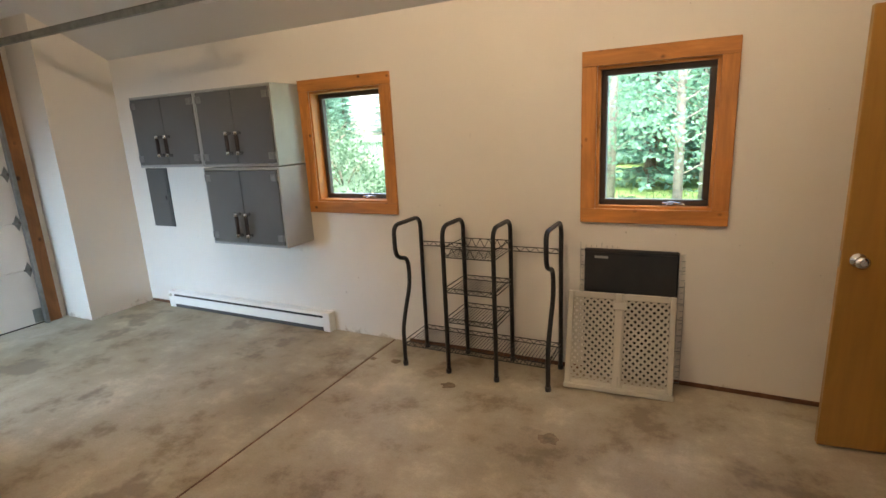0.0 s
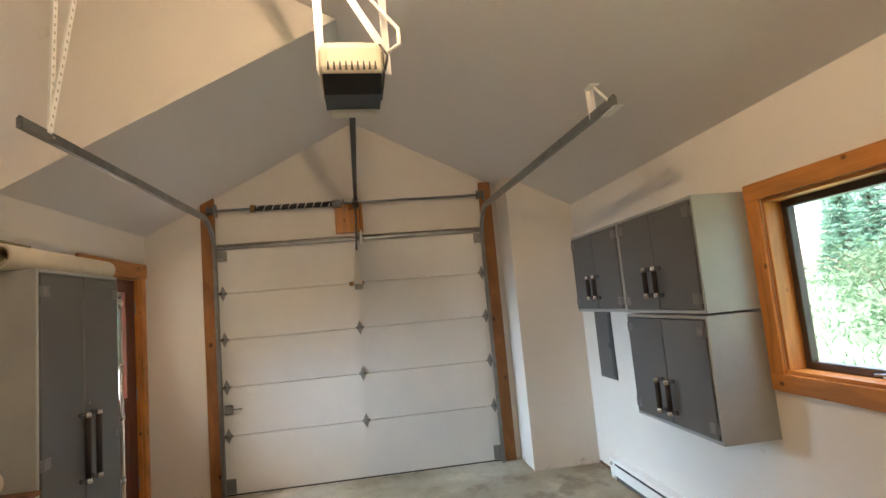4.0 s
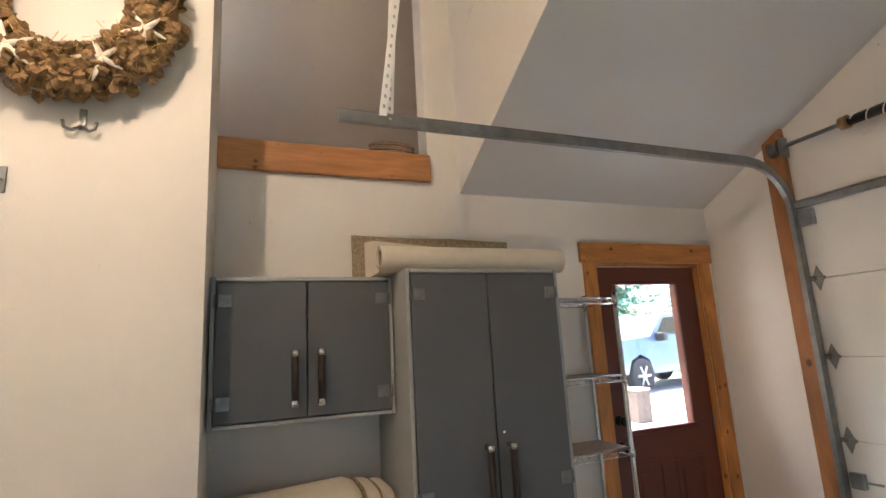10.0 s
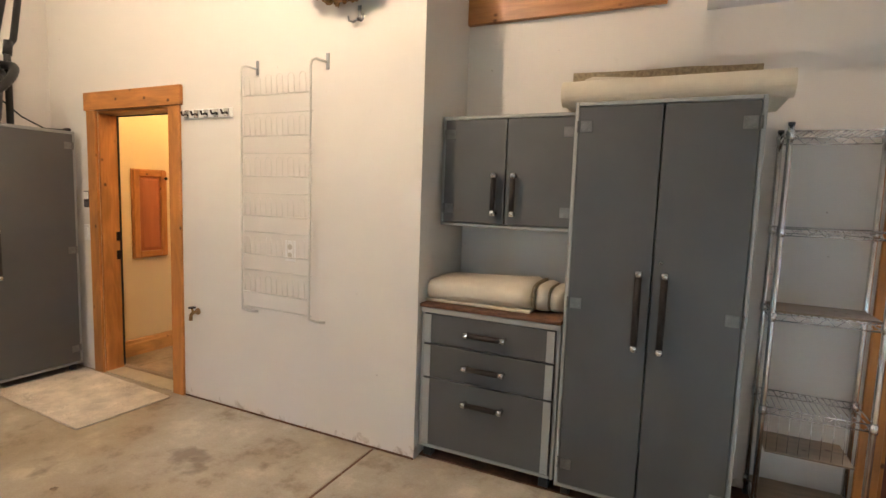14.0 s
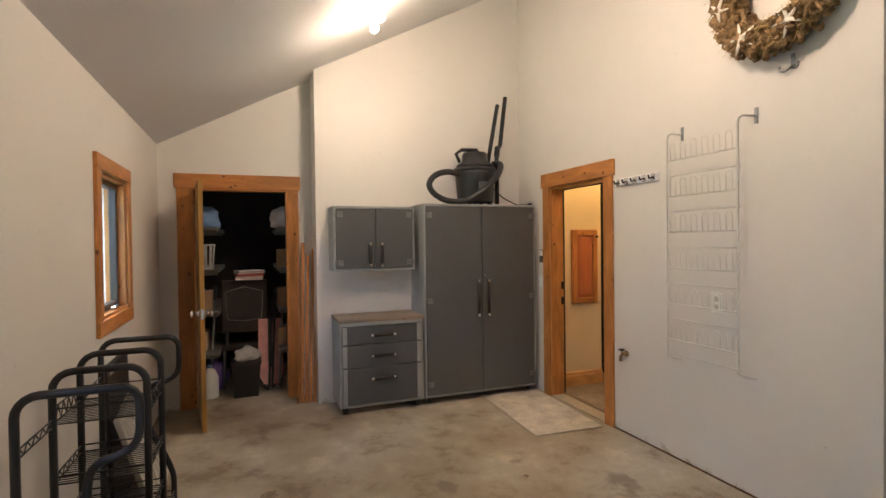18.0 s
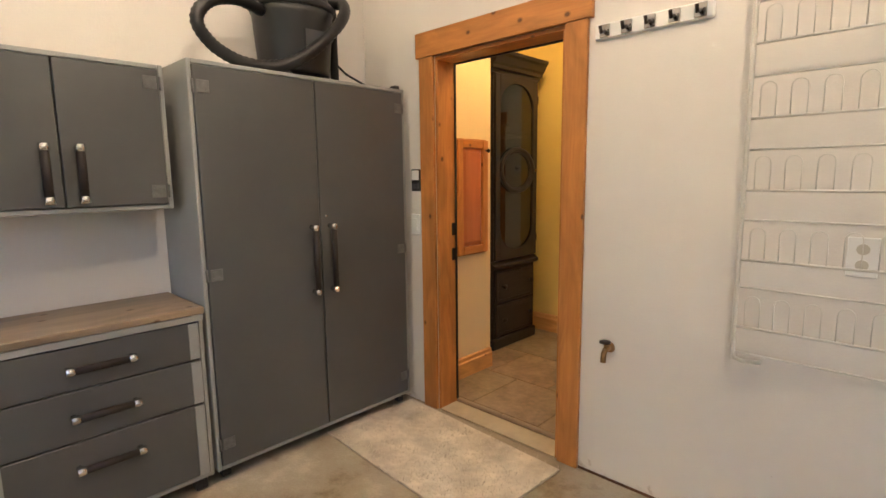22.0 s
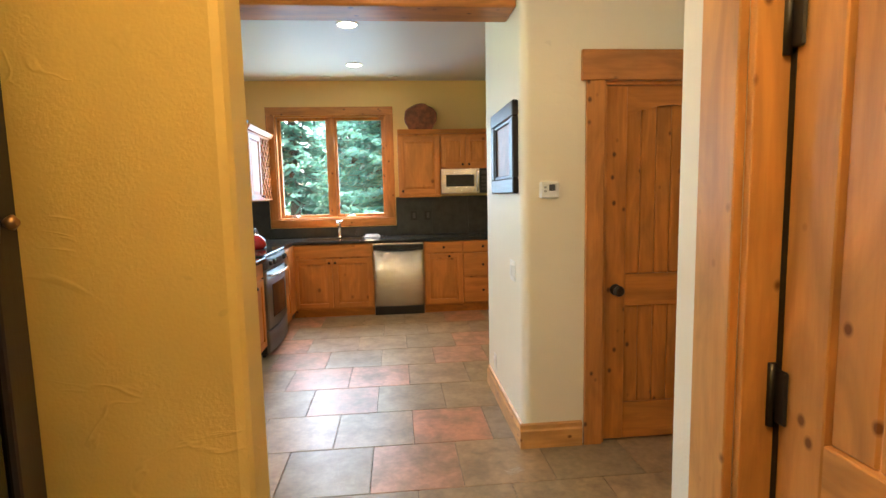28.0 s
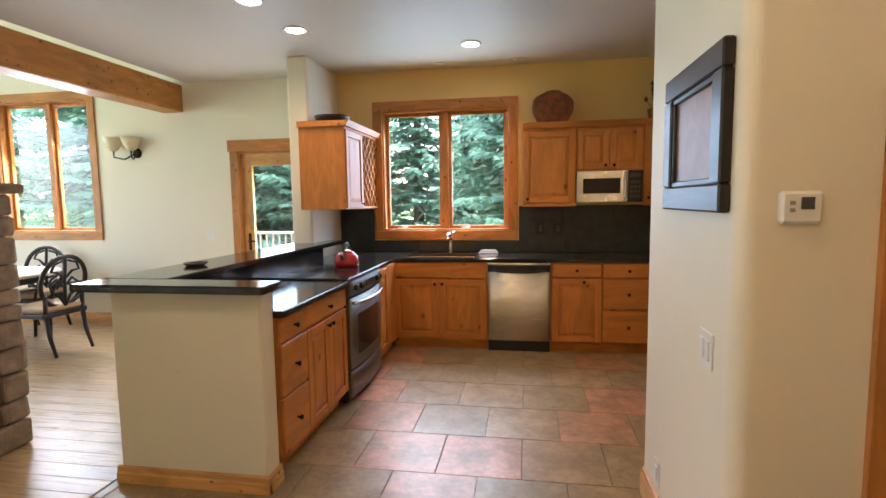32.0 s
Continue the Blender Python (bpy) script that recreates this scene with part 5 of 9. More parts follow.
# ---- garage: closet corner ----
def closet_things():
    x0, x1 = XCL + 0.14, XCL + 1.45
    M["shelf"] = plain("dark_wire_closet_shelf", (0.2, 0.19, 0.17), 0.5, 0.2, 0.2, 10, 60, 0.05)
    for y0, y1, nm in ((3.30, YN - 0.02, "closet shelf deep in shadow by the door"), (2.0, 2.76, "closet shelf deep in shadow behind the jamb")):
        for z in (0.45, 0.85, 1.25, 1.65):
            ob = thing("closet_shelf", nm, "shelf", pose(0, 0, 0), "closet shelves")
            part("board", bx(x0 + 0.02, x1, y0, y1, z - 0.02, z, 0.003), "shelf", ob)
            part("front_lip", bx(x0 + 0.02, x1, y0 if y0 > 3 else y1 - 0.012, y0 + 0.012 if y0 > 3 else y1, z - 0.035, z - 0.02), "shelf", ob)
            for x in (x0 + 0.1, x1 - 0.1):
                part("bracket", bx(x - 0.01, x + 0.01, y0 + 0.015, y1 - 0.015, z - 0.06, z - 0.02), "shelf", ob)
    cols = {"blue": (0.2, 0.33, 0.55), "pale": (0.6, 0.6, 0.58), "cardboard": (0.42, 0.28, 0.16), "rust": (0.42, 0.1, 0.08), "green": (0.08, 0.2, 0.12), "purple": (0.14, 0.08, 0.3), "pink": (0.62, 0.3, 0.28)}
    for k, v in cols.items():
        M["c_" + k] = plain("closet_" + k, v, 0.6, 0, 0.2, 9, 60, 0.1)

    def lump(name, label, cat, at, r, mat, seed, sq=(1, 1, 1)):
        bm = bmesh.new()
        bmesh.ops.create_icosphere(bm, subdivisions=3, radius=1.0)
        for v in bm.verts:
            k = 1 + 0.35 * noise.noise(v.co * 1.6 + Vector((seed, 0, 0))) + 0.1 * noise.noise(v.co * 5 + Vector((0, seed, 0)))
            v.co = Vector((v.co.x * r * sq[0] * k, v.co.y * r * sq[1] * k, max(-0.55, v.co.z * k) * r * sq[2]))
        for f in bm.faces:
            f.smooth = True
        lo = min(v.co.z for v in bm.verts)
        for v in bm.verts:
            v.co.z -= lo
        return solid(name, bm, mat, label, cat, m=pose(*at))

    lump("folded_bag", "crumpled pale blue bag on the closet shelf", "bag", (x0 + 0.2, 3.42, 1.65), 0.13, "c_blue", 3)
    lump("plastic_bag", "crumpled clear plastic bag on the closet shelf", "bag", (x0 + 0.22, 2.70, 1.65), 0.13, "c_pale", 7)
    lump("foam_pad", "round white pad on a dark bin in the closet", "pad", (x0 + 0.16, 3.07, 0.342), 0.1, "c_pale", 11, (1, 1.15, 0.8))
    bn = thing("storage_bin", "black plastic bin under a white pad", "bin", pose(x0 + 0.16, 3.07, 0.0))
    part("tub", prism([(-0.13, -0.11, 0.0), (-0.13, 0.11, 0.0), (-0.15, 0.13, 0.32), (-0.15, -0.13, 0.32)], 0.27, (1, 0, 0)), "black", bn)
    part("lid", bx(-0.16, 0.14, -0.14, 0.14, 0.318, 0.342, 0.006), "black", bn)
    lump("duffel_bag", "dark purple duffel bag on the closet floor", "bag", (x0 + 0.5, 3.36, 0.0), 0.16, "c_purple", 15, (1, 0.7, 1.2))
    bk = thing("laundry_basket", "small white slatted basket on the closet shelf", "basket", pose(x0 + 0.15, 3.42, 1.25))
    part("rim", rod([(0.1, 0.08, 0.23), (-0.1, 0.08, 0.23), (-0.1, -0.08, 0.23), (0.1, -0.08, 0.23)], 0.008, 6, closed=True), "c_pale", bk)
    part("base", bx(-0.09, 0.09, -0.07, 0.07, 0, 0.02, 0.004), "c_pale", bk)
    for i in range(10):
        a = 2 * math.pi * i / 10
        part("slat", rod([(0.08 * math.cos(a), 0.065 * math.sin(a), 0.01), (0.1 * math.cos(a), 0.08 * math.sin(a), 0.23)], 0.007, 5), "c_pale", bk)
    for i, (c2, dz) in enumerate((("pale", 0.0), ("rust", 0.035), ("pale", 0.065))):
        bxo = thing("magazine_stack", "stacked papers with red and white covers on the chair", "papers", pose(x0 + 0.37, 3.03, 1.122 + dz, 0, 0, 8 * i))
        part("sheets", bx(-0.1, 0.1, -0.13, 0.13, 0.0, 0.03, 0.003), "c_" + c2, bxo)
        part("band", bx(-0.101, 0.101, -0.131, 0.131, 0.012, 0.018), "c_rust", bxo)
    ch = thing("folding_chair", "dark upholstered chair standing in the unlit closet", "chair", pose(x0 + 0.55, 3.08, 0.0))
    part("backrest", bx(-0.2, -0.16, -0.22, 0.22, 0.58, 1.12, 0.03), "grip", ch)
    bm = bmesh.new()
    tube(bm, [(-0.205, -0.16, 0.72), (-0.205, 0.0, 0.7), (-0.205, 0.16, 0.72), (-0.205, 0.18, 1.0), (-0.205, 0.0, 1.05), (-0.205, -0.18, 1.0)], 0.005, 5, closed=True)
    part("piping", bm, "shelf", ch)
    part("seat", bx(-0.2, 0.22, -0.22, 0.22, 0.40, 0.46, 0.02), "grip", ch)
    for y in (-0.17, 0.17):
        part("back_post", bx(-0.19, -0.165, y - 0.014, y + 0.014, 0.45, 0.6, 0.004), "dsteel", ch)
    for x in (-0.18, 0.2):
        for y in (-0.2, 0.2):
            part("leg", rod([(x, y, 0.0), (x, y, 0.41)], 0.012, 8), "dsteel", ch)
    jug = thing("plastic_jug", "white plastic jug on the closet floor by the door", "jug", pose(x0 + 0.16, 3.40, 0.0))
    part("body", turned([(0.07, 0), (0.075, 0.02), (0.075, 0.2), (0.05, 0.26), (0.02, 0.29)], 16), "white", jug)
    part("cap", turned([(0.022, 0.29), (0.022, 0.315)], 12), "c_blue", jug)
    part("grip", rod([(0.06, 0, 0.24), (0.1, 0, 0.22), (0.1, 0, 0.15), (0.073, 0, 0.12)], 0.01, 8), "white", jug)
    for i, (y, mat, top, lab) in enumerate(((2.83, "black", 1.0, "black golf club leaning in the closet"), (2.76, "zinc", 0.88, "steel crutch leaning in the closet"), (3.4, "zinc", 1.05, "long steel broom leaning in the closet"), (2.86, "black", 0.9, "black umbrella leaning in the closet"))):
        ob = thing("leaning_pole", lab, "pole", pose(x0 + 0.2, y, 0.0))
        part("shaft", rod([(0, 0, 0.02), (0.12, -0.05, top)], 0.011, 8), mat, ob)
        part("tip", rod([(0, 0, 0.0), (0.02, 0.05, 0.05)], 0.02, 8), "chrome" if i < 2 else mat, ob)
        part("grip", rod([(0.106, -0.044, top - 0.12), (0.122, -0.051, top + 0.02)], 0.016, 8), "black", ob)
    sl = thing("toy_sled", "faded pink plastic sled standing in the closet", "sled", pose(x0 + 0.22, 2.83, 0.02, 0, 10, 0))
    bm = bmesh.new()
    poly(bm, [(0, -0.1, 0.7), (0, 0.12, 0.7), (0, 0.13, 0.15), (0, 0.06, 0.0), (0, -0.05, 0.0), (0, -0.12, 0.15)], 0.03, (1, 0, 0))
    part("shell", bm, "c_pink", sl)
    part("strap", bx(-0.006, 0.0, -0.01, 0.03, 0.2, 0.7, 0.002), "black", sl)
    for z, y in ((0.85, 2.66), (1.25, 2.66), (0.45, 2.66), (1.65, 2.5), (0.85, 3.45), (0.45, 3.5)):
        b2 = thing("cardboard_box", "small brown cardboard box on a closet shelf", "box", pose(x0 + 0.3, y, z), "boxes in the closet")
        part("carton", bx(-0.12, 0.12, -0.08, 0.1, 0, 0.18, 0.004), "c_cardboard", b2)
        part("tape", bx(-0.121, 0.121, -0.01, 0.02, 0.1802, 0.182), "beige", b2)


closet_things()


def planks():
    for i, (y, h, w, a) in enumerate(((2.62, 1.78, 0.014, 0.6), (2.585, 1.5, 0.03, 2.0), (2.55, 1.38, 0.028, 1.0), (2.51, 1.44, 0.026, 3.0), (2.475, 1.2, 0.03, 1.4))):
        ob = solid("wood_strip", bx(-0.009, 0.009, -w / 2, w / 2, 0, h, 0.002), "trim_z", "slim reddish wood strip leaning in the corner by the closet", "wood strip", "wood strips in the corner")
        ob.matrix_basis = pose(1.16 + 0.02 * (i % 2), y, 0.0, 0, 4.5 + a * 0.3, 0) @ pose(0, 0, 0, 1.2 + 0.4 * i)


planks()


def shop_vac():
    z = 1.836
    ob = thing("shop_vacuum", "black shop vacuum with hose and wands on the cabinet", "vacuum", pose(0.88, 0.93, z))
    part("drum", turned([(0.17, 0.03), (0.175, 0.05), (0.195, 0.3), (0.2, 0.33), (0.19, 0.34)], 28), "black", ob)
    part("rim", turned([(0.205, 0.33), (0.21, 0.345), (0.205, 0.365), (0.18, 0.37)], 28), "blackm", ob)
    part("motor_head", turned([(0.185, 0.37), (0.18, 0.4), (0.13, 0.43), (0.125, 0.5), (0.11, 0.52)], 24), "black", ob)
    part("carry_handle", rod([(0, 0.16, 0.42), (0, 0.2, 0.5), (0, 0.14, 0.545), (0, -0.02, 0.55), (0, -0.06, 0.5)], 0.017, 8), "blackm", ob)
    for a in range(4):
        x, y = 0.15 * math.cos(a * 1.57 + 0.78), 0.15 * math.sin(a * 1.57 + 0.78)
        part("caster", turned([(0.02, 0), (0.028, 0.012), (0.02, 0.04)], 12, Matrix.Translation((x, y, 0))), "black", ob)
    part("label", bx(-0.1995, -0.19, -0.05, 0.05, 0.14, 0.22), "grill", ob)
    path = [(-0.05, 0.19, 0.3), (-0.1, 0.33, 0.31), (-0.12, 0.46, 0.27), (-0.12, 0.52, 0.18), (-0.12, 0.46, 0.09), (-0.13, 0.34, 0.035), (-0.16, 0.2, 0.03), (-0.21, 0.08, 0.08), (-0.23, -0.04, 0.18), (-0.22, -0.15, 0.3), (-0.12, -0.22, 0.4), (0.0, -0.2, 0.42)]
    fine = spline(path, 10)
    part("hose", rod(fine, [0.03 if i % 2 else 0.026 for i in range(len(fine))], 10), "black", ob, "ribbed black hose")
    part("wand", rod([(0.03, -0.15, 0.4), (0.06, -0.285, 1.03)], 0.021, 10), "black", ob)
    part("wand", rod([(0.0, -0.24, 0.02), (0.02, -0.25, 0.55), (0.04, -0.3, 0.62), (0.08, -0.385, 1.12)], 0.022, 10), "black", ob)
    part("cuff", rod([(0.015, -0.248, 0.5), (0.022, -0.262, 0.6)], 0.028, 10), "blackm", ob)
    part("power_cord", rod([(0.05, -0.2, 0.2), (-0.02, -0.3, 0.08), (-0.1, -0.4, 0.008), (-0.16, -0.5, 0.008)], 0.006, 6), "black", ob)
    part("plug", bx(-0.2, -0.155, -0.53, -0.495, 0.0, 0.022, 0.005), "black", ob)


shop_vac()


def door_mat():
    M["mat"] = plain("beige_carpet_scrap", (0.56, 0.5, 0.41), 0.95, 0, 0.3, 7, 120, 0.7)
    ob = thing("door_mat", "beige carpet mat before the house door", "mat", pose(0.15, 0.69, 0.0, 0, 0, -3))
    bm = bmesh.new()
    n, mm = 30, 18
    grid = [[bm.verts.new((-0.53 + 1.06 * i / n, -0.29 + 0.58 * j / mm, 0.012 + 0.003 * noise.noise(Vector((i * 0.9, j * 0.9, 0))))) for j in range(mm + 1)] for i in range(n + 1)]
    for i in range(n):
        for j in range(mm):
            bm.faces.new((grid[i][j], grid[i + 1][j], grid[i + 1][j + 1], grid[i][j + 1]))
    bm.normal_update()
    r = bmesh.ops.extrude_face_region(bm, geom=bm.faces[:])
    for v in r["geom"]:
        if isinstance(v, bmesh.types.BMVert):
            v.co.z = 0.0005
    part("carpet_top", bm, "mat", ob)
    rnd = random.Random(17)
    verts, faces = [], []
    for i in range(6000):
        x, y, a = rnd.uniform(-0.535, 0.535), rnd.uniform(-0.295, 0.295), rnd.uniform(0, 6.28)
        c, s, l = math.cos(a), math.sin(a), rnd.uniform(0.008, 0.02)
        k = len(verts)
        verts += [(x - 0.003 * s, y + 0.003 * c, 0.004), (x + 0.003 * s, y - 0.003 * c, 0.004), (x + l * c, y + l * s, rnd.uniform(0.012, 0.024))]
        faces.append((k, k + 1, k + 2))
    me = bpy.data.meshes.new("tufting")
    me.from_pydata(verts, [], faces)
    me.materials.append(M["mat"])
    tu = new("tufting", me)
    tu.parent = ob
    tu["kind"] = "stuff"
    part("binding", rod([(-0.53, -0.29, 0.006), (0.53, -0.29, 0.006), (0.53, 0.29, 0.006), (-0.53, 0.29, 0.006)], 0.006, 6, closed=True), "mat", ob)


door_mat()


# ---- garage: house wall ----
def wall_plate(name, label, cat, x, z, w, h, mat, m=None, rocker=True):
    ob = thing(name, label, cat, m if m is not None else pose(x, YS, z))
    part("plate", bx(-w / 2, w / 2, 0.0, 0.007, -h / 2, h / 2, 0.003), mat, ob)
    return ob


def house_wall_things():
    ob = wall_plate("opener_control", "black garage door control with a pale push bar", "control", 0.625, 1.335, 0.075, 0.125, "black")
    part("push_bar", bx(-0.028, 0.028, 0.007, 0.014, 0.0, 0.055, 0.003), "white", ob)
    part("small_button", bx(-0.028, -0.002, 0.007, 0.012, -0.05, -0.02, 0.002), "grill", ob)
    part("small_button", bx(0.004, 0.028, 0.007, 0.012, -0.05, -0.02, 0.002), "grill", ob)
    ob = wall_plate("light_switch", "white rocker light switch beside the door", "switch", 0.635, 1.08, 0.075, 0.12, "white")
    part("rocker", bx(-0.018, 0.018, 0.007, 0.012, -0.035, 0.035, 0.002), "white", ob)
    ob = wall_plate("wall_outlet", "white wall outlet behind the wire rack", "outlet", -1.385, 1.09, 0.08, 0.125, "white")
    for z in (-0.025, 0.025):
        part("socket", turned([(0.017, 0), (0.017, 0.004)], 14, Matrix.Translation((0, 0.007, z)) @ pose(0, 0, 0, -90)), "beige", ob)
    ob = thing("key_rack", "white wall rack with five metal hooks", "rack", pose(-0.695, YS, 1.925))
    part("board", bx(-0.225, 0.225, 0, 0.016, -0.03, 0.03, 0.005), "white", ob)
    for i in range(5):
        x = -0.18 + 0.09 * i
        part("hook_plate", bx(x - 0.022, x + 0.022, 0.016, 0.022, -0.025, 0.025, 0.003), "chrome", ob)
        part("hook", rod([(x, 0.02, 0.0), (x, 0.05, -0.012), (x, 0.06, 0.012)], 0.007, 6), "bronze", ob)
    ob = thing("hose_faucet", "tarnished brass hose faucet low on the wall", "faucet", pose(-0.575, YS, 0.615) @ Matrix.Scale(0.8, 4))
    part("flange", turned([(0.03, 0), (0.028, 0.008), (0.014, 0.012)], 16, pose(0, 0, 0, -90)), "brass", ob)
    part("body", rod([(0, 0.0, 0), (0, 0.05, 0), (0, 0.07, -0.02), (0, 0.075, -0.065)], 0.015, 10), "brass", ob)
    part("stem", rod([(0, 0.05, 0.0), (0, 0.06, 0.04)], 0.009, 8), "brass", ob)
    part("handwheel", turned([(0.012, 0.035), (0.03, 0.038), (0.03, 0.048), (0.012, 0.05)], 12, Matrix.Translation((0, 0.06, 0))), "bronze", ob)
    ob = thing("coat_hook", "small steel double hook under the wreath", "hook", pose(-1.855, YS, 2.40))
    part("base", bx(-0.012, 0.012, 0, 0.005, -0.03, 0.05, 0.003), "zinc", ob)
    for s in (-1, 1):
        part("prong", rod([(0, 0.005, -0.015), (s * 0.025, 0.025, -0.04), (s * 0.045, 0.035, -0.035), (s * 0.05, 0.035, -0.01)], 0.006, 6), "zinc", ob)


house_wall_things()


def wire_shoe_rack():
    ob = thing("shoe_rack", "white wire shoe rack hanging on the wall", "rack", pose(-1.325, YS, 0.0))
    for x, s in ((0.262, 1), (-0.262, -1)):
        part("side_rail", rod([(x - 0.06, 0.012, 2.17), (x - 0.03, 0.065, 2.18), (x - 0.008, 0.075, 2.17), (x, 0.075, 2.14), (x, 0.075, 0.74), (x - 0.006, 0.08, 0.712), (x - 0.03, 0.05, 0.695), (x - 0.075, 0.02, 0.692)], 0.0075, 8), "wirewhite", ob)
        part("over_hook", bx(x - 0.072, x - 0.048, 0.0, 0.006, 2.13, 2.22, 0.002), "zinc", ob)
    n = 6
    for i in range(n):
        z = 2.0 - i * 0.235
        part("front_bar", rod([(-0.262, 0.075, z), (0.262, 0.075, z)], 0.0045, 6), "wirewhite", ob)
        part("back_bar", rod([(-0.262, 0.05, z - 0.1), (0.262, 0.05, z - 0.1)], 0.0035, 6), "wirewhite", ob)
        for k in range(6):
            x = -0.21 + k * 0.084
            pts = [(x - 0.022, 0.075, z), (x - 0.022, 0.08, z + 0.09)] + [tuple(p) for p in arc((x, 0.08, z + 0.09), (-1, 0, 0), (0, 0, 1), 0.022, 0, 180, 6)] + [(x + 0.022, 0.075, z)]
            part("shoe_loop", rod(pts, 0.002, 4), "wirewhite", ob)


wire_shoe_rack()


def wreath():
    rnd = random.Random(4)
    M["burlap"] = plain("brown_burlap_cloth", (0.27, 0.165, 0.07), 0.9, 0, 0.35, 30, 160, 0.5)
    M["straw"] = plain("pale_straw", (0.55, 0.38, 0.13), 0.7, 0, 0.2, 20, 80, 0.1)
    M["starfish"] = plain("white_dried_starfish", (0.76, 0.72, 0.62), 0.8, 0, 0.1, 20, 150, 0.4)
    ob = thing("wreath", "round brown burlap wreath with white starfish", "wreath", pose(-1.80, YS + 0.012, 2.825) @ Matrix.Scale(0.9, 4))
    R = 0.31
    part("ring", rod([(R * math.cos(a), 0.055, R * math.sin(a)) for a in [2 * math.pi * i / 40 for i in range(40)]], 0.075, 10, closed=True), "burlap", ob)
    bm = bmesh.new()
    for i in range(1100):
        a = rnd.uniform(0, 2 * math.pi)
        b = rnd.uniform(-0.4, math.pi + 0.4)
        rr = 0.075 + rnd.uniform(-0.01, 0.02)
        c2 = Vector(((R + rr * math.cos(b)) * math.cos(a), 0.05 + rr * math.sin(b), (R + rr * math.cos(b)) * math.sin(a)))
        out = Vector((math.cos(b) * math.cos(a), math.sin(b), math.cos(b) * math.sin(a)))
        t1 = out.orthogonal().normalized()
        t1 = (Matrix.Rotation(rnd.uniform(0, 6.28), 3, out) @ t1)
        t2 = out.cross(t1)
        L, W = rnd.uniform(0.03, 0.07), rnd.uniform(0.009, 0.02)
        row = []
        for k in range(5):
            u = k / 4
            lift = math.sin(u * math.pi) * rnd.uniform(0.012, 0.04)
            p = c2 + t1 * (u - 0.5) * L + out * lift
            row.append((bm.verts.new(p - t2 * W + out * rnd.uniform(-0.006, 0.006)), bm.verts.new(p + out * 0.008), bm.verts.new(p + t2 * W + out * rnd.uniform(-0.006, 0.006))))
        for p, q in zip(row, row[1:]):
            bm.faces.new((p[0], p[1], q[1], q[0]))
            bm.faces.new((p[1], p[2], q[2], q[1]))
    part("burlap_ruffle", bm, "burlap", ob)["kind"] = "stuff"
    bm = bmesh.new()
    for i in range(320):
        a = rnd.uniform(0, 6.28)
        r0 = R + rnd.uniform(-0.09, 0.09)
        p = Vector((r0 * math.cos(a), 0.12 + rnd.uniform(-0.02, 0.03), r0 * math.sin(a)))
        d = Vector((rnd.uniform(-1, 1), rnd.uniform(-0.1, 0.5), rnd.uniform(-1, 1))).normalized()
        tube(bm, [p, p + d * rnd.uniform(0.03, 0.08)], 0.0016, 3)
    part("straw", bm, "straw", ob)["kind"] = "stuff"
    for a, s in ((-62, 0.075), (-8, 0.07), (-118, 0.07), (38, 0.065), (100, 0.07), (160, 0.065), (205, 0.07)):
        bm = bmesh.new()
        s *= 1.25
        c2 = Vector((R * math.cos(radians(a)), 0.15, R * math.sin(radians(a))))
        t0 = rnd.uniform(0, 72)
        for k in range(5):
            ang = radians(t0 + 72 * k)
            d = Vector((math.cos(ang), rnd.uniform(-0.12, 0.1), math.sin(ang)))
            L = s * rnd.uniform(0.9, 1.25)
            tube(bm, [c2, c2 + d * L * 0.3, c2 + d * L * 0.7, c2 + d * L], [0.013, 0.011, 0.0075, 0.003], 6)
        part("starfish", bm, "starfish", ob, "white finger starfish")
    for z in (0.0, 0.035):
        part("twig", rod([(-0.12 + 0.1, 0.16, 0.34 + z), (-0.2, 0.18, 0.32 + z), (-0.27, 0.17, 0.35 + z)], 0.008, 6), "bronze", ob)


wreath()


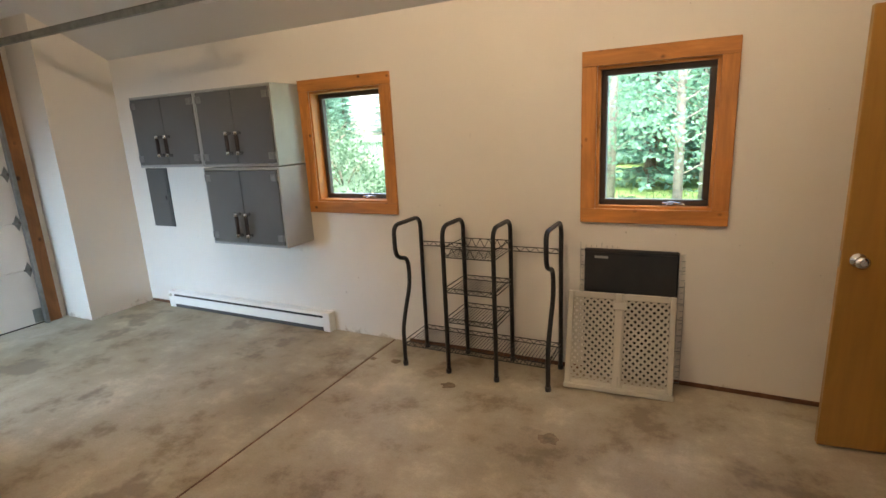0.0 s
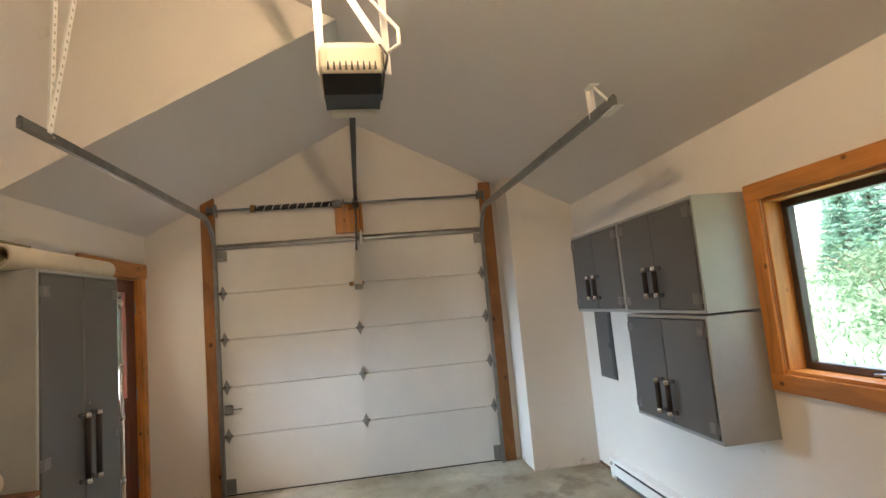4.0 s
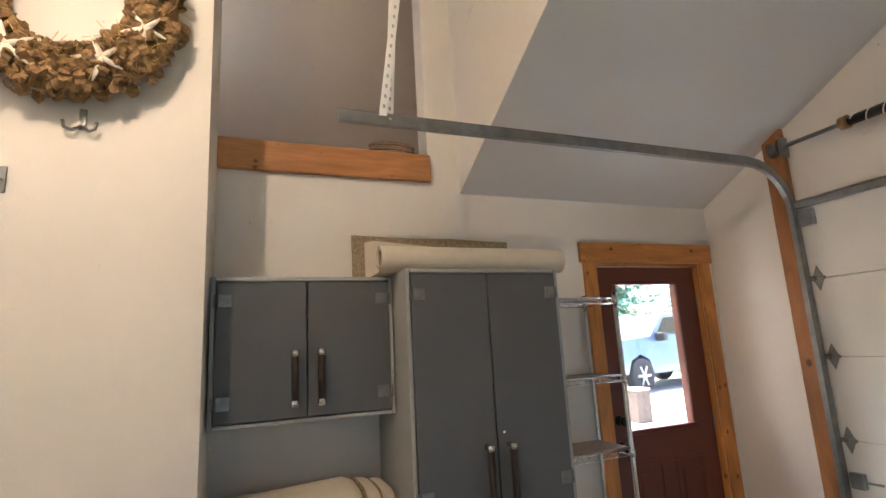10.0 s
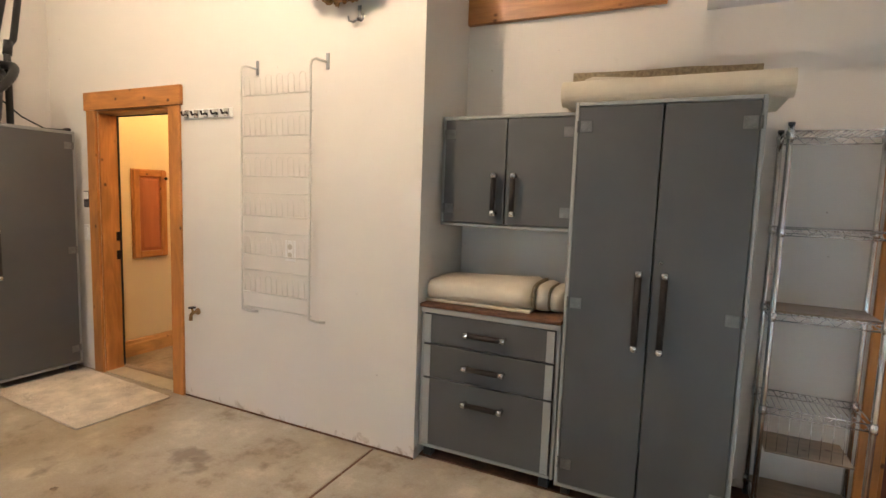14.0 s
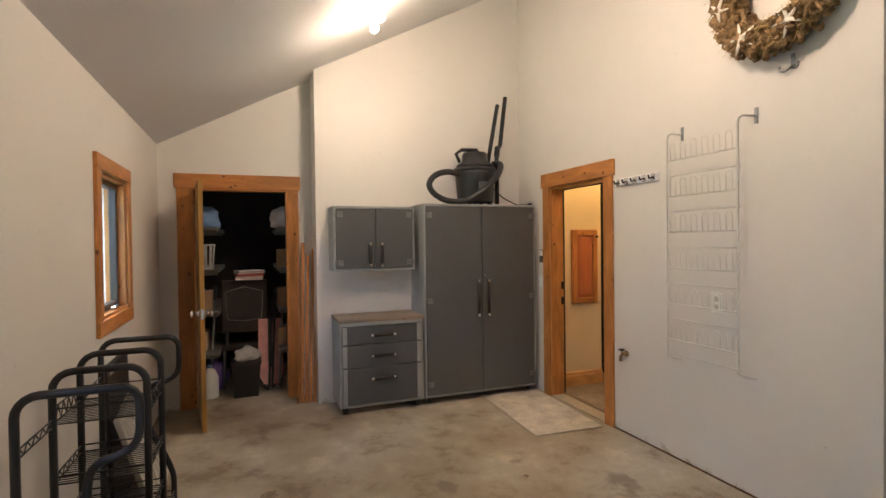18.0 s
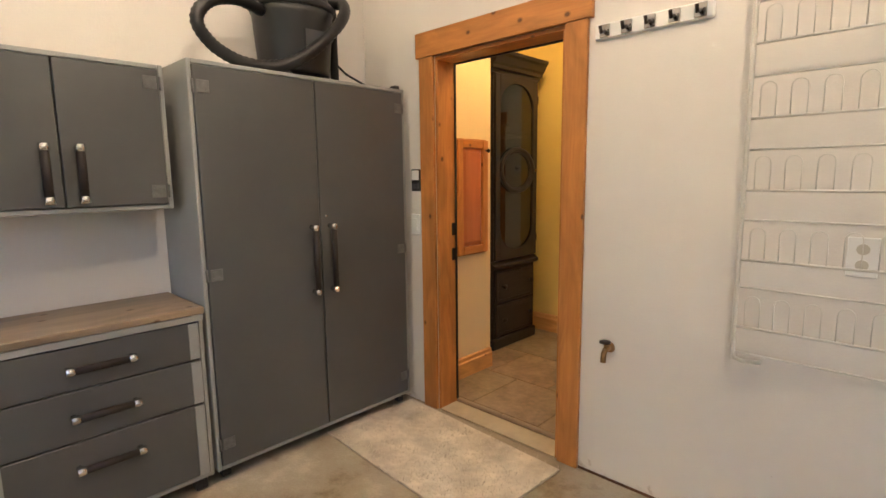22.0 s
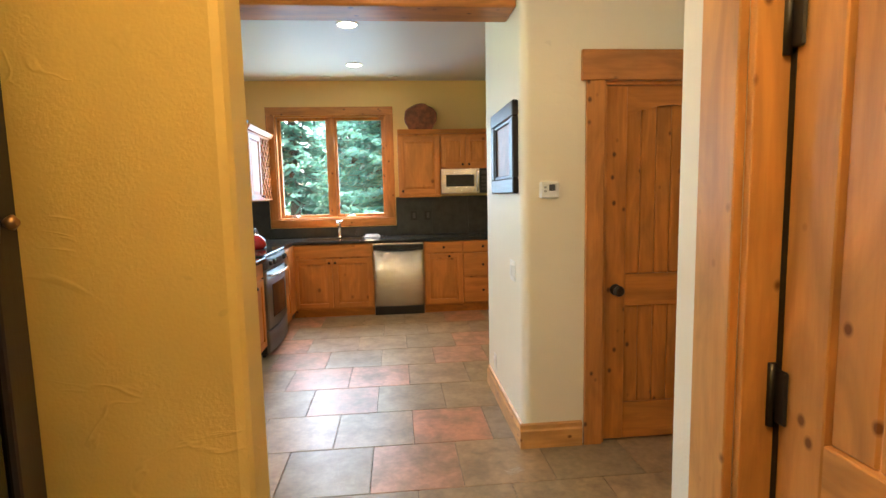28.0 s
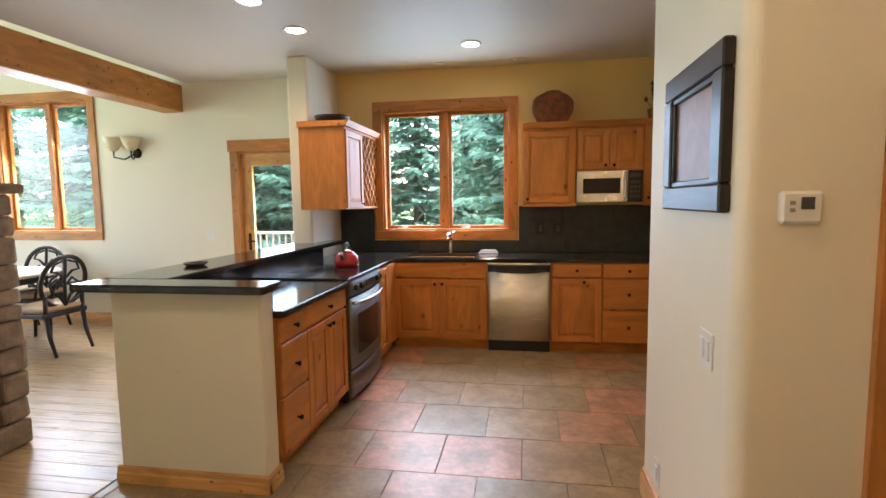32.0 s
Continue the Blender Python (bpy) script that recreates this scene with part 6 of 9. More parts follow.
# ---- garage: alcove ----
def carpets():
    M["backing"] = plain("cream_carpet_backing", (0.62, 0.56, 0.44), 0.8, 0, 0.08, 6, 200, 0.3)
    M["pile"] = plain("tan_carpet_pile", (0.3, 0.24, 0.15), 0.95, 0, 0.35, 60, 140, 0.8)
    zt = 0.055 + 1.838
    ob = thing("carpet_roll", "loosely rolled carpet scrap lying on the tall cabinet", "carpet", pose(-3.4, 0.05, zt))
    def curl(bm, x0, x1, turns, r0, r1, cy, cz, t):
        ins, outs = [], []
        n = 36
        for i in range(n + 1):
            a = -math.pi / 2 + turns * 2 * math.pi * i / n
            r = r1 + (r0 - r1) * i / n
            ins.append((cy + (r - t) * math.cos(a), cz + (r - t) * math.sin(a)))
            outs.append((cy + r * math.cos(a), cz + r * math.sin(a)))
        ring = outs + ins[::-1]
        A = [bm.verts.new((x0, y, z)) for y, z in ring]
        B = [bm.verts.new((x1, y, z)) for y, z in ring]
        k = len(ring)
        for i in range(k):
            bm.faces.new((A[i], A[(i + 1) % k], B[(i + 1) % k], B[i]))
        for i in range(n):
            bm.faces.new((A[i], A[i + 1], A[k - 2 - i], A[k - 1 - i]))
            bm.faces.new((B[i + 1], B[i], B[k - 1 - i], B[k - 2 - i]))
    bm = bmesh.new()
    curl(bm, -0.47, 0.46, 1.15, 0.045, 0.062, 0.14, 0.062, 0.011)
    part("roll", bm, "backing", ob)
    bm = bmesh.new()
    curl(bm, -0.462, 0.452, 1.1, 0.03, 0.048, 0.14, 0.062, 0.008)
    part("inner_pile", bm, "pile", ob)
    part("flap", bx(-0.46, 0.45, -0.2, 0.14, 0.0, 0.012, 0.004), "backing", ob)
    ob = thing("carpet_strip", "tan carpet scrap leaning on the wall behind the roll", "carpet", pose(-3.35, -0.195, zt + 0.012, 3))
    top = [(0.45, 0, 0.24), (0.3, 0, 0.236), (0.1, 0, 0.231), (-0.1, 0, 0.235), (-0.3, 0, 0.226), (-0.445, 0, 0.224)]
    bm = bmesh.new()
    poly(bm, [(0.45, 0, 0)] + top + [(-0.445, 0, 0.0), (-0.3, 0, 0.0)], 0.008, (0, 1, 0))
    part("carpet_top", bm, "pile", ob)
    bm = bmesh.new()
    poly(bm, [(0.385, 0.0085, 0), (0.385, 0.0085, 0.2), (0.34, 0.0085, 0.212), (0.0, 0.0085, 0.185), (-0.43, 0.0085, 0.16), (-0.44, 0.0085, 0.0)], 0.006, (0, 1, 0))
    part("backing", bm, "backing", ob, "cream backing folded over the pile")
    ob = thing("folded_rug", "folded cream carpet remnant lying on the drawer cabinet", "rug", pose(-2.58, 0.06, 0.878))

    def pillow(name, x0, x1, y0, y1, h0, h1, soft, mat, seed, label="", z0=0.0):
        """A soft folded bundle: rounded sections along x, drawn in at both ends."""
        bm = bmesh.new()
        rings = []
        n, k = 14, 28
        for i in range(n + 1):
            u = i / n
            e = min(u, 1 - u) * (x1 - x0) / soft
            s = 1.0 if e >= 1 else 0.72 + 0.28 * math.sqrt(max(0.0, 1 - (1 - e) ** 2))
            hh = (h0 + (h1 - h0) * u) * (0.55 + 0.45 * s) if e < 1 else h0 + (h1 - h0) * u
            ring = []
            for q in range(k):
                a = 2 * math.pi * q / k
                cy, cz = math.cos(a), math.sin(a)
                py = math.copysign(abs(cy) ** 0.55, cy) * (y1 - y0) / 2 * s
                pz = (math.copysign(abs(cz) ** 0.7, cz) + 1) / 2 * hh
                w = 0.007 * noise.noise(Vector((x0 + (x1 - x0) * u, py, pz)) * 6 + Vector((seed, 0, 0)))
                ring.append(bm.verts.new((x0 + (x1 - x0) * u, (y0 + y1) / 2 + py, z0 + pz + (w if pz > 0.02 else 0))))
            rings.append(ring)
        for a, b in zip(rings, rings[1:]):
            for q in range(k):
                bm.faces.new((a[q], a[(q + 1) % k], b[(q + 1) % k], b[q])).smooth = True
        bm.faces.new(rings[0][::-1])
        bm.faces.new(rings[-1])
        return part(name, bm, mat, ob, label)

    pillow("outer_fold", -0.27, 0.34, -0.2, 0.2, 0.155, 0.125, 0.05, "backing", 1)
    pillow("fold_edge", -0.282, -0.262, -0.18, 0.185, 0.148, 0.148, 0.01, "pile", 2, "tan carpet edge", 0.004)
    pillow("middle_fold", -0.345, -0.275, -0.19, 0.165, 0.135, 0.145, 0.03, "backing", 3)
    pillow("fold_edge", -0.352, -0.338, -0.17, 0.15, 0.128, 0.132, 0.01, "pile", 4, "tan carpet edge", 0.002)
    pillow("inner_fold", -0.41, -0.345, -0.19, 0.14, 0.12, 0.132, 0.03, "backing", 5)
    part("bottom_layer", bx(-0.27, 0.37, -0.19, 0.19, 0.0, 0.016, 0.006), "backing", ob)


carpets()


def chrome_shelf():
    ob = thing("wire_shelf_unit", "narrow chrome wire shelving unit beside the red door", "shelf", pose(-4.285, -0.19, 0.0))
    w, d, h = 0.395, 0.265, 1.80
    for x in (0, w):
        for y in (0, d):
            p = part("post", rod([(x, y, 0.015), (x, y, h)], 0.0125, 10), "chrome", ob)
            part("cap", rod([(x, y, h), (x, y, h + 0.012)], 0.014, 10), "grill", p)
            part("foot", rod([(x, y, 0.0), (x, y, 0.02)], 0.016, 10), "grill", p)
    for z in (1.775, 1.36, 0.985, 0.56, 0.1):
        bm = bmesh.new()
        for y in (0, d):
            for dz in (0, 0.03):
                tube(bm, [(0, y, z - dz), (w, y, z - dz)], 0.0035, 5)
            for i in range(12):
                tube(bm, [(w * i / 12, y, z - 0.03 * (i % 2)), (w * (i + 1) / 12, y, z - 0.03 * ((i + 1) % 2))], 0.0022, 4)
        for x in (0, w):
            for dz in (0, 0.03):
                tube(bm, [(x, 0, z - dz), (x, d, z - dz)], 0.0035, 5)
        for i in range(1, 16):
            tube(bm, [(w * i / 16, 0, z), (w * i / 16, d, z)], 0.0022, 4)
        part("shelf", bm, "chrome", ob)
        for x in (0, w):
            for y in (0, d):
                part("collar", rod([(x, y, z - 0.035), (x, y, z + 0.005)], 0.017, 10), "chrome", ob)
    for z in (0.992, 0.367):
        t = thing("shelf_liner", "thin brown board lying on the wire shelf", "board", pose(-4.285, -0.19, z if z > 0.5 else 0.107))
        part("sheet", bx(0.01, w - 0.01, 0.01, d - 0.01, -0.003, 0.006, 0.001), "oak_x", t)
    part("drop_board", bx(0.05, w - 0.02, 0.05, d + 0.02, 0.36, 0.368, 0.001), "oak_x", ob)
    for i in range(9):
        part("hanger_wire", rod([(0.05 + i * 0.04, d + 0.005, 0.56), (0.05 + i * 0.04, d + 0.005, 0.365)], 0.0018, 4), "chrome", ob)


chrome_shelf()


def ceiling_light(x, y):
    ob = thing("ceiling_light", "two bare bulbs in a white holder on the sloping ceiling", "light", pose(x, y, roof_z(y)), "bulb holders on the ceiling")
    part("canopy", bx(-0.13, 0.13, -0.05, 0.05, -0.03, 0.03, 0.008), "white", ob)
    for s in (-1, 1):
        part("socket", rod([(s * 0.09, 0, -0.02), (s * 0.1, 0.0, -0.07)], 0.02, 10), "white", ob)
        part("bulb", turned([(0.012, 0.0), (0.02, -0.02), (0.034, -0.055), (0.03, -0.085), (0.01, -0.1)], 14, Matrix.Translation((s * 0.1, 0, -0.065))), "bulbglow", ob, "glowing bare bulb")


M["bulbglow"] = glow("bulb_glow", (1.0, 0.86, 0.62), 8)
ceiling_light(0.02, 2.1)
ceiling_light(-1.7, 1.74)


def loft_lamp():
    slope = math.degrees(math.atan2(1.34, 1.109))
    y = -0.56
    z = 4.18 + (y - (YR - 0.141)) * 1.34 / 1.109
    ob = thing("lamp_holder", "unlit bare bulb in a white porcelain holder in the loft", "light", pose(-2.92, y, z - 0.002, 180 + slope, 0, 0))
    part("base", turned([(0.062, 0.0), (0.06, 0.018), (0.04, 0.032), (0.026, 0.05)], 18), "white", ob)
    part("bulb", turned([(0.014, 0.05), (0.018, 0.065), (0.032, 0.1), (0.03, 0.125), (0.01, 0.142)], 16), "wirewhite", ob, "unlit frosted bulb")


loft_lamp()


# ---- house: hall ----
for ax in "xyz":
    M["pinel_" + ax] = wood("light_pine_trim_" + ax, (0.68, 0.365, 0.125), (0.54, 0.245, 0.07), ax, True, 0.42, 1.0, (0.17, 0.06, 0.02), 1.0, 0.12, 13.0)


def base_x(name, x0, x1, y, s, h=0.14):
    bm = bmesh.new()
    poly(bm, [(x0, y, 0), (x0, y + s * 0.02, 0), (x0, y + s * 0.02, h - 0.04), (x0, y + s * 0.013, h - 0.03), (x0, y + s * 0.011, h - 0.008), (x0, y, h)], x1 - x0, (1, 0, 0))
    return setting(name, bm, "pinel_x", "pine baseboard with a moulded top")


def base_y(name, y0, y1, x, s, h=0.14):
    bm = bmesh.new()
    poly(bm, [(x, y0, 0), (x + s * 0.02, y0, 0), (x + s * 0.02, y0, h - 0.04), (x + s * 0.013, y0, h - 0.03), (x + s * 0.011, y0, h - 0.008), (x, y0, h)], y1 - y0, (0, 1, 0))
    return setting(name, bm, "pinel_y", "pine baseboard with a moulded top")


base_y("baseboard_hall_east", -0.41, YS - 0.16, HALLX, -1)
base_x("baseboard_stub", 0.528, 1.0, STUB, 1, 0.15)
base_y("baseboard_stub_end", STUB - 0.16, STUB, 0.548, -1, 0.15)
base_y("baseboard_pantry", -4.0, PY, PX, 1)
base_x("baseboard_pantry_front", PAN[1] + 0.11, PX + 0.02, PY, 1)
base_y("baseboard_hall_west", -1.475, -1.36, WX, 1)
base_x("baseboard_dining", 3.55, 9.0, KY, 1)
base_x("baseboard_pantry_back", -2.0, PAN[0] - 0.12, PY, 1)
base_y("baseboard_side_hall", PY, -2.77, -2.0, 1)


def raised(parent, x0, x1, z0, z1, mat="cab", knob=None, name="door", rail=0.058):
    """A framed cabinet front with a raised field, facing -y, at y 0."""
    d = part(name, bx(x0, x0 + rail, -0.02, 0.0, z0, z1, 0.003), mat + "_z", parent)
    part("stile", bx(x1 - rail, x1, -0.02, 0.0, z0, z1, 0.003), mat + "_z", d)
    part("rail", bx(x0 + rail, x1 - rail, -0.0195, 0.0, z1 - rail, z1, 0.003), mat + "_x", d)
    part("rail", bx(x0 + rail, x1 - rail, -0.0195, 0.0, z0, z0 + rail, 0.003), mat + "_x", d)
    bm = bmesh.new()
    a, b, c, e = x0 + rail, x1 - rail, z0 + rail, z1 - rail
    i = min(0.035, (b - a) * 0.2, (e - c) * 0.2)
    lo = [bm.verts.new(p) for p in ((a, -0.006, c), (b, -0.006, c), (b, -0.006, e), (a, -0.006, e))]
    hi = [bm.verts.new(p) for p in ((a + i, -0.017, c + i), (b - i, -0.017, c + i), (b - i, -0.017, e - i), (a + i, -0.017, e - i))]
    for k in range(4):
        bm.faces.new((lo[k], lo[(k + 1) % 4], hi[(k + 1) % 4], hi[k]))
    bm.faces.new(hi)
    part("field", bm, mat + "_z", d)
    if knob:
        part("knob", turned([(0.008, 0), (0.006, 0.012), (0.015, 0.02), (0.015, 0.026), (0.006, 0.032)], 12, Matrix.Translation((knob[0], -0.02, knob[1])) @ pose(0, 0, 0, 90)), "bronze", d, "dark bronze knob")
    return d


def slab_front(parent, x0, x1, z0, z1, knob=True):
    d = part("drawer", bx(x0, x1, -0.02, 0.0, z0, z1, 0.005), "cab_x", parent)
    if knob:
        part("knob", turned([(0.008, 0), (0.006, 0.012), (0.015, 0.02), (0.015, 0.026), (0.006, 0.032)], 12, Matrix.Translation(((x0 + x1) / 2, -0.02, (z0 + z1) / 2)) @ pose(0, 0, 0, 90)), "bronze", d, "dark bronze knob")
    return d


def wall_hatch():
    ob = thing("wall_hatch", "small raised-panel cupboard door of honey wood in the hall wall", "cupboard", pose(HALLX, -0.045, 0.0, 0, 0, -90))
    w, z0, z1, r = 0.30, 0.845, 1.585, 0.052
    part("frame", bx(-0.008, w + 0.004, -0.012, 0.0, z0 - 0.01, z1 + 0.008, 0.003), "trim_z", ob)
    d = part("leaf", bx(0.0, r, -0.034, -0.012, z0, z1, 0.004), "trim_z", ob)
    part("stile", bx(w - r, w, -0.034, -0.012, z0, z1, 0.004), "trim_z", d)
    part("top_rail", bx(r, w - r, -0.0335, -0.012, z1 - r, z1, 0.004), "trim_x", d)
    part("bottom_rail", bx(r, w - r, -0.0335, -0.012, z0, z0 + r, 0.004), "trim_x", d)
    bm = bmesh.new()
    a, b, c, e, i = r, w - r, z0 + r, z1 - r, 0.03
    lo = [bm.verts.new(p) for p in ((a, -0.016, c), (b, -0.016, c), (b, -0.016, e), (a, -0.016, e))]
    hi = [bm.verts.new(p) for p in ((a + i, -0.029, c + i), (b - i, -0.029, c + i), (b - i, -0.029, e - i), (a + i, -0.029, e - i))]
    for k in range(4):
        bm.faces.new((lo[k], lo[(k + 1) % 4], hi[(k + 1) % 4], hi[k]))
    bm.faces.new(hi)
    part("field", bm, "redalder", d, "reddish raised field")
    part("knob", turned([(0.006, 0), (0.006, 0.012), (0.014, 0.02), (0.013, 0.026), (0.006, 0.03)], 12, Matrix.Translation((w - 0.024, -0.034, z1 - 0.065)) @ pose(0, 0, 0, 90)), "bronze", d)


M["redalder"] = wood("reddish_alder_panel", (0.46, 0.15, 0.055), (0.36, 0.11, 0.035), "z", False, 0.42, 0.7, contrast=0.5)
wall_hatch()


def china_cabinet():
    fx, y0 = 0.855, -0.652
    ob = thing("china_cabinet", "tall dark brown display cabinet with one arched glass door", "cabinet", pose(fx, y0, 0.0, 0, 0, -90))
    w, d = 0.565, 0.42
    c = w / 2
    part("plinth", bx(-0.006, w + 0.006, -0.02, d, 0, 0.085, 0.008), "dark_x", ob)
    part("lower_case", bx(0.006, w - 0.006, 0, d, 0.085, 0.635, 0.004), "dark_z", ob)
    bm = bmesh.new()
    poly(bm, [(-0.012, 0.0, 0.635), (-0.012, -0.02, 0.64), (-0.012, -0.034, 0.655), (-0.012, -0.034, 0.672), (-0.012, -0.016, 0.68), (-0.012, 0.0, 0.7), (-0.012, d, 0.7), (-0.012, d, 0.635)], w + 0.024, (1, 0, 0))
    part("waist_moulding", bm, "dark_x", ob)
    for a, b in ((0.1, 0.35), (0.368, 0.615)):
        dr = part("drawer", bx(0.03, w - 0.03, -0.018, 0.0, a, b, 0.007), "dark_x", ob)
        part("field", bx(0.06, w - 0.06, -0.022, -0.018, a + 0.03, b - 0.03, 0.003), "dark_x", dr)
        for x in (c - 0.178, c + 0.178):
            part("knob", turned([(0.009, 0), (0.008, 0.012), (0.02, 0.024), (0.019, 0.031), (0.008, 0.038)], 14, Matrix.Translation((x, -0.022, (a + b) / 2 + 0.01)) @ pose(0, 0, 0, 90)), "dark_z", dr)
    for x in (0.006, w - 0.026):
        part("side_panel", bx(x, x + 0.02, 0.0, d, 0.7, 2.11, 0.002), "dark_z", ob)
    part("back_panel", bx(0.026, w - 0.026, d - 0.012, d, 0.7, 2.11), "dark_z", ob)
    part("top_panel", bx(0.026, w - 0.026, 0.0, d - 0.012, 2.09, 2.11), "dark_z", ob)
    for z in (0.71, 1.2, 1.66):
        part("shelf", bx(0.026, w - 0.026, 0.05, d - 0.012, z, z + 0.016), "dark_x", ob)
    bm = bmesh.new()
    poly(bm, [(-0.035, -0.012, 2.1), (-0.035, d, 2.1), (-0.035, d, 2.245), (-0.035, -0.088, 2.245), (-0.035, -0.088, 2.222), (-0.035, -0.07, 2.205), (-0.035, -0.05, 2.165), (-0.035, -0.034, 2.15), (-0.035, -0.034, 2.128), (-0.035, -0.012, 2.118)], w + 0.07, (1, 0, 0))
    part("cornice", bm, "dark_x", ob)
    # one door: stiles, arched rails, glass and an oval moulding across its middle
    x0, x1, z0, z1 = 0.012, w - 0.012, 0.71, 2.095
    a0, a1, r = c - 0.214, c + 0.214, 0.214
    dr = part("door", bx(x0, a0, -0.024, 0.0, z0, z1, 0.003), "dark_z", ob)
    part("stile", bx(a1, x1, -0.024, 0.0, z0, z1, 0.003), "dark_z", dr)
    for z, s in ((z1, -1), (z0, 1)):
        bm = bmesh.new()
        k = 0.05 if s < 0 else 0.07
        pts = [(a0, 0, z), (a1, 0, z), (a1, 0, z + s * (k + r * 0.8))] + [(c + r * math.cos(radians(t)), 0, z + s * (k + r * 0.8) - s * r * 0.8 * math.sin(radians(t))) for t in range(12, 180, 12)] + [(a0, 0, z + s * (k + r * 0.8))]
        poly(bm, pts, 0.024, (0, -1, 0))
        part("arched_rail", bm, "dark_x", dr)
    p = part("pane", bx(a0 - 0.004, a1 + 0.004, -0.012, -0.008, z0 + 0.05, z1 - 0.04), "darkglass", dr, "dim reflecting glass")
    p.visible_shadow = False
    def oval(ra, rb, y, n=40):
        return [(c + ra * math.cos(t), y, 1.395 + rb * math.sin(t)) for t in [2 * math.pi * i / n for i in range(n)]]
    part("oval_moulding", rod(oval(0.205, 0.16, -0.024), 0.017, 8, closed=True), "dark_z", dr)
    part("oval_bead", rod(oval(0.185, 0.14, -0.018), 0.008, 6, closed=True), "dark_z", dr)
    part("catch", turned([(0.006, 0), (0.013, 0.012), (0.006, 0.02)], 10, Matrix.Translation((a1 + 0.028, -0.024, 1.395)) @ pose(0, 0, 0, 90)), "brass", dr)
    for z in (0.85, 1.95):
        part("hinge", rod([(x1 + 0.004, -0.02, z - 0.03), (x1 + 0.004, -0.02, z + 0.03)], 0.006, 8), "bronze", dr)
    for z, x, col in ((1.676, 0.2, "c_rust"), (1.676, 0.36, "straw"), (1.216, 0.2, "c_pale"), (1.216, 0.38, "c_rust"), (0.726, 0.3, "c_pale")):
        b = thing("serving_bowl", "small glazed bowl inside the display cabinet", "bowl", pose(fx + 0.2, y0 - x, z), "bowls in the display cabinet")
        part("bowl", turned([(0.03, 0), (0.035, 0.01), (0.075, 0.06), (0.078, 0.066), (0.06, 0.05), (0.02, 0.014)], 20), col, b)


M["darkglass"] = glass_mat("dim_cabinet_glass", 0.1, (0.3, 0.3, 0.25))
china_cabinet()


def panel_door(label, m, w, h, arch=True, knob_x=0.06, hinges=True, hx=None, mat="alder"):
    """A knotty alder plank door, facing -y at y 0."""
    ob = thing("panel_door", label, "door", m)
    st, t = 0.115, 0.035
    part("stile", bx(0, st, -t, 0, 0, h, 0.003), mat + "_z", ob)
    part("stile", bx(w - st, w, -t, 0, 0, h, 0.003), mat + "_z", ob)
    part("bottom_rail", bx(st, w - st, -t, 0, 0, 0.21, 0.003), mat + "_x", ob)
    part("lock_rail", bx(st, w - st, -t, 0, 0.77, 0.95, 0.003), mat + "_x", ob)
    bm = bmesh.new()
    pts = [(st, 0, h), (w - st, 0, h), (w - st, 0, h - 0.155)]
    n = 12
    for i in range(1, n):
        u = i / n
        pts.append((w - st - (w - 2 * st) * u, 0, h - 0.155 + 0.055 * math.sin(math.pi * u)))
    pts.append((st, 0, h - 0.155))
    poly(bm, pts, t, (0, -1, 0))
    part("arched_rail", bm, mat + "_x", ob)
    k = 6
    pw = (w - 2 * st) / k
    for z0, z1 in ((0.21, 0.77), (0.95, h - 0.1)):
        for i in range(k):
            part("plank", bx(st + pw * i + 0.001, st + pw * (i + 1) - 0.001, -t + 0.012, -0.008, z0, z1, 0.005), mat + "_z", ob)
    kz = 0.865
    for s, y in ((1, -t),):
        part("rosette", turned([(0.032, 0), (0.03, 0.008), (0.014, 0.012)], 18, Matrix.Translation((knob_x, y, kz)) @ pose(0, 0, 0, 90)), "bronze", ob)
        part("knob", turned([(0.012, 0.01), (0.012, 0.03), (0.028, 0.042), (0.03, 0.055), (0.018, 0.066)], 18, Matrix.Translation((knob_x, y, kz)) @ pose(0, 0, 0, 90)), "bronze", ob, "dark bronze knob")
    if hinges:
        xx = hx if hx is not None else w
        for z in (0.22, h / 2, h - 0.22):
            part("hinge", rod([(xx, -t - 0.004, z - 0.048), (xx, -t - 0.004, z + 0.048)], 0.009, 8), "bronze", ob, "dark bronze hinge")
    return ob


c = casing_x("trim_pantry_door", PAN, PY, 1, 0.155, 0.10, 0.025)
jamb_x(c, PAN, PY - 0.12, PY + 0.002)
panel_door("knotty alder plank door with an arched top rail, closed", pose(PAN[1] - 0.022, PY - 0.045, 0.012, 0, 0, 180), PAN[1] - PAN[0] - 0.044, 1.965)


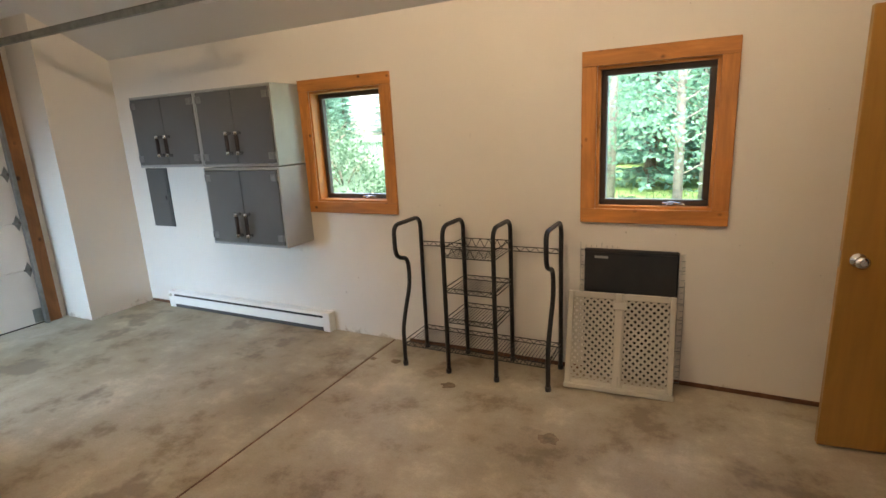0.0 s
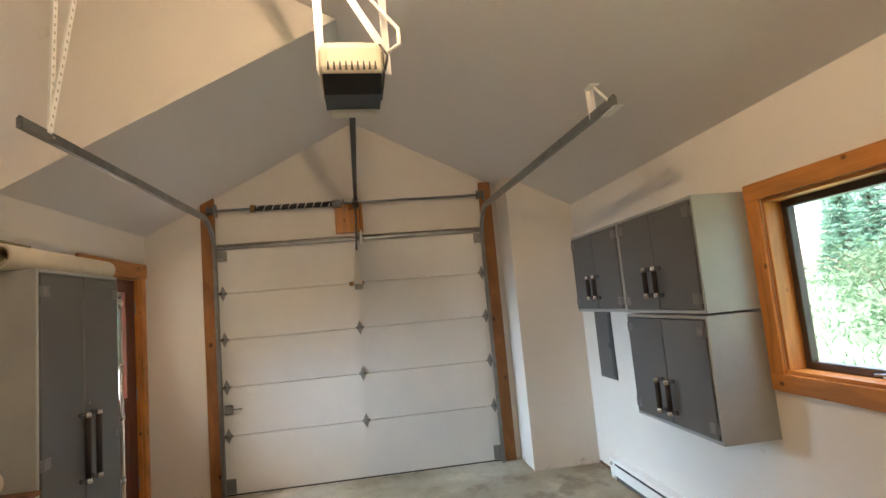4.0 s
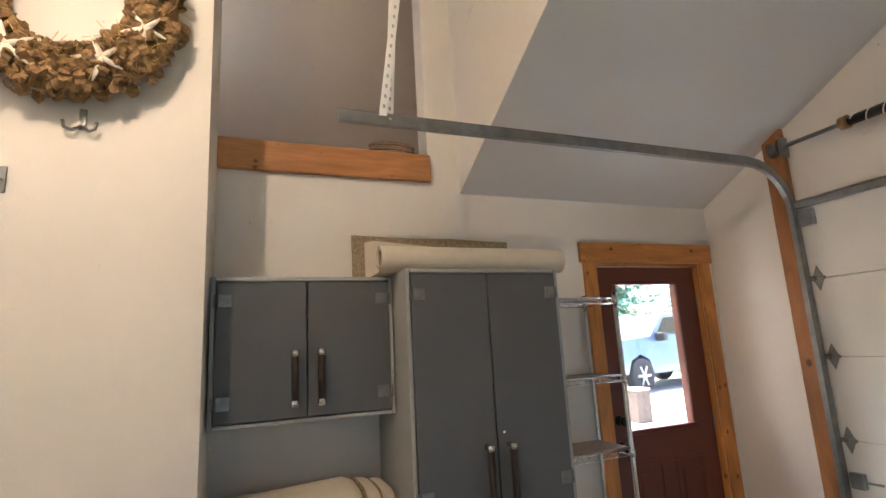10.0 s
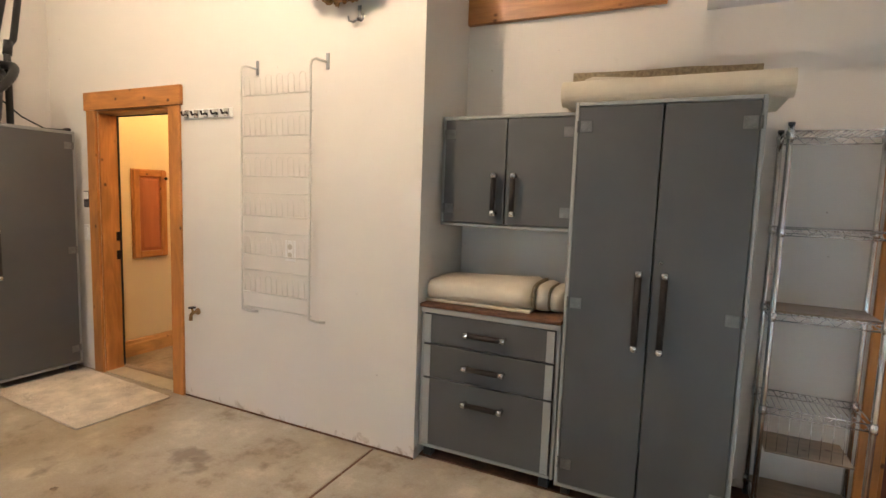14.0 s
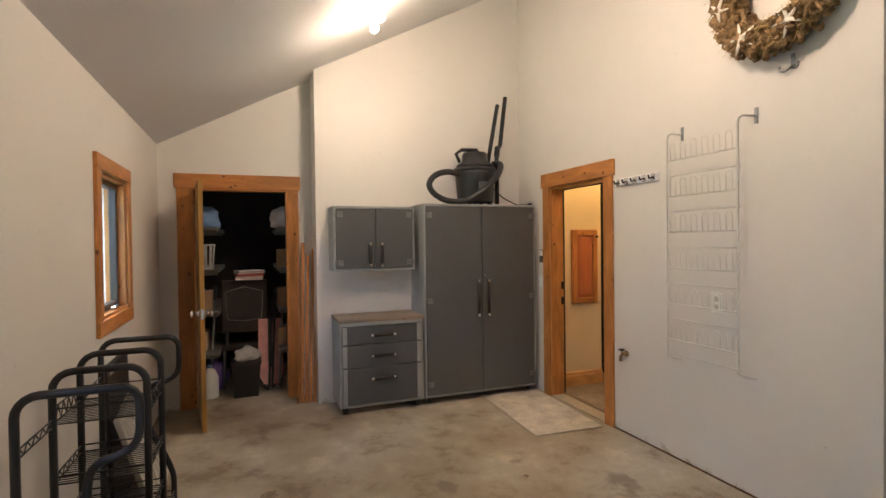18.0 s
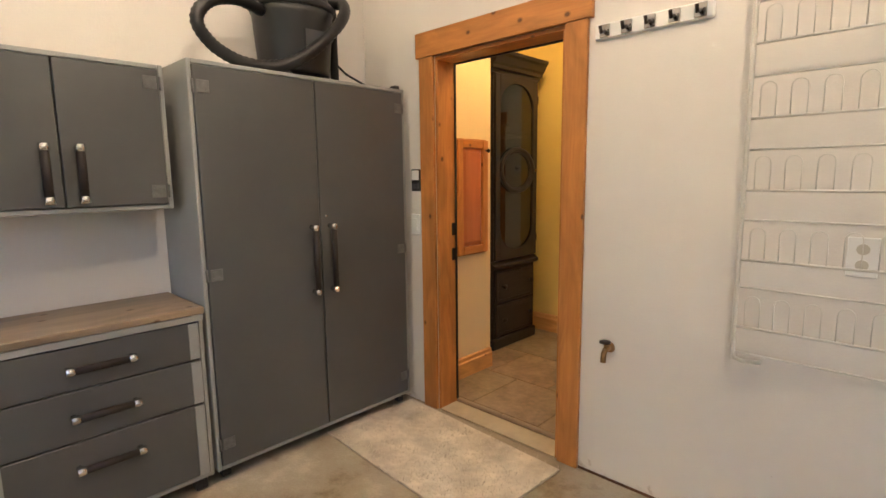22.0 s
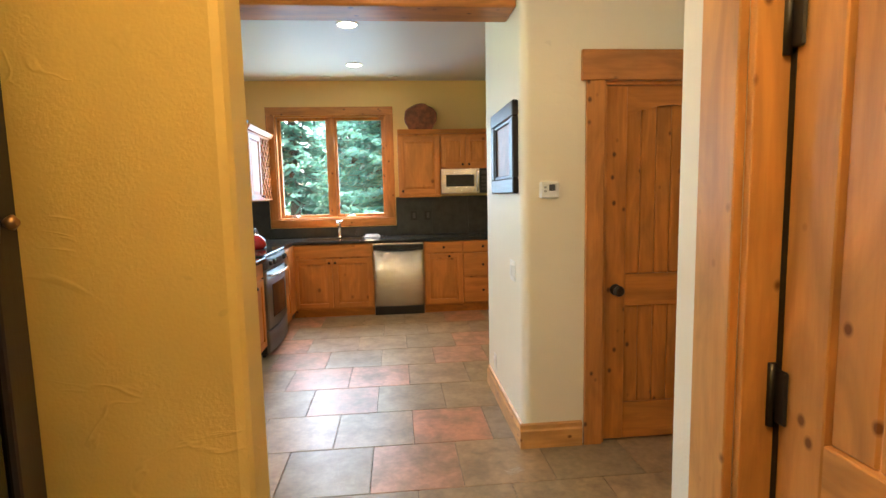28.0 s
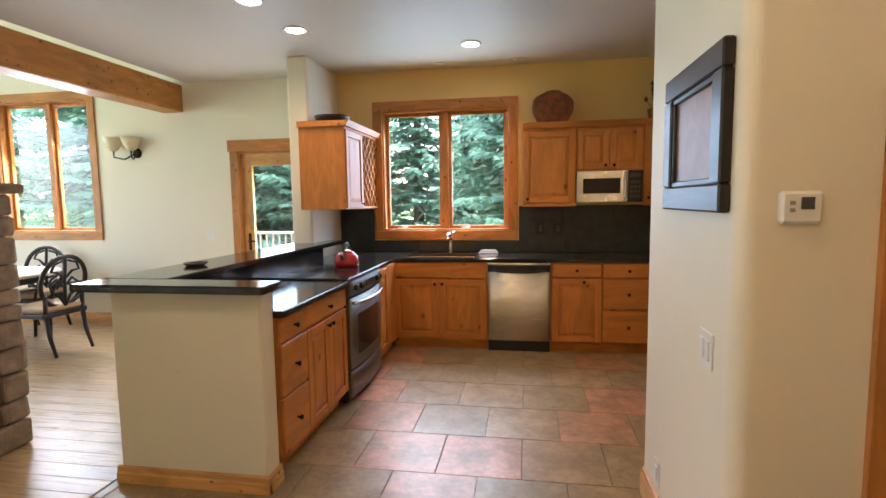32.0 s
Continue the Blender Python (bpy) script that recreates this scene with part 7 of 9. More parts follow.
def side_door():
    y0, y1 = -1.25, -0.42
    ob = thing("trim_side_door", "knotty pine casing of the side door", "", pose(0, 0, 0))
    ob["kind"] = "structure"
    part("leg", bx(WX, WX + 0.022, y0 - 0.12, y0, 0, 2.0, 0.003), "pinel_z", ob)
    part("leg", bx(WX, WX + 0.022, y1, y1 + 0.11, 0, 2.0, 0.003), "pinel_z", ob)
    part("head", bx(WX, WX + 0.028, y0 - 0.145, y1 + 0.135, 2.0, 2.15, 0.003), "pinel_y", ob)
    part("jamb", bx(WX - 0.16, WX + 0.002, y0, y0 + 0.02, 0, 1.98, 0.002), "pinel_z", ob)
    part("jamb", bx(WX - 0.16, WX + 0.002, y1 - 0.02, y1, 0, 1.98, 0.002), "pinel_z", ob)
    part("jamb", bx(WX - 0.16, WX + 0.002, y0, y1, 1.98, 2.0, 0.002), "pinel_y", ob)
    d = panel_door("knotty alder side door with black hinges, closed", pose(WX - 0.105, y0 + 0.022, 0.012, 0, 0, 90), y1 - y0 - 0.044, 1.965, True, y1 - y0 - 0.11, False, None, "pinel")
    # Black strip laid over the hinge-side gap, its shade given as colour.
    part("shadow_gap", bx(WX - 0.076, WX - 0.0685, y0 + 0.0195, y0 + 0.034, 0.012, 1.978), "black", ob)
    for z in (0.24, 1.0, 1.72):
        h = part("hinge", bx(-0.03, 0.035, -0.044, -0.0355, z - 0.055, z + 0.055, 0.006), "black", d, "black iron hinge")
        part("pin", rod([(0.0, -0.046, z - 0.065), (0.0, -0.046, z + 0.065)], 0.009, 8), "black", h)


side_door()


def side_hall_door():
    ob = thing("trim_side_hall_door", "knotty pine casing at the end of the side passage", "", pose(0, 0, 0))
    ob["kind"] = "structure"
    part("leg", bx(-2.0, -1.978, -2.77, -2.66, 0, 2.0, 0.003), "pinel_z", ob)
    part("leg", bx(-2.0, -1.978, -1.84, -1.73, 0, 2.0, 0.003), "pinel_z", ob)
    part("head", bx(-2.0, -1.974, -2.79, -1.71, 2.0, 2.15, 0.003), "pinel_y", ob)
    panel_door("knotty alder plank door at the end of the side passage, closed", pose(-1.998, -2.66, 0.012, 0, 0, 90), 0.82, 1.985, True, 0.75, False)


side_hall_door()


def hall_things():
    ob = thing("framed_mirror", "dark framed glazed picture on the hall wall", "picture", pose(PX, -3.35, 1.67, 0, 0, 90))
    w, h = 0.61, 0.50
    w2, h2 = w / 2, h / 2
    for nm, q in (("frame", (-w2, w2, h2 - 0.085, h2)), ("frame", (-w2, w2, -h2, -h2 + 0.085)), ("frame", (-w2, -w2 + 0.085, -h2 + 0.085, h2 - 0.085)), ("frame", (w2 - 0.085, w2, -h2 + 0.085, h2 - 0.085))):
        part(nm, bx(q[0], q[1], -0.035, 0.0, q[2], q[3], 0.006), "dark_x", ob)
    bm = bmesh.new()
    for q in ((-w2 + 0.085, w2 - 0.085, h2 - 0.105, h2 - 0.085), (-w2 + 0.085, w2 - 0.085, -h2 + 0.085, -h2 + 0.105), (-w2 + 0.085, -w2 + 0.105, -h2 + 0.105, h2 - 0.105), (w2 - 0.105, w2 - 0.085, -h2 + 0.105, h2 - 0.105)):
        box(bm, q[0], q[1], -0.026, 0.0, q[2], q[3], 0.003)
    part("inner_moulding", bm, "dark_z", ob)
    M["mirror"] = plain("picture_print", (0.26, 0.13, 0.075), 0.42, 0.0, 0.6, 5, 30, 0.0, 0.0)
    part("glazing", bx(-w2 + 0.105, w2 - 0.105, -0.014, -0.004, -h2 + 0.105, h2 - 0.105), "mirror", ob)
    ob = thing("thermostat", "white wall thermostat with a small grey display", "thermostat", pose(-0.60, PY, 1.435))
    part("case", bx(-0.052, 0.052, 0.0, 0.028, -0.044, 0.044, 0.008), "white", ob)
    part("display", bx(-0.028, 0.005, 0.03, 0.032, -0.005, 0.028, 0.001), "grill", ob)
    part("button", bx(0.02, 0.032, 0.03, 0.034, 0.008, 0.018), "lgrey", ob)
    part("button", bx(0.02, 0.032, 0.03, 0.034, -0.012, -0.002), "lgrey", ob)
    for nm, lab, y, z, two in (("light_switch", "white double rocker light switch on the hall wall", -3.19, 0.975, True), ("wall_outlet", "white wall outlet low on the hall wall", -3.75, 0.24, False)):
        o2 = thing(nm, lab, "switch" if two else "outlet", pose(PX, y, z, 0, 0, 90))
        part("plate", bx(-0.058 if two else -0.036, 0.058 if two else 0.036, -0.007, 0, -0.06, 0.06, 0.003), "white", o2)
        for x in ((-0.024, 0.024) if two else (0.0,)):
            part("rocker" if two else "socket", bx(x - 0.016, x + 0.016, -0.012, -0.007, -0.034, 0.034, 0.002), "white", o2)
    o2 = thing("wall_outlet", "white wall outlet beside the pantry door", "outlet", pose(-2.0, -2.9, 1.08, 0, 0, 90))
    part("plate", bx(-0.05, 0.05, -0.007, 0, -0.06, 0.06, 0.003), "white", o2)
    part("socket", bx(-0.034, -0.004, -0.012, -0.007, -0.034, 0.034, 0.002), "white", o2)
    part("socket", bx(0.004, 0.034, -0.012, -0.007, -0.034, 0.034, 0.002), "white", o2)
    M["clear"] = glass_mat("clear_acrylic")
    ob = thing("door_stop", "clear folded plastic sign holder standing on the tiles", "sign holder", pose(-0.36, -2.72, 0.004, 0, 0, 25))
    part("sheet", bx(-0.05, 0.05, -0.002, 0.002, 0, 0.16, 0.001), "clear", ob)
    part("foot", bx(-0.05, 0.05, -0.05, 0.0, 0.0, 0.004, 0.001), "clear", ob)


hall_things()


# ---- house: kitchen ----
M["rangesteel"] = plain("dark_range_steel", (0.22, 0.21, 0.2), 0.4, 1.0, 0.06, 2, 160, 0.02)
def counter_piece(bm, x0, x1, y0, y1):
    box(bm, x0, x1, y0, y1, 0.872, 0.91, 0.006)


def kitchen_run():
    F = -6.33
    m = pose(1.45, F, 0, 0, 0, 180)

    def unit(label, x0, x1):
        ob = thing("base_cabinet", label, "cabinet", pose(1.45 - x0, F, 0, 0, 0, 180), "kitchen base cabinets")
        w = x1 - x0
        part("carcass", bx(0, w, 0.0, 0.585, 0.1, 0.87, 0.002), "cab_z", ob)
        part("toe_kick", bx(0, w, 0.05, 0.58, 0.0, 0.1), "alder_x", ob)
        return ob, w

    ob, w = unit("honey alder sink cabinet with two raised-panel doors", 0.0, 0.95)
    slab_front(ob, 0.02, w - 0.01, 0.715, 0.86, False)
    raised(ob, 0.02, w / 2 - 0.004, 0.115, 0.70, knob=(w / 2 - 0.035, 0.655))
    raised(ob, w / 2 + 0.004, w - 0.01, 0.115, 0.70, knob=(w / 2 + 0.035, 0.655))
    ob, w = unit("honey alder cabinet with one drawer and one door", 1.555, 2.02)
    slab_front(ob, 0.01, w - 0.006, 0.735, 0.86)
    raised(ob, 0.01, w - 0.006, 0.115, 0.72, knob=(0.3, 0.69))
    ob, w = unit("honey alder cabinet with three drawers", 2.02, 2.5)
    for a, b in ((0.735, 0.86), (0.435, 0.72), (0.115, 0.42)):
        slab_front(ob, 0.006, w - 0.006, a, b)
    ob, w = unit("honey alder cabinet with two raised-panel doors", 2.5, 3.3)
    slab_front(ob, 0.006, w - 0.006, 0.735, 0.86)
    raised(ob, 0.006, w / 2 - 0.003, 0.115, 0.72, knob=(w / 2 - 0.03, 0.69))
    raised(ob, w / 2 + 0.003, w - 0.006, 0.115, 0.72, knob=(w / 2 + 0.03, 0.69))
    ob, w = unit("honey alder corner cabinet", 3.3, 4.5)
    raised(ob, 0.006, 0.58, 0.115, 0.86, knob=(0.5, 0.8))
    raised(ob, 0.6, w - 0.006, 0.115, 0.86, knob=(0.66, 0.8))
    dw = thing("dishwasher", "stainless steel dishwasher with a black control strip", "dishwasher", pose(0.498, F, 0, 0, 0, 180))
    part("tub", bx(0.0, 0.598, 0.02, 0.58, 0.1, 0.868), "black", dw)
    bm = bmesh.new()
    n = 14
    prof = [(0.598 * i / n, -0.02 - 0.022 * math.sin(math.pi * i / n)) for i in range(n + 1)]
    lo = [bm.verts.new((x, y, 0.115)) for x, y in prof]
    hi = [bm.verts.new((x, y, 0.78)) for x, y in prof]
    for i in range(n):
        f = bm.faces.new((lo[i], lo[i + 1], hi[i + 1], hi[i]))
        f.smooth = True
    bl, br_, tl, tr = (bm.verts.new(p) for p in ((0, 0.02, 0.115), (0.598, 0.02, 0.115), (0, 0.02, 0.78), (0.598, 0.02, 0.78)))
    bm.faces.new([*hi, tr, tl])
    bm.faces.new([*lo[::-1], bl, br_])
    bm.faces.new((lo[0], hi[0], tl, bl))
    bm.faces.new((hi[-1], lo[-1], br_, tr))
    part("door", bm, "steel", dw)
    part("control_strip", bx(0.004, 0.594, -0.03, 0.02, 0.785, 0.845, 0.012), "black", dw)
    part("handle", rod([(0.05, -0.03, 0.80), (0.15, -0.05, 0.782), (0.3, -0.056, 0.777), (0.45, -0.05, 0.782), (0.548, -0.03, 0.80)], 0.011, 8), "black", dw)
    part("top_trim", bx(0.0, 0.598, -0.024, 0.02, 0.848, 0.868, 0.003), "steel", dw)
    part("toe_panel", bx(0.005, 0.593, 0.01, 0.03, 0.0, 0.1), "black", dw)
    top = thing("countertop", "polished black granite worktop round the kitchen", "worktop", pose(0, 0, 0))
    bm = bmesh.new()
    sx0, sx1, sy0, sy1 = 0.64, 1.34, -6.80, -6.42
    for q in ((-3.05, sx0, KY, F + 0.03), (sx1, 1.41, KY, F + 0.03), (sx0, sx1, KY, sy0), (sx0, sx1, sy1, F + 0.03), (1.41, 2.185, KY, -5.66), (1.365, 2.095, -4.865, -3.865)):
        counter_piece(bm, *q)
    part("slab", bm, "granite", top)
    sk = thing("kitchen_sink", "double stainless undermount sink", "sink", pose(0, 0, 0))
    for a, b in ((sx0, 0.98), (1.0, sx1)):
        bm = bmesh.new()
        box(bm, a, b, sy0, sy1, 0.69, 0.70)
        box(bm, a - 0.004, a, sy0, sy1, 0.69, 0.871)
        box(bm, b, b + 0.004, sy0, sy1, 0.69, 0.871)
        box(bm, a, b, sy0 - 0.004, sy0, 0.69, 0.871)
        box(bm, a, b, sy1, sy1 + 0.004, 0.69, 0.871)
        part("basin", bm, "steel", sk)
        part("drain", turned([(0.04, 0.70), (0.035, 0.703), (0.02, 0.7015)], 16, Matrix.Translation(((a + b) / 2, (sy0 + sy1) / 2, 0))), "chrome", sk)
    fc = thing("kitchen_faucet", "chrome single-lever kitchen faucet with a short spout", "faucet", pose(0.93, -6.84, 0.91))
    part("base", turned([(0.03, 0), (0.028, 0.012), (0.02, 0.02), (0.02, 0.13), (0.024, 0.16), (0.012, 0.18)], 18), "chrome", fc)
    part("spout", rod([(0, 0.0, 0.12), (0, 0.05, 0.19), (0, 0.11, 0.215), (0, 0.17, 0.2), (0, 0.19, 0.17)], [0.016, 0.016, 0.017, 0.018, 0.018], 10), "chrome", fc)
    part("lever", rod([(0, 0, 0.175), (-0.04, -0.01, 0.225)], 0.008, 8), "chrome", fc)
    sp = thing("dish_cloth", "grey folded dishcloth on the worktop edge", "cloth", pose(0.52, -6.78, 0.91))
    for i in range(3):
        part("fold", bx(-0.1 + 0.01 * i, 0.1 - 0.008 * i, -0.05, 0.05 - 0.01 * i, i * 0.012, i * 0.012 + 0.011, 0.005), "lgrey", sp)
    # backsplash of slabs
    for x0, x1, z1 in ((-3.05, 0.205, 1.40), (0.205, 1.795, 1.035), (1.795, 2.185, 1.385)):
        n = max(1, round((x1 - x0) / 0.46))
        ob = thing("backsplash", "dark slate backsplash tiles above the worktop", "backsplash", pose(0, 0, 0), "kitchen backsplash")
        part("bed", bx(x0, x1, KY, KY + 0.006, 0.91, z1), "black", ob)
        for i in range(n):
            part("tile", bx(x0 + (x1 - x0) * i / n + 0.0015, x0 + (x1 - x0) * (i + 1) / n - 0.0015, KY + 0.006, KY + 0.014, 0.912, z1 - 0.002, 0.002), "splash", ob)
    for x in (-0.02, 0.0 - 0.2):
        o2 = thing("wall_outlet", "dark wall outlet set in the slate backsplash", "outlet", pose(x, KY + 0.014, 1.16))
        part("plate", bx(-0.04, 0.04, 0, 0.006, -0.06, 0.06, 0.003), "black", o2)
        part("socket", bx(-0.018, 0.018, 0.006, 0.009, -0.035, 0.035, 0.002), "grill", o2)


kitchen_run()


def upper_cabinets():
    F = -6.60
    specs = ((0.165, -0.348, 1.425, 2.16, 1, "honey alder wall cabinet beside the window"), (-0.35, -0.972, 1.74, 2.16, 2, "honey alder wall cabinet over the microwave"), (-0.974, -1.5, 1.425, 2.16, 1, "honey alder wall cabinet with a raised panel"), (-1.502, -2.4, 1.425, 2.16, 2, "honey alder wall cabinet in the corner"))
    for x0, x1, z0, z1, n, lab in specs:
        ob = thing("wall_cabinet", lab, "cabinet", pose(x0, F, 0, 0, 0, 180), "kitchen wall cabinets")
        w = x0 - x1
        part("carcass", bx(0, w, 0.0, 0.32, z0, z1, 0.002), "cab_z", ob)
        for i in range(n):
            a, b = 0.006 + (w - 0.012) * i / n, 0.006 + (w - 0.012) * (i + 1) / n
            raised(ob, a + 0.003, b - 0.003, z0 + 0.01, z1 - 0.03, knob=((b - 0.04) if i == 0 and n > 1 else (a + 0.04), z0 + 0.045))
        bm = bmesh.new()
        poly(bm, [(0.0, 0.0, z1), (0.0, -0.03, z1 + 0.0), (0.0, -0.055, z1 + 0.05), (0.0, 0.32, z1 + 0.05), (0.0, 0.32, z1)], w, (1, 0, 0))
        part("crown", bm, "cab_x", ob)
        part("light_rail", bx(0, w, -0.018, 0.0, z0 - 0.03, z0, 0.003), "cab_x", ob)
    mw = thing("microwave", "stainless over-counter microwave with a dark window", "microwave", pose(-0.352, -6.56, 0, 0, 0, 180))
    part("case", bx(0.004, 0.61, 0.01, 0.36, 1.43, 1.735, 0.004), "dsteel", mw)
    bm = bmesh.new()
    wall_x(bm, -0.015, 0.01, 0.0, 0.47, 1.435, 1.73, [(0.06, 0.405, 1.515, 1.66)])
    d = part("door", bm, "steel", mw)
    part("window", bx(0.06, 0.405, -0.008, 0.006, 1.515, 1.66), "granite", d, "dark glass window")
    part("handle", rod([(0.445, -0.016, 1.46), (0.445, -0.045, 1.48), (0.445, -0.045, 1.69), (0.445, -0.016, 1.71)], 0.009, 8), "steel", d)
    part("control_panel", bx(0.475, 0.61, -0.015, 0.01, 1.435, 1.73, 0.003), "black", mw)
    part("display", bx(0.495, 0.59, -0.0165, -0.015, 1.665, 1.705), "grill", mw)
    for i in range(4):
        for k in range(3):
            part("button", bx(0.497 + k * 0.033, 0.522 + k * 0.033, -0.017, -0.015, 1.47 + i * 0.045, 1.5 + i * 0.045), "grill", mw)
    # cabinet on the wall end, with a bottle lattice
    ob = thing("wall_cabinet", "honey alder wall cabinet with a diamond bottle lattice", "cabinet", pose(1.75, -5.90, 0, 0, 0, -90), "kitchen wall cabinets")
    z0, z1, w = 1.40, 2.15, 1.0
    part("side_panel", bx(0, 0.02, 0, 0.435, z0, z1, 0.002), "cab_z", ob)
    part("top_panel", bx(0.02, w, 0, 0.435, z1 - 0.02, z1), "cab_x", ob)
    part("bottom_panel", bx(0.02, w, 0, 0.435, z0, z0 + 0.02), "cab_x", ob)
    part("back_panel", bx(0.02, w, 0.42, 0.435, z0 + 0.02, z1 - 0.02), "cab_z", ob)
    part("divider", bx(0.46, 0.48, 0, 0.42, z0 + 0.02, z1 - 0.02), "cab_z", ob)
    raised(ob, 0.004, 0.465, z0 + 0.01, z1 - 0.03, knob=(0.42, z0 + 0.05))
    a0, a1 = 0.48, w
    s = (a1 - a0) / 4
    bm = bmesh.new()
    for i in range(-6, 5):
        for sg in (1, -1):
            c0 = i if sg > 0 else i + 6
            n = 6
            u0 = max(0, -c0 if sg > 0 else c0 - 4)
            u1 = min(n - 0.4, 4 - c0 if sg > 0 else c0)
            if u1 - u0 < 0.2:
                continue
            p = Vector((a0 + s * (c0 + sg * u0), 0.01, z0 + 0.02 + s * u0))
            q = Vector((a0 + s * (c0 + sg * u1), 0.01, z0 + 0.02 + s * u1))
            tube(bm, [p, q], 0.009, 4)
    part("lattice", bm, "cab_z", ob)
    bm = bmesh.new()
    poly(bm, [(-0.03, 0.0, z1), (-0.03, -0.03, z1), (-0.03, -0.055, z1 + 0.05), (-0.03, 0.435, z1 + 0.05), (-0.03, 0.435, z1)], w + 0.03, (1, 0, 0))
    part("crown", bm, "cab_x", ob)


upper_cabinets()


def peninsula():
    setting("wall_peninsula", bx(1.415, 2.25, -3.86, -3.73, 0, 1.03, 0.012), "cream", "low plaster wall at the end of the peninsula")
    setting("wall_bar", bx(2.10, 2.25, -6.15, -3.86, 0, 1.03, 0.004), "cream", "low plaster wall under the bar top")
    base_x("baseboard_peninsula", 1.395, 2.27, -3.73, 1, 0.09)
    base_y("baseboard_peninsula_end", -3.86, -3.71, 1.415, -1, 0.09)
    ob = thing("bar_top", "raised black granite bar top on the peninsula", "worktop", pose(0, 0, 0))
    bm = bmesh.new()
    box(bm, 1.36, 2.42, -3.87, -3.66, 1.03, 1.07, 0.008)
    box(bm, 2.03, 2.42, -6.52, -3.8705, 1.03, 1.07, 0.008)
    part("slab", bm, "granite", ob)
    part("riser", bx(2.09, 2.0999, -6.15, -3.87, 0.911, 1.029), "granite", ob)
    part("riser", bx(1.42, 2.09, -3.871, -3.8602, 0.911, 1.029), "granite", ob)
    d = thing("trinket_dish", "small black oval dish on the bar top", "dish", pose(2.24, -4.42, 1.07))
    part("dish", turned([(0.05, 0), (0.07, 0.012), (0.075, 0.022), (0.06, 0.016), (0.02, 0.008)], 20), "black", d)

    def unit(label, y0, y1):
        o = thing("base_cabinet", label, "cabinet", pose(1.41, y0, 0, 0, 0, -90), "kitchen base cabinets")
        w = y0 - y1
        part("carcass", bx(0, w, 0.0, 0.67, 0.1, 0.87, 0.002), "cab_z", o)
        part("toe_kick", bx(0, w, 0.06, 0.66, 0.0, 0.1), "alder_x", o)
        return o, w

    o, w = unit("honey alder peninsula cabinet with three drawers", -3.872, -4.20)
    for a, b in ((0.735, 0.86), (0.44, 0.72), (0.115, 0.425)):
        slab_front(o, 0.01, w - 0.004, a, b)
    o, w = unit("honey alder peninsula cabinet with a drawer and two doors", -4.20, -4.86)
    slab_front(o, 0.004, w - 0.008, 0.735, 0.86)
    raised(o, 0.004, w / 2 - 0.002, 0.115, 0.72, knob=(w / 2 - 0.03, 0.68))
    raised(o, w / 2 + 0.002, w - 0.008, 0.115, 0.72, knob=(w / 2 + 0.03, 0.68))
    o, w = unit("honey alder filler cabinet in the kitchen corner", -5.665, -6.33)
    raised(o, 0.01, 0.3, 0.115, 0.86)


peninsula()


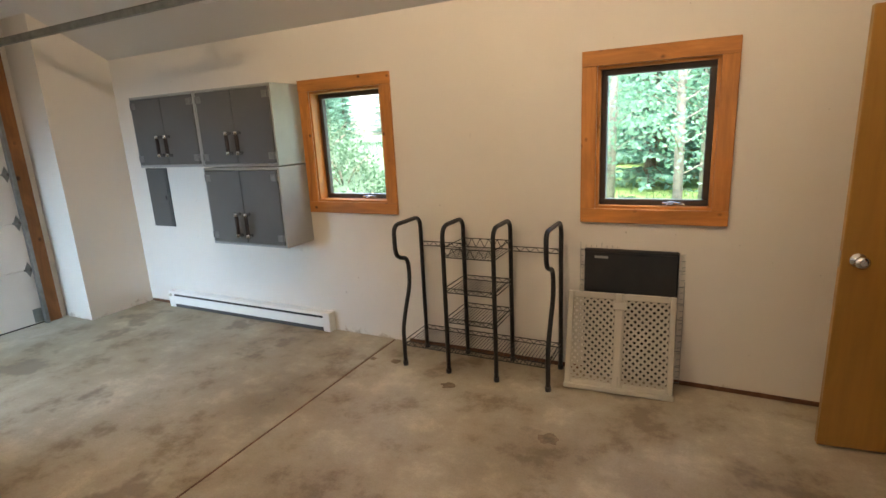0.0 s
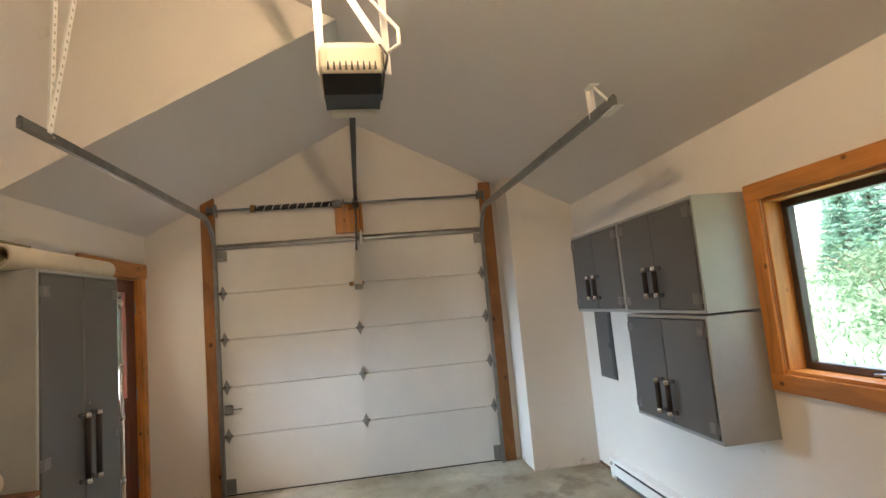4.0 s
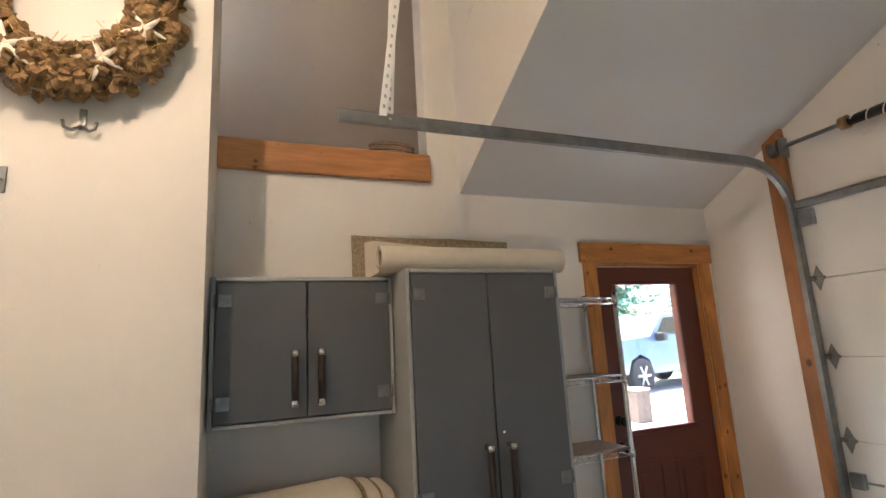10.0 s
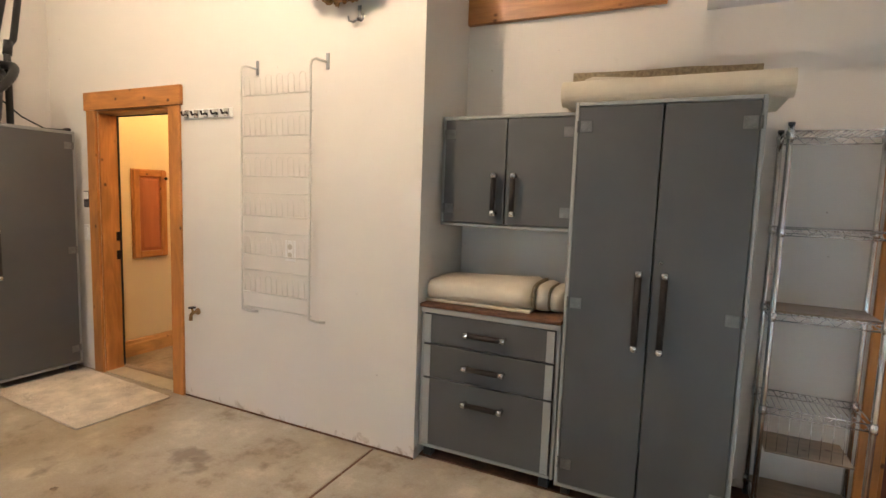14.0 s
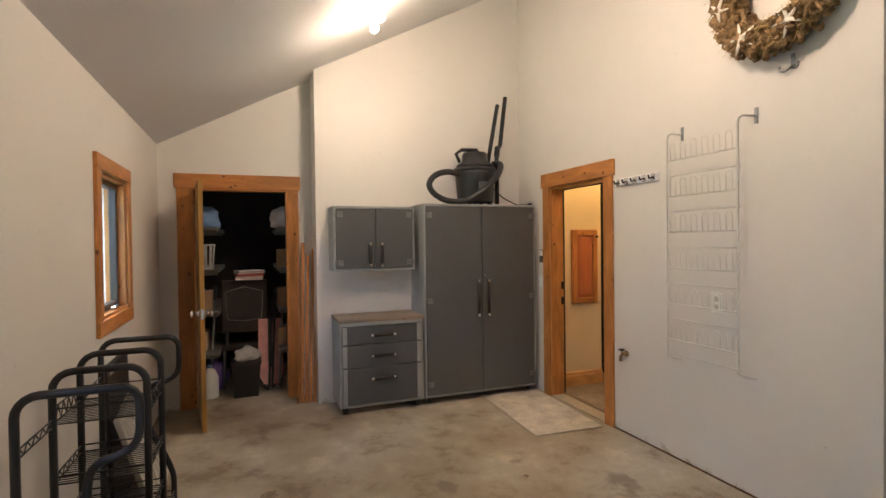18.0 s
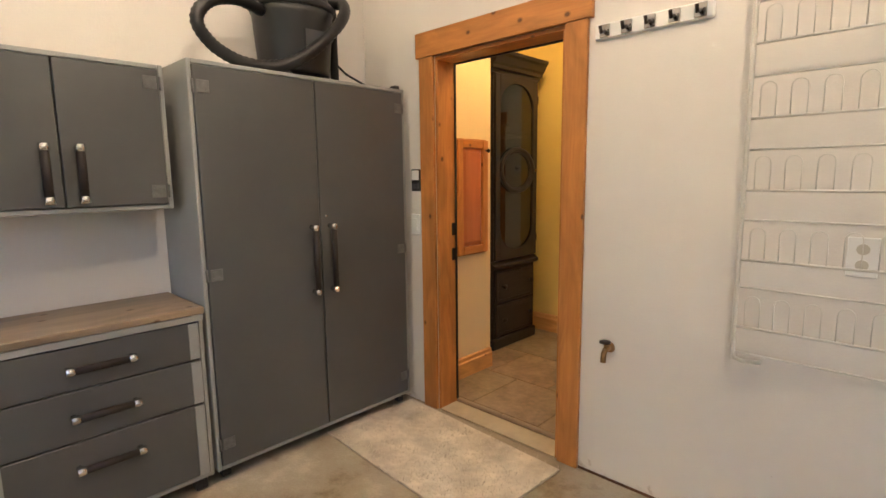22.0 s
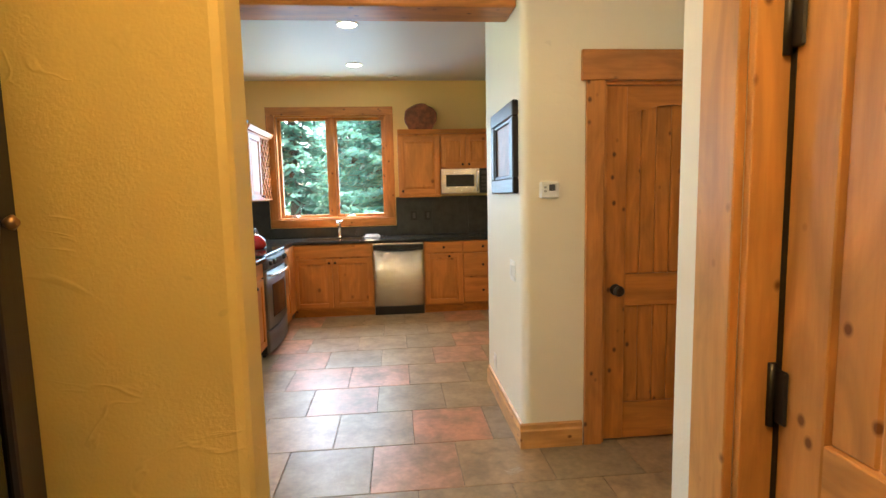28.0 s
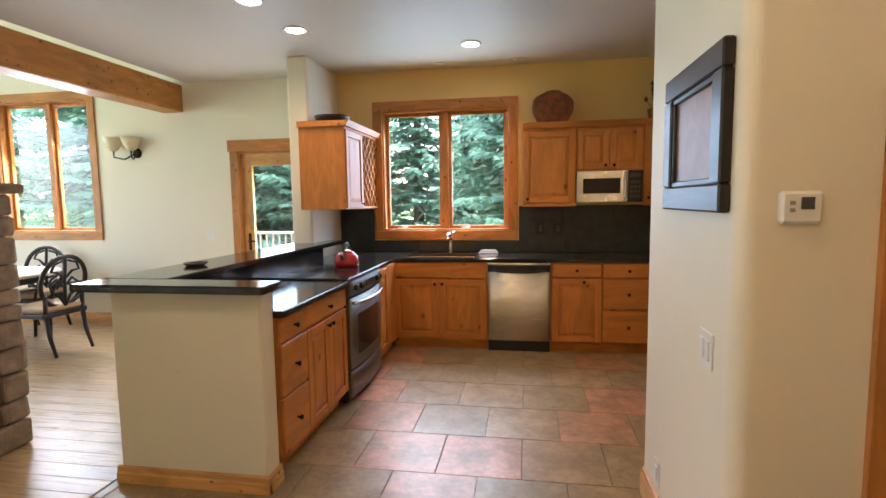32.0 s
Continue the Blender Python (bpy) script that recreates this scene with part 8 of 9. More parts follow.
def kitchen_range():
    ob = thing("kitchen_range", "stainless slide-in range with a black glass cooktop", "stove", pose(1.40, -4.868, 0, 0, 0, -90))
    w = 0.79
    part("body", bx(0.004, w - 0.004, 0.0, 0.66, 0.03, 0.88, 0.003), "black", ob)
    part("cooktop", bx(-0.004, w + 0.004, -0.03, 0.70, 0.905, 0.925, 0.008), "granite", ob, "black ceramic glass cooktop")
    for x, y, r in ((0.2, 0.18, 0.09), (0.58, 0.18, 0.11), (0.2, 0.48, 0.11), (0.58, 0.48, 0.08)):
        part("burner_ring", rod([(x + r * math.cos(a), y + r * math.sin(a), 0.9252) for a in [2 * math.pi * i / 28 for i in range(28)]], 0.0012, 4, closed=True), "grill", ob)

    def bowed(z0, z1, y, b, mat, name, label=""):
        bm = bmesh.new()
        n = 16
        lo, hi = [], []
        for i in range(n + 1):
            x = 0.006 + (w - 0.012) * i / n
            yy = y - b * math.sin(math.pi * i / n)
            lo.append(bm.verts.new((x, yy, z0)))
            hi.append(bm.verts.new((x, yy, z1)))
        for i in range(n):
            f = bm.faces.new((lo[i], lo[i + 1], hi[i + 1], hi[i]))
            f.smooth = True
        q = [bm.verts.new(p) for p in ((0.006, 0.0, z0), (w - 0.006, 0.0, z0), (0.006, 0.0, z1), (w - 0.006, 0.0, z1))]
        bm.faces.new([*hi, q[3], q[2]])
        bm.faces.new([*lo[::-1], q[0], q[1]])
        bm.faces.new((lo[0], hi[0], q[2], q[0]))
        bm.faces.new((hi[-1], lo[-1], q[1], q[3]))
        return part(name, bm, mat, ob, label)

    bowed(0.79, 0.9, -0.03, 0.03, "grill", "control_panel")
    for x in (0.1, 0.2, 0.59, 0.69):
        part("control_knob", turned([(0.024, 0), (0.022, 0.02), (0.015, 0.026)], 16, Matrix.Translation((x, -0.03 - 0.03 * math.sin(math.pi * x / w), 0.845)) @ pose(0, 0, 0, 90)), "black", ob)
    part("clock_panel", bx(0.3, 0.49, -0.063, -0.05, 0.82, 0.875, 0.003), "black", ob)
    bowed(0.25, 0.775, -0.025, 0.028, "rangesteel", "oven_door")
    bm = bmesh.new()
    n = 12
    lo = [bm.verts.new((0.15 + 0.49 * i / n, -0.028 - 0.028 * math.sin(math.pi * (0.15 + 0.49 * i / n) / w), 0.34)) for i in range(n + 1)]
    hi = [bm.verts.new((0.15 + 0.49 * i / n, -0.028 - 0.028 * math.sin(math.pi * (0.15 + 0.49 * i / n) / w), 0.64)) for i in range(n + 1)]
    for i in range(n):
        bm.faces.new((lo[i], lo[i + 1], hi[i + 1], hi[i]))
    r = bmesh.ops.extrude_face_region(bm, geom=bm.faces[:])
    for v in r["geom"]:
        if isinstance(v, bmesh.types.BMVert):
            v.co.y += 0.006
    part("oven_window", bm, "granite", ob, "black oven window")
    part("oven_handle", rod([(0.06, -0.03, 0.735)] + [(0.06 + 0.67 * i / 10, -0.06 - 0.04 * math.sin(math.pi * i / 10), 0.735) for i in range(11)] + [(0.73, -0.03, 0.735)], 0.013, 8), "steel", ob)
    bowed(0.04, 0.235, -0.022, 0.026, "rangesteel", "warming_drawer")
    part("kick_plate", bx(0.02, w - 0.02, 0.02, 0.05, 0.0, 0.04), "black", ob)
    kt = thing("kettle", "glossy red whistling kettle with a black handle", "kettle", pose(1.62, -5.52, 0.925))
    M["redenamel"] = plain("glossy_red_enamel", (0.42, 0.012, 0.015), 0.12, 0, 0.1, 4, 60, 0.0, 0.6)
    part("body", turned([(0.085, 0), (0.1, 0.008), (0.105, 0.04), (0.095, 0.085), (0.06, 0.125), (0.045, 0.132)], 28), "redenamel", kt)
    part("lid", turned([(0.045, 0.132), (0.04, 0.14), (0.012, 0.146), (0.012, 0.155), (0.02, 0.165), (0.008, 0.175)], 20), "chrome", kt)
    part("spout", rod([(0, 0.08, 0.07), (0, 0.12, 0.11), (0, 0.135, 0.135)], [0.024, 0.017, 0.013], 10), "chrome", kt)
    part("handle", rod([tuple(p) for p in arc((0, 0, 0.11), (0, 1, 0), (0, 0, 1), 0.088, 10, 170, 10)], 0.011, 8), "black", kt)


kitchen_range()


def window_and_top_things():
    window_unit("window_kitchen", KWIN, KY, 1, True, (1.0,), 0.16, False, "wide pine kitchen window with two sashes")
    window_unit("window_dining", DWIN, KY, 1, False, (5.95,), 0.16, False, "tall pine dining room window")
    M["burl"] = plain("red_brown_burl_wood", (0.2, 0.062, 0.024), 0.5, 0, 0.6, 14, 60, 0.3)
    b = thing("burl_slab", "rough-edged red-brown burl wood slab standing on the cabinets", "wood slab", pose(-0.13, -6.80, 2.21, 8, 0, 180))
    bm = bmesh.new()
    n = 40
    outline = []
    for i in range(n):
        a = 2 * math.pi * i / n
        k = 1 + 0.09 * noise.noise(Vector((math.cos(a) * 1.7, math.sin(a) * 1.7, 3))) + 0.05 * noise.noise(Vector((math.cos(a) * 5, math.sin(a) * 5, 8)))
        outline.append((0.205 * math.cos(a) * k, max(0.0, 0.165 + 0.175 * math.sin(a) * k)))
    rings = [[bm.verts.new((x * f, y, z * f + 0.165 * (1 - f))) for x, z in outline] for f, y in ((0.93, -0.032), (1.0, -0.018), (0.97, 0.012), (0.86, 0.026))]
    for p, q in zip(rings, rings[1:]):
        for i in range(n):
            bm.faces.new((p[i], p[(i + 1) % n], q[(i + 1) % n], q[i]))
    bm.faces.new(rings[0])
    bm.faces.new(rings[-1])
    part("slab", bm, "burl", b)
    pl = thing("potted_plant", "small dried plant in a clay pot on the cabinets", "plant", pose(-1.1, -6.72, 2.21))
    part("pot", turned([(0.05, 0), (0.06, 0.01), (0.075, 0.1), (0.08, 0.11), (0.06, 0.105)], 18), "brass", pl)
    rnd = random.Random(9)
    for i in range(26):
        a, t = rnd.uniform(0, 6.28), rnd.uniform(0.02, 0.09)
        x, y, z = t * math.cos(a), t * math.sin(a), rnd.uniform(0.18, 0.36)
        bm = bmesh.new()
        tube(bm, [(0, 0, 0.09), (x * 0.6, y * 0.6, z * 0.7), (x, y, z)], 0.003, 4)
        poly(bm, [(x, y, z - 0.03), (x + 0.02, y, z), (x, y, z + 0.035), (x - 0.02, y, z)], 0.003, (0, 1, 0))
        part("leaf", bm, "dirt", pl)
    d = thing("serving_bowl", "black oval bowl on the bottle cabinet", "bowl", pose(1.97, -6.2, 2.2))
    part("bowl", turned([(0.1, 0), (0.14, 0.02), (0.165, 0.07), (0.17, 0.085), (0.15, 0.07), (0.05, 0.02)], 24), "black", d)
    bm = bmesh.new()
    # The fitting at (1.97, -2.6) is unseen, added along with its lamp.
    for x, y in ((1.97, -5.46), (0.62, -6.12), (2.01, -4.83), (0.57, -4.79), (-0.9, -5.0), (0.15, -2.3), (1.97, -2.6)):
        c2 = thing("recessed_light", "round recessed ceiling light, lit", "light", pose(x, y, KCEIL), "recessed ceiling lights")
        part("trim_ring", rod([(0.085 * math.cos(a), 0.085 * math.sin(a), -0.004) for a in [2 * math.pi * i / 24 for i in range(24)]], 0.011, 6, closed=True), "white", c2)
        part("lens", turned([(0.078, -0.006), (0.078, 0.0), (0.05, 0.0)], 24), "canglow", c2, "glowing lens")
    for x, y in ((0.2, -6.72), (1.0, -6.72)):
        c2 = thing("ceiling_vent", "small round white ceiling fitting", "fitting", pose(x, y, KCEIL))
        part("ring", turned([(0.05, -0.012), (0.06, 0.0)], 16), "white", c2)


M["canglow"] = glow("downlight_glow", (1.0, 0.9, 0.72), 4.0)
window_and_top_things()


# ---- house: dining ----
def patio_door():
    c = casing_x("trim_patio_door", PAT, KY, 1, 0.13, 0.10)
    jamb_x(c, PAT, KY - 0.16, KY + 0.002)
    x0, x1 = PAT[0] + 0.02, PAT[1] - 0.02
    d = thing("patio_door", "pine glazed door to the deck, closed", "door", pose(0, 0, 0))
    y0, y1 = KY - 0.075, KY - 0.03
    part("stile", bx(x0, x0 + 0.12, y0, y1, 0.01, 2.03, 0.003), "pinel_z", d)
    part("stile", bx(x1 - 0.12, x1, y0, y1, 0.01, 2.03, 0.003), "pinel_z", d)
    part("top_rail", bx(x0 + 0.12, x1 - 0.12, y0, y1, 1.9, 2.03, 0.003), "pinel_x", d)
    part("bottom_rail", bx(x0 + 0.12, x1 - 0.12, y0, y1, 0.01, 0.25, 0.003), "pinel_x", d)
    p = part("pane", bx(x0 + 0.12, x1 - 0.12, y0 + 0.02, y0 + 0.026, 0.25, 1.9), "glass", d)
    p.visible_shadow = False
    part("handle_plate", bx(x1 - 0.08, x1 - 0.045, y1, y1 + 0.008, 0.92, 1.12, 0.003), "bronze", d)
    part("lever", rod([(x1 - 0.06, y1, 1.03), (x1 - 0.06, y1 + 0.045, 1.03), (x1 - 0.16, y1 + 0.05, 1.03)], 0.009, 8), "bronze", d)


patio_door()


def sconce():
    ob = thing("wall_sconce", "two-arm dark iron sconce with cream glass shades", "sconce", pose(4.70, KY, 2.08))
    part("backplate", turned([(0.06, 0), (0.055, 0.015), (0.02, 0.025)], 18, pose(0, 0, 0, -90)), "bronze", ob)
    M["shade"] = plain("cream_alabaster_glass", (0.75, 0.66, 0.45), 0.3, 0, 0.08, 12, 40, 0.02)
    for s in (0, 1):
        x = 0.0 + s * 0.23
        part("arm", rod([(0, 0.02, 0.0), (x * 0.5, 0.07, -0.075), (x, 0.1, -0.05), (x, 0.1, 0.02)], 0.009, 8), "bronze", ob)
        part("shade", turned([(0.03, 0.02), (0.06, 0.045), (0.09, 0.12), (0.1, 0.18), (0.092, 0.18), (0.035, 0.05)], 20, Matrix.Translation((x, 0.1, 0))), "shade", ob)
    o2 = thing("light_switch", "white double light switch beside the patio door", "switch", pose(3.80, KY, 1.10))
    part("plate", bx(-0.058, 0.058, 0, 0.007, -0.06, 0.06, 0.003), "white", o2)
    for x in (-0.024, 0.024):
        part("rocker", bx(x - 0.016, x + 0.016, 0.007, 0.012, -0.034, 0.034, 0.002), "white", o2)


sconce()


def dining_set():
    t = thing("dining_table", "dark wooden dining table with a pale cloth top", "table", pose(5.79, -5.92, 0))
    part("tabletop", turned([(0.62, 0.73), (0.66, 0.74), (0.66, 0.76), (0.6, 0.765)], 40), "backing", t)
    part("apron", turned([(0.5, 0.65), (0.52, 0.73), (0.3, 0.73)], 32), "dark_x", t)
    part("pedestal", turned([(0.28, 0), (0.3, 0.04), (0.1, 0.12), (0.08, 0.35), (0.13, 0.5), (0.2, 0.66)], 24), "cab_z", t)

    def chair():
        ob = thing("dining_chair", "dark carved dining chair with a round scrolled back", "chair", pose(0, 0, 0), "chairs round the table")
        part("seat", bx(-0.23, 0.23, -0.22, 0.24, 0.43, 0.49, 0.025), "c_cardboard", ob, "brown upholstered seat")
        part("seat_frame", bx(-0.24, 0.24, -0.23, 0.25, 0.38, 0.43, 0.01), "dark_x", ob)
        for x, y, k in ((-0.21, -0.2, -0.02), (0.21, -0.2, -0.02), (-0.2, 0.23, 0.09), (0.2, 0.23, 0.09)):
            part("leg", rod([(x, y, 0.4), (x, y + k * 0.3, 0.2), (x, y + k, 0.0)], [0.024, 0.02, 0.015], 8), "dark_z", ob)
        ring = [(0.24 * math.cos(a), 0.25 + 0.05 * math.sin(a), 0.72 + 0.25 * math.sin(a)) for a in [2 * math.pi * i / 30 for i in range(30)]]
        part("back_ring", rod(ring, 0.022, 8, closed=True), "dark_z", ob)
        for s in (-1, 1):
            part("back_post", rod([(s * 0.2, 0.23, 0.4), (s * 0.2, 0.24, 0.6)], 0.02, 8), "dark_z", ob)
            part("scroll", rod([(0, 0.25, 0.48), (s * 0.06, 0.25, 0.58), (s * 0.13, 0.25, 0.62), (s * 0.15, 0.25, 0.7), (s * 0.08, 0.26, 0.75), (s * 0.03, 0.26, 0.7), (s * 0.09, 0.255, 0.66)], 0.014, 7), "dark_z", ob)
            part("scroll", rod([(0, 0.26, 0.74), (s * 0.08, 0.27, 0.82), (s * 0.15, 0.28, 0.83), (s * 0.12, 0.29, 0.9), (s * 0.03, 0.29, 0.93)], 0.013, 7), "dark_z", ob)
            part("arm", rod([(s * 0.23, 0.24, 0.68), (s * 0.26, 0.05, 0.66), (s * 0.25, -0.16, 0.62), (s * 0.22, -0.2, 0.43)], 0.016, 8), "dark_z", ob)
        part("splat", rod([(0, 0.25, 0.48), (0, 0.26, 0.72), (0, 0.29, 0.95)], 0.016, 7), "dark_z", ob)
        return ob

    c = chair()
    c.matrix_basis = pose(4.93, -5.8, 0, 0, 0, 88)
    copy_thing(c, pose(5.85, -6.46, 0, 0, 0, 188))
    copy_thing(c, pose(6.68, -5.85, 0, 0, 0, -95))
    copy_thing(c, pose(5.9, -4.85, 0, 0, 0, -5))


dining_set()


def stone_pier():
    rnd = random.Random(2)
    ob = thing("stone_pier", "brown fieldstone pier with a stone cap", "pier", pose(3.18, -4.06, 0))
    part("core", bx(0.03, 0.85, 0.03, 0.75, 0, 1.5), "dirt", ob)
    z = 0.0
    while z < 1.5:
        h = rnd.uniform(0.09, 0.17)
        for face in range(2):
            u, L = 0.0, 0.88 if face == 0 else 0.78
            while u < L:
                l = min(rnd.uniform(0.14, 0.3), L - u)
                d = rnd.uniform(0.0, 0.025)
                if face == 0:
                    b = bx(u + 0.004, u + l - 0.004, -d, 0.05, z + 0.004, z + h - 0.004, 0.018)
                else:
                    b = bx(-d, 0.05, u + 0.004, u + l - 0.004, z + 0.004, z + h - 0.004, 0.018)
                for v in b.verts:
                    v.co += Vector((noise.noise(v.co * 9), noise.noise(v.co * 9 + Vector((5, 0, 0))), noise.noise(v.co * 9 + Vector((0, 7, 0))))) * 0.008
                part("stone", b, "stone", ob)
                u += l
        z += h
    part("cap", bx(-0.05, 0.92, -0.05, 0.8, z, z + 0.06, 0.015), "stone", ob)


stone_pier()


# ---- floors ----
def tile_mat(name, stops):
    m = bpy.data.materials.new(name)
    nt, b = nodes(m)
    info = nt.nodes.new("ShaderNodeObjectInfo")
    base = ramp(nt, info.outputs["Random"], stops)
    n1, _ = noise_tex(nt, 5.5, 7, 0.65, distort=0.3, shift=True)
    n2, _ = noise_tex(nt, 28, 4, 0.6, shift=True)
    c = mixc(nt, ramp(nt, n1, [(0.42, (0, 0, 0)), (0.52, (0.35, 0.35, 0.35)), (0.64, (0.75, 0.75, 0.75))]), base, (0.19, 0.135, 0.08))
    c = mixc(nt, 1.0, c, ramp(nt, n2, [(0.3, (0.8, 0.8, 0.8)), (0.7, (1.12, 1.12, 1.1))]), "MULTIPLY")
    nt.links.new(c, b.inputs["Base Color"])
    b.inputs["Specular IOR Level"].default_value = 0.55
    rough_link(nt, b, n1, 0.26, 0.46)
    bump(nt, b, n1, 0.25, 0.006)
    return m


M["tile"] = tile_mat("grey_brown_slate_tile", [(0.0, (0.27, 0.21, 0.13)), (0.4, (0.34, 0.245, 0.14)), (0.7, (0.38, 0.255, 0.145)), (1.0, (0.29, 0.225, 0.15))])
M["tile_red"] = tile_mat("terracotta_slate_tile", [(0.0, (0.42, 0.2, 0.12)), (0.6, (0.52, 0.24, 0.145)), (1.0, (0.46, 0.25, 0.16))])
M["grout"] = plain("tan_floor_grout", (0.16, 0.125, 0.085), 0.9, 0, 0.2, 20, 90, 0.3)


def house_floor():
    fl = setting("floor_kitchen", bx(-3.2, 2.30, KY - 0.16, YS - 0.14, -0.12, -0.006), "grout", "grouted slate-look tile floor of hall and kitchen")
    p = 0.4625
    meshes = {}

    pick = random.Random(17)
    reds = [(0.38, -4.28), (-0.13, -3.36), (1.08, -4.76), (-0.21, -4.72), (-0.48, -5.27), (0.58, -3.78), (0.1, -2.8), (1.0, -4.3)]

    def tile(x0, x1, y0, y1):
        red = any(x0 < a < x1 and y0 < b < y1 for a, b in reds) or (y1 < -4.9 and pick.random() < 0.3)
        k = (round(x1 - x0, 3), round(y1 - y0, 3), red)
        if k not in meshes:
            meshes[k] = mesh_of("tile", bx(0, k[0], 0, k[1], -0.02, 0.0, 0.0022), "tile_red" if red else "tile")
        o = new("tile", meshes[k])
        o.location = (x0, y0, 0)
        o.parent = fl

    y = -4.03 - 7 * p
    row = 0
    while y < YS - 0.16:
        off = 0.151 if row % 2 == 0 else 0.364 + 0.018
        x = off - 8 * p
        while x < 2.29:
            a, b = max(x, -3.1), min(x + p, 2.295)
            c, d = max(y, KY + 0.01), min(y + p, YS - 0.155)
            if b - a > 0.03 and d - c > 0.03:
                wall = (a + b) / 2 < WX - 0.1 and (c + d) / 2 > -1.6
                if not wall:
                    tile(a + 0.0018, b - 0.0018, c + 0.0018, d - 0.0018)
            x += p
        y += p
        row += 1
    of = setting("floor_dining", bx(2.302, 9.0, KY - 0.16, 1.5, -0.12, -0.012), "oak_y", "pale oak strip floor of the dining room")
    rnd = random.Random(5)
    bm_cache = {}
    y = KY
    count = 0
    while y < -3.0:
        x = 2.304
        while x < 7.2:
            l = rnd.choice((0.6, 0.9, 1.2))
            e = min(x + l, 7.2)
            k = round(e - x, 3)
            if k > 0.05:
                if k not in bm_cache:
                    bm_cache[k] = mesh_of("plank", bx(0, k - 0.0015, 0, 0.1265, -0.012, 0.0, 0.0015), "oakfloor")
                o = new("plank", bm_cache[k])
                o.location = (x, y, 0)
                o.parent = of
                count += 1
            x = e
        y += 0.128


M["oakfloor"] = wood("pale_oak_strip", (0.5, 0.34, 0.18), (0.38, 0.24, 0.12), "x", False, 0.28, 1.0, contrast=0.8)
house_floor()


# ---- outside ----
def leaf_mat(name, a, b):
    m = bpy.data.materials.new(name)
    nt, bs = nodes(m)
    g = nt.nodes.new("ShaderNodeNewGeometry")
    nt.links.new(ramp(nt, g.outputs["Random Per Island"], [(0.0, a), (1.0, b)]), bs.inputs["Base Color"])
    bs.inputs["Roughness"].default_value = 0.6
    bs.inputs["Subsurface Weight"].default_value = 0.0
    tr = nt.nodes.new("ShaderNodeBsdfTranslucent")
    nt.links.new(ramp(nt, g.outputs["Random Per Island"], [(0.0, tuple(v * 1.6 for v in a)), (1.0, tuple(v * 1.6 for v in b))]), tr.inputs[0])
    mx = nt.nodes.new("ShaderNodeMixShader")
    mx.inputs[0].default_value = 0.5
    nt.links.new(bs.outputs[0], mx.inputs[1])
    nt.links.new(tr.outputs[0], mx.inputs[2])
    nt.links.new(mx.outputs[0], nt.nodes["Material Output"].inputs[0])
    return m


# Needles tinted pale and bluish: distance haze is put into their colour.
M["needle"] = leaf_mat("spruce_needles", (0.075, 0.19, 0.15), (0.14, 0.3, 0.225))
M["needle2"] = leaf_mat("hazy_spruce_needles", (0.09, 0.23, 0.175), (0.16, 0.33, 0.245))
M["shrub"] = leaf_mat("shrub_leaves", (0.036, 0.085, 0.042), (0.055, 0.11, 0.06))
M["bark"] = plain("grey_brown_bark", (0.14, 0.105, 0.08), 0.9, 0, 0.4, 12, 25, 0.7)
M["gravel"] = plain("pale_gravel_drive", (0.42, 0.4, 0.36), 0.95, 0, 0.25, 3, 40, 0.6)
M["rock"] = plain("grey_granite_boulder", (0.33, 0.32, 0.3), 0.85, 0, 0.3, 6, 25, 0.5)
M["bank"] = plain("dry_pale_bank", (0.5, 0.47, 0.38), 0.95, 0, 0.25, 1.2, 9, 0.5)
M["bluecar"] = plain("dark_blue_car_paint", (0.1, 0.16, 0.26), 0.25, 0.2, 0.1, 2, 30, 0.0, 0.8)
M["tyre"] = plain("black_tyre_rubber", (0.02, 0.02, 0.02), 0.8, 0, 0.2, 20, 60, 0.2)
M["deck"] = wood("weathered_deck_board", (0.3, 0.25, 0.2), (0.2, 0.16, 0.12), "x", False, 0.7)


def mound(x, y):
    """Height of the meadow bank that rises north-west of the garage."""
    a = min(1.0, max(0.0, (y - 6.0) / 9.0))
    b = min(1.0, max(0.0, (-3.0 - x) / 4.0))
    return 1.5 * a * a * (3 - 2 * a) * b * b * (3 - 2 * b)


def meadow_bank():
    bm = bmesh.new()
    n, k = 60, 50
    grid = [[bm.verts.new((-62 + 60 * i / n, 5.5 + 54.5 * j / k, -0.345 + mound(-62 + 60 * i / n, 5.5 + 54.5 * j / k) + (0.12 * noise.noise(Vector((i * 0.5, j * 0.6, 0))) if 0 < j and i < n else 0))) for j in range(k + 1)] for i in range(n + 1)]
    for i in range(n):
        for j in range(k):
            bm.faces.new((grid[i][j], grid[i + 1][j], grid[i + 1][j + 1], grid[i][j + 1])).smooth = True
    setting("ground_bank", bm, "meadow", "bright grassy bank rising beyond the window")


M["meadow"] = plain("bright_meadow_grass", (0.042, 0.09, 0.045), 0.9, 0, 0.3, 0.9, 9, 0.6)
meadow_bank()


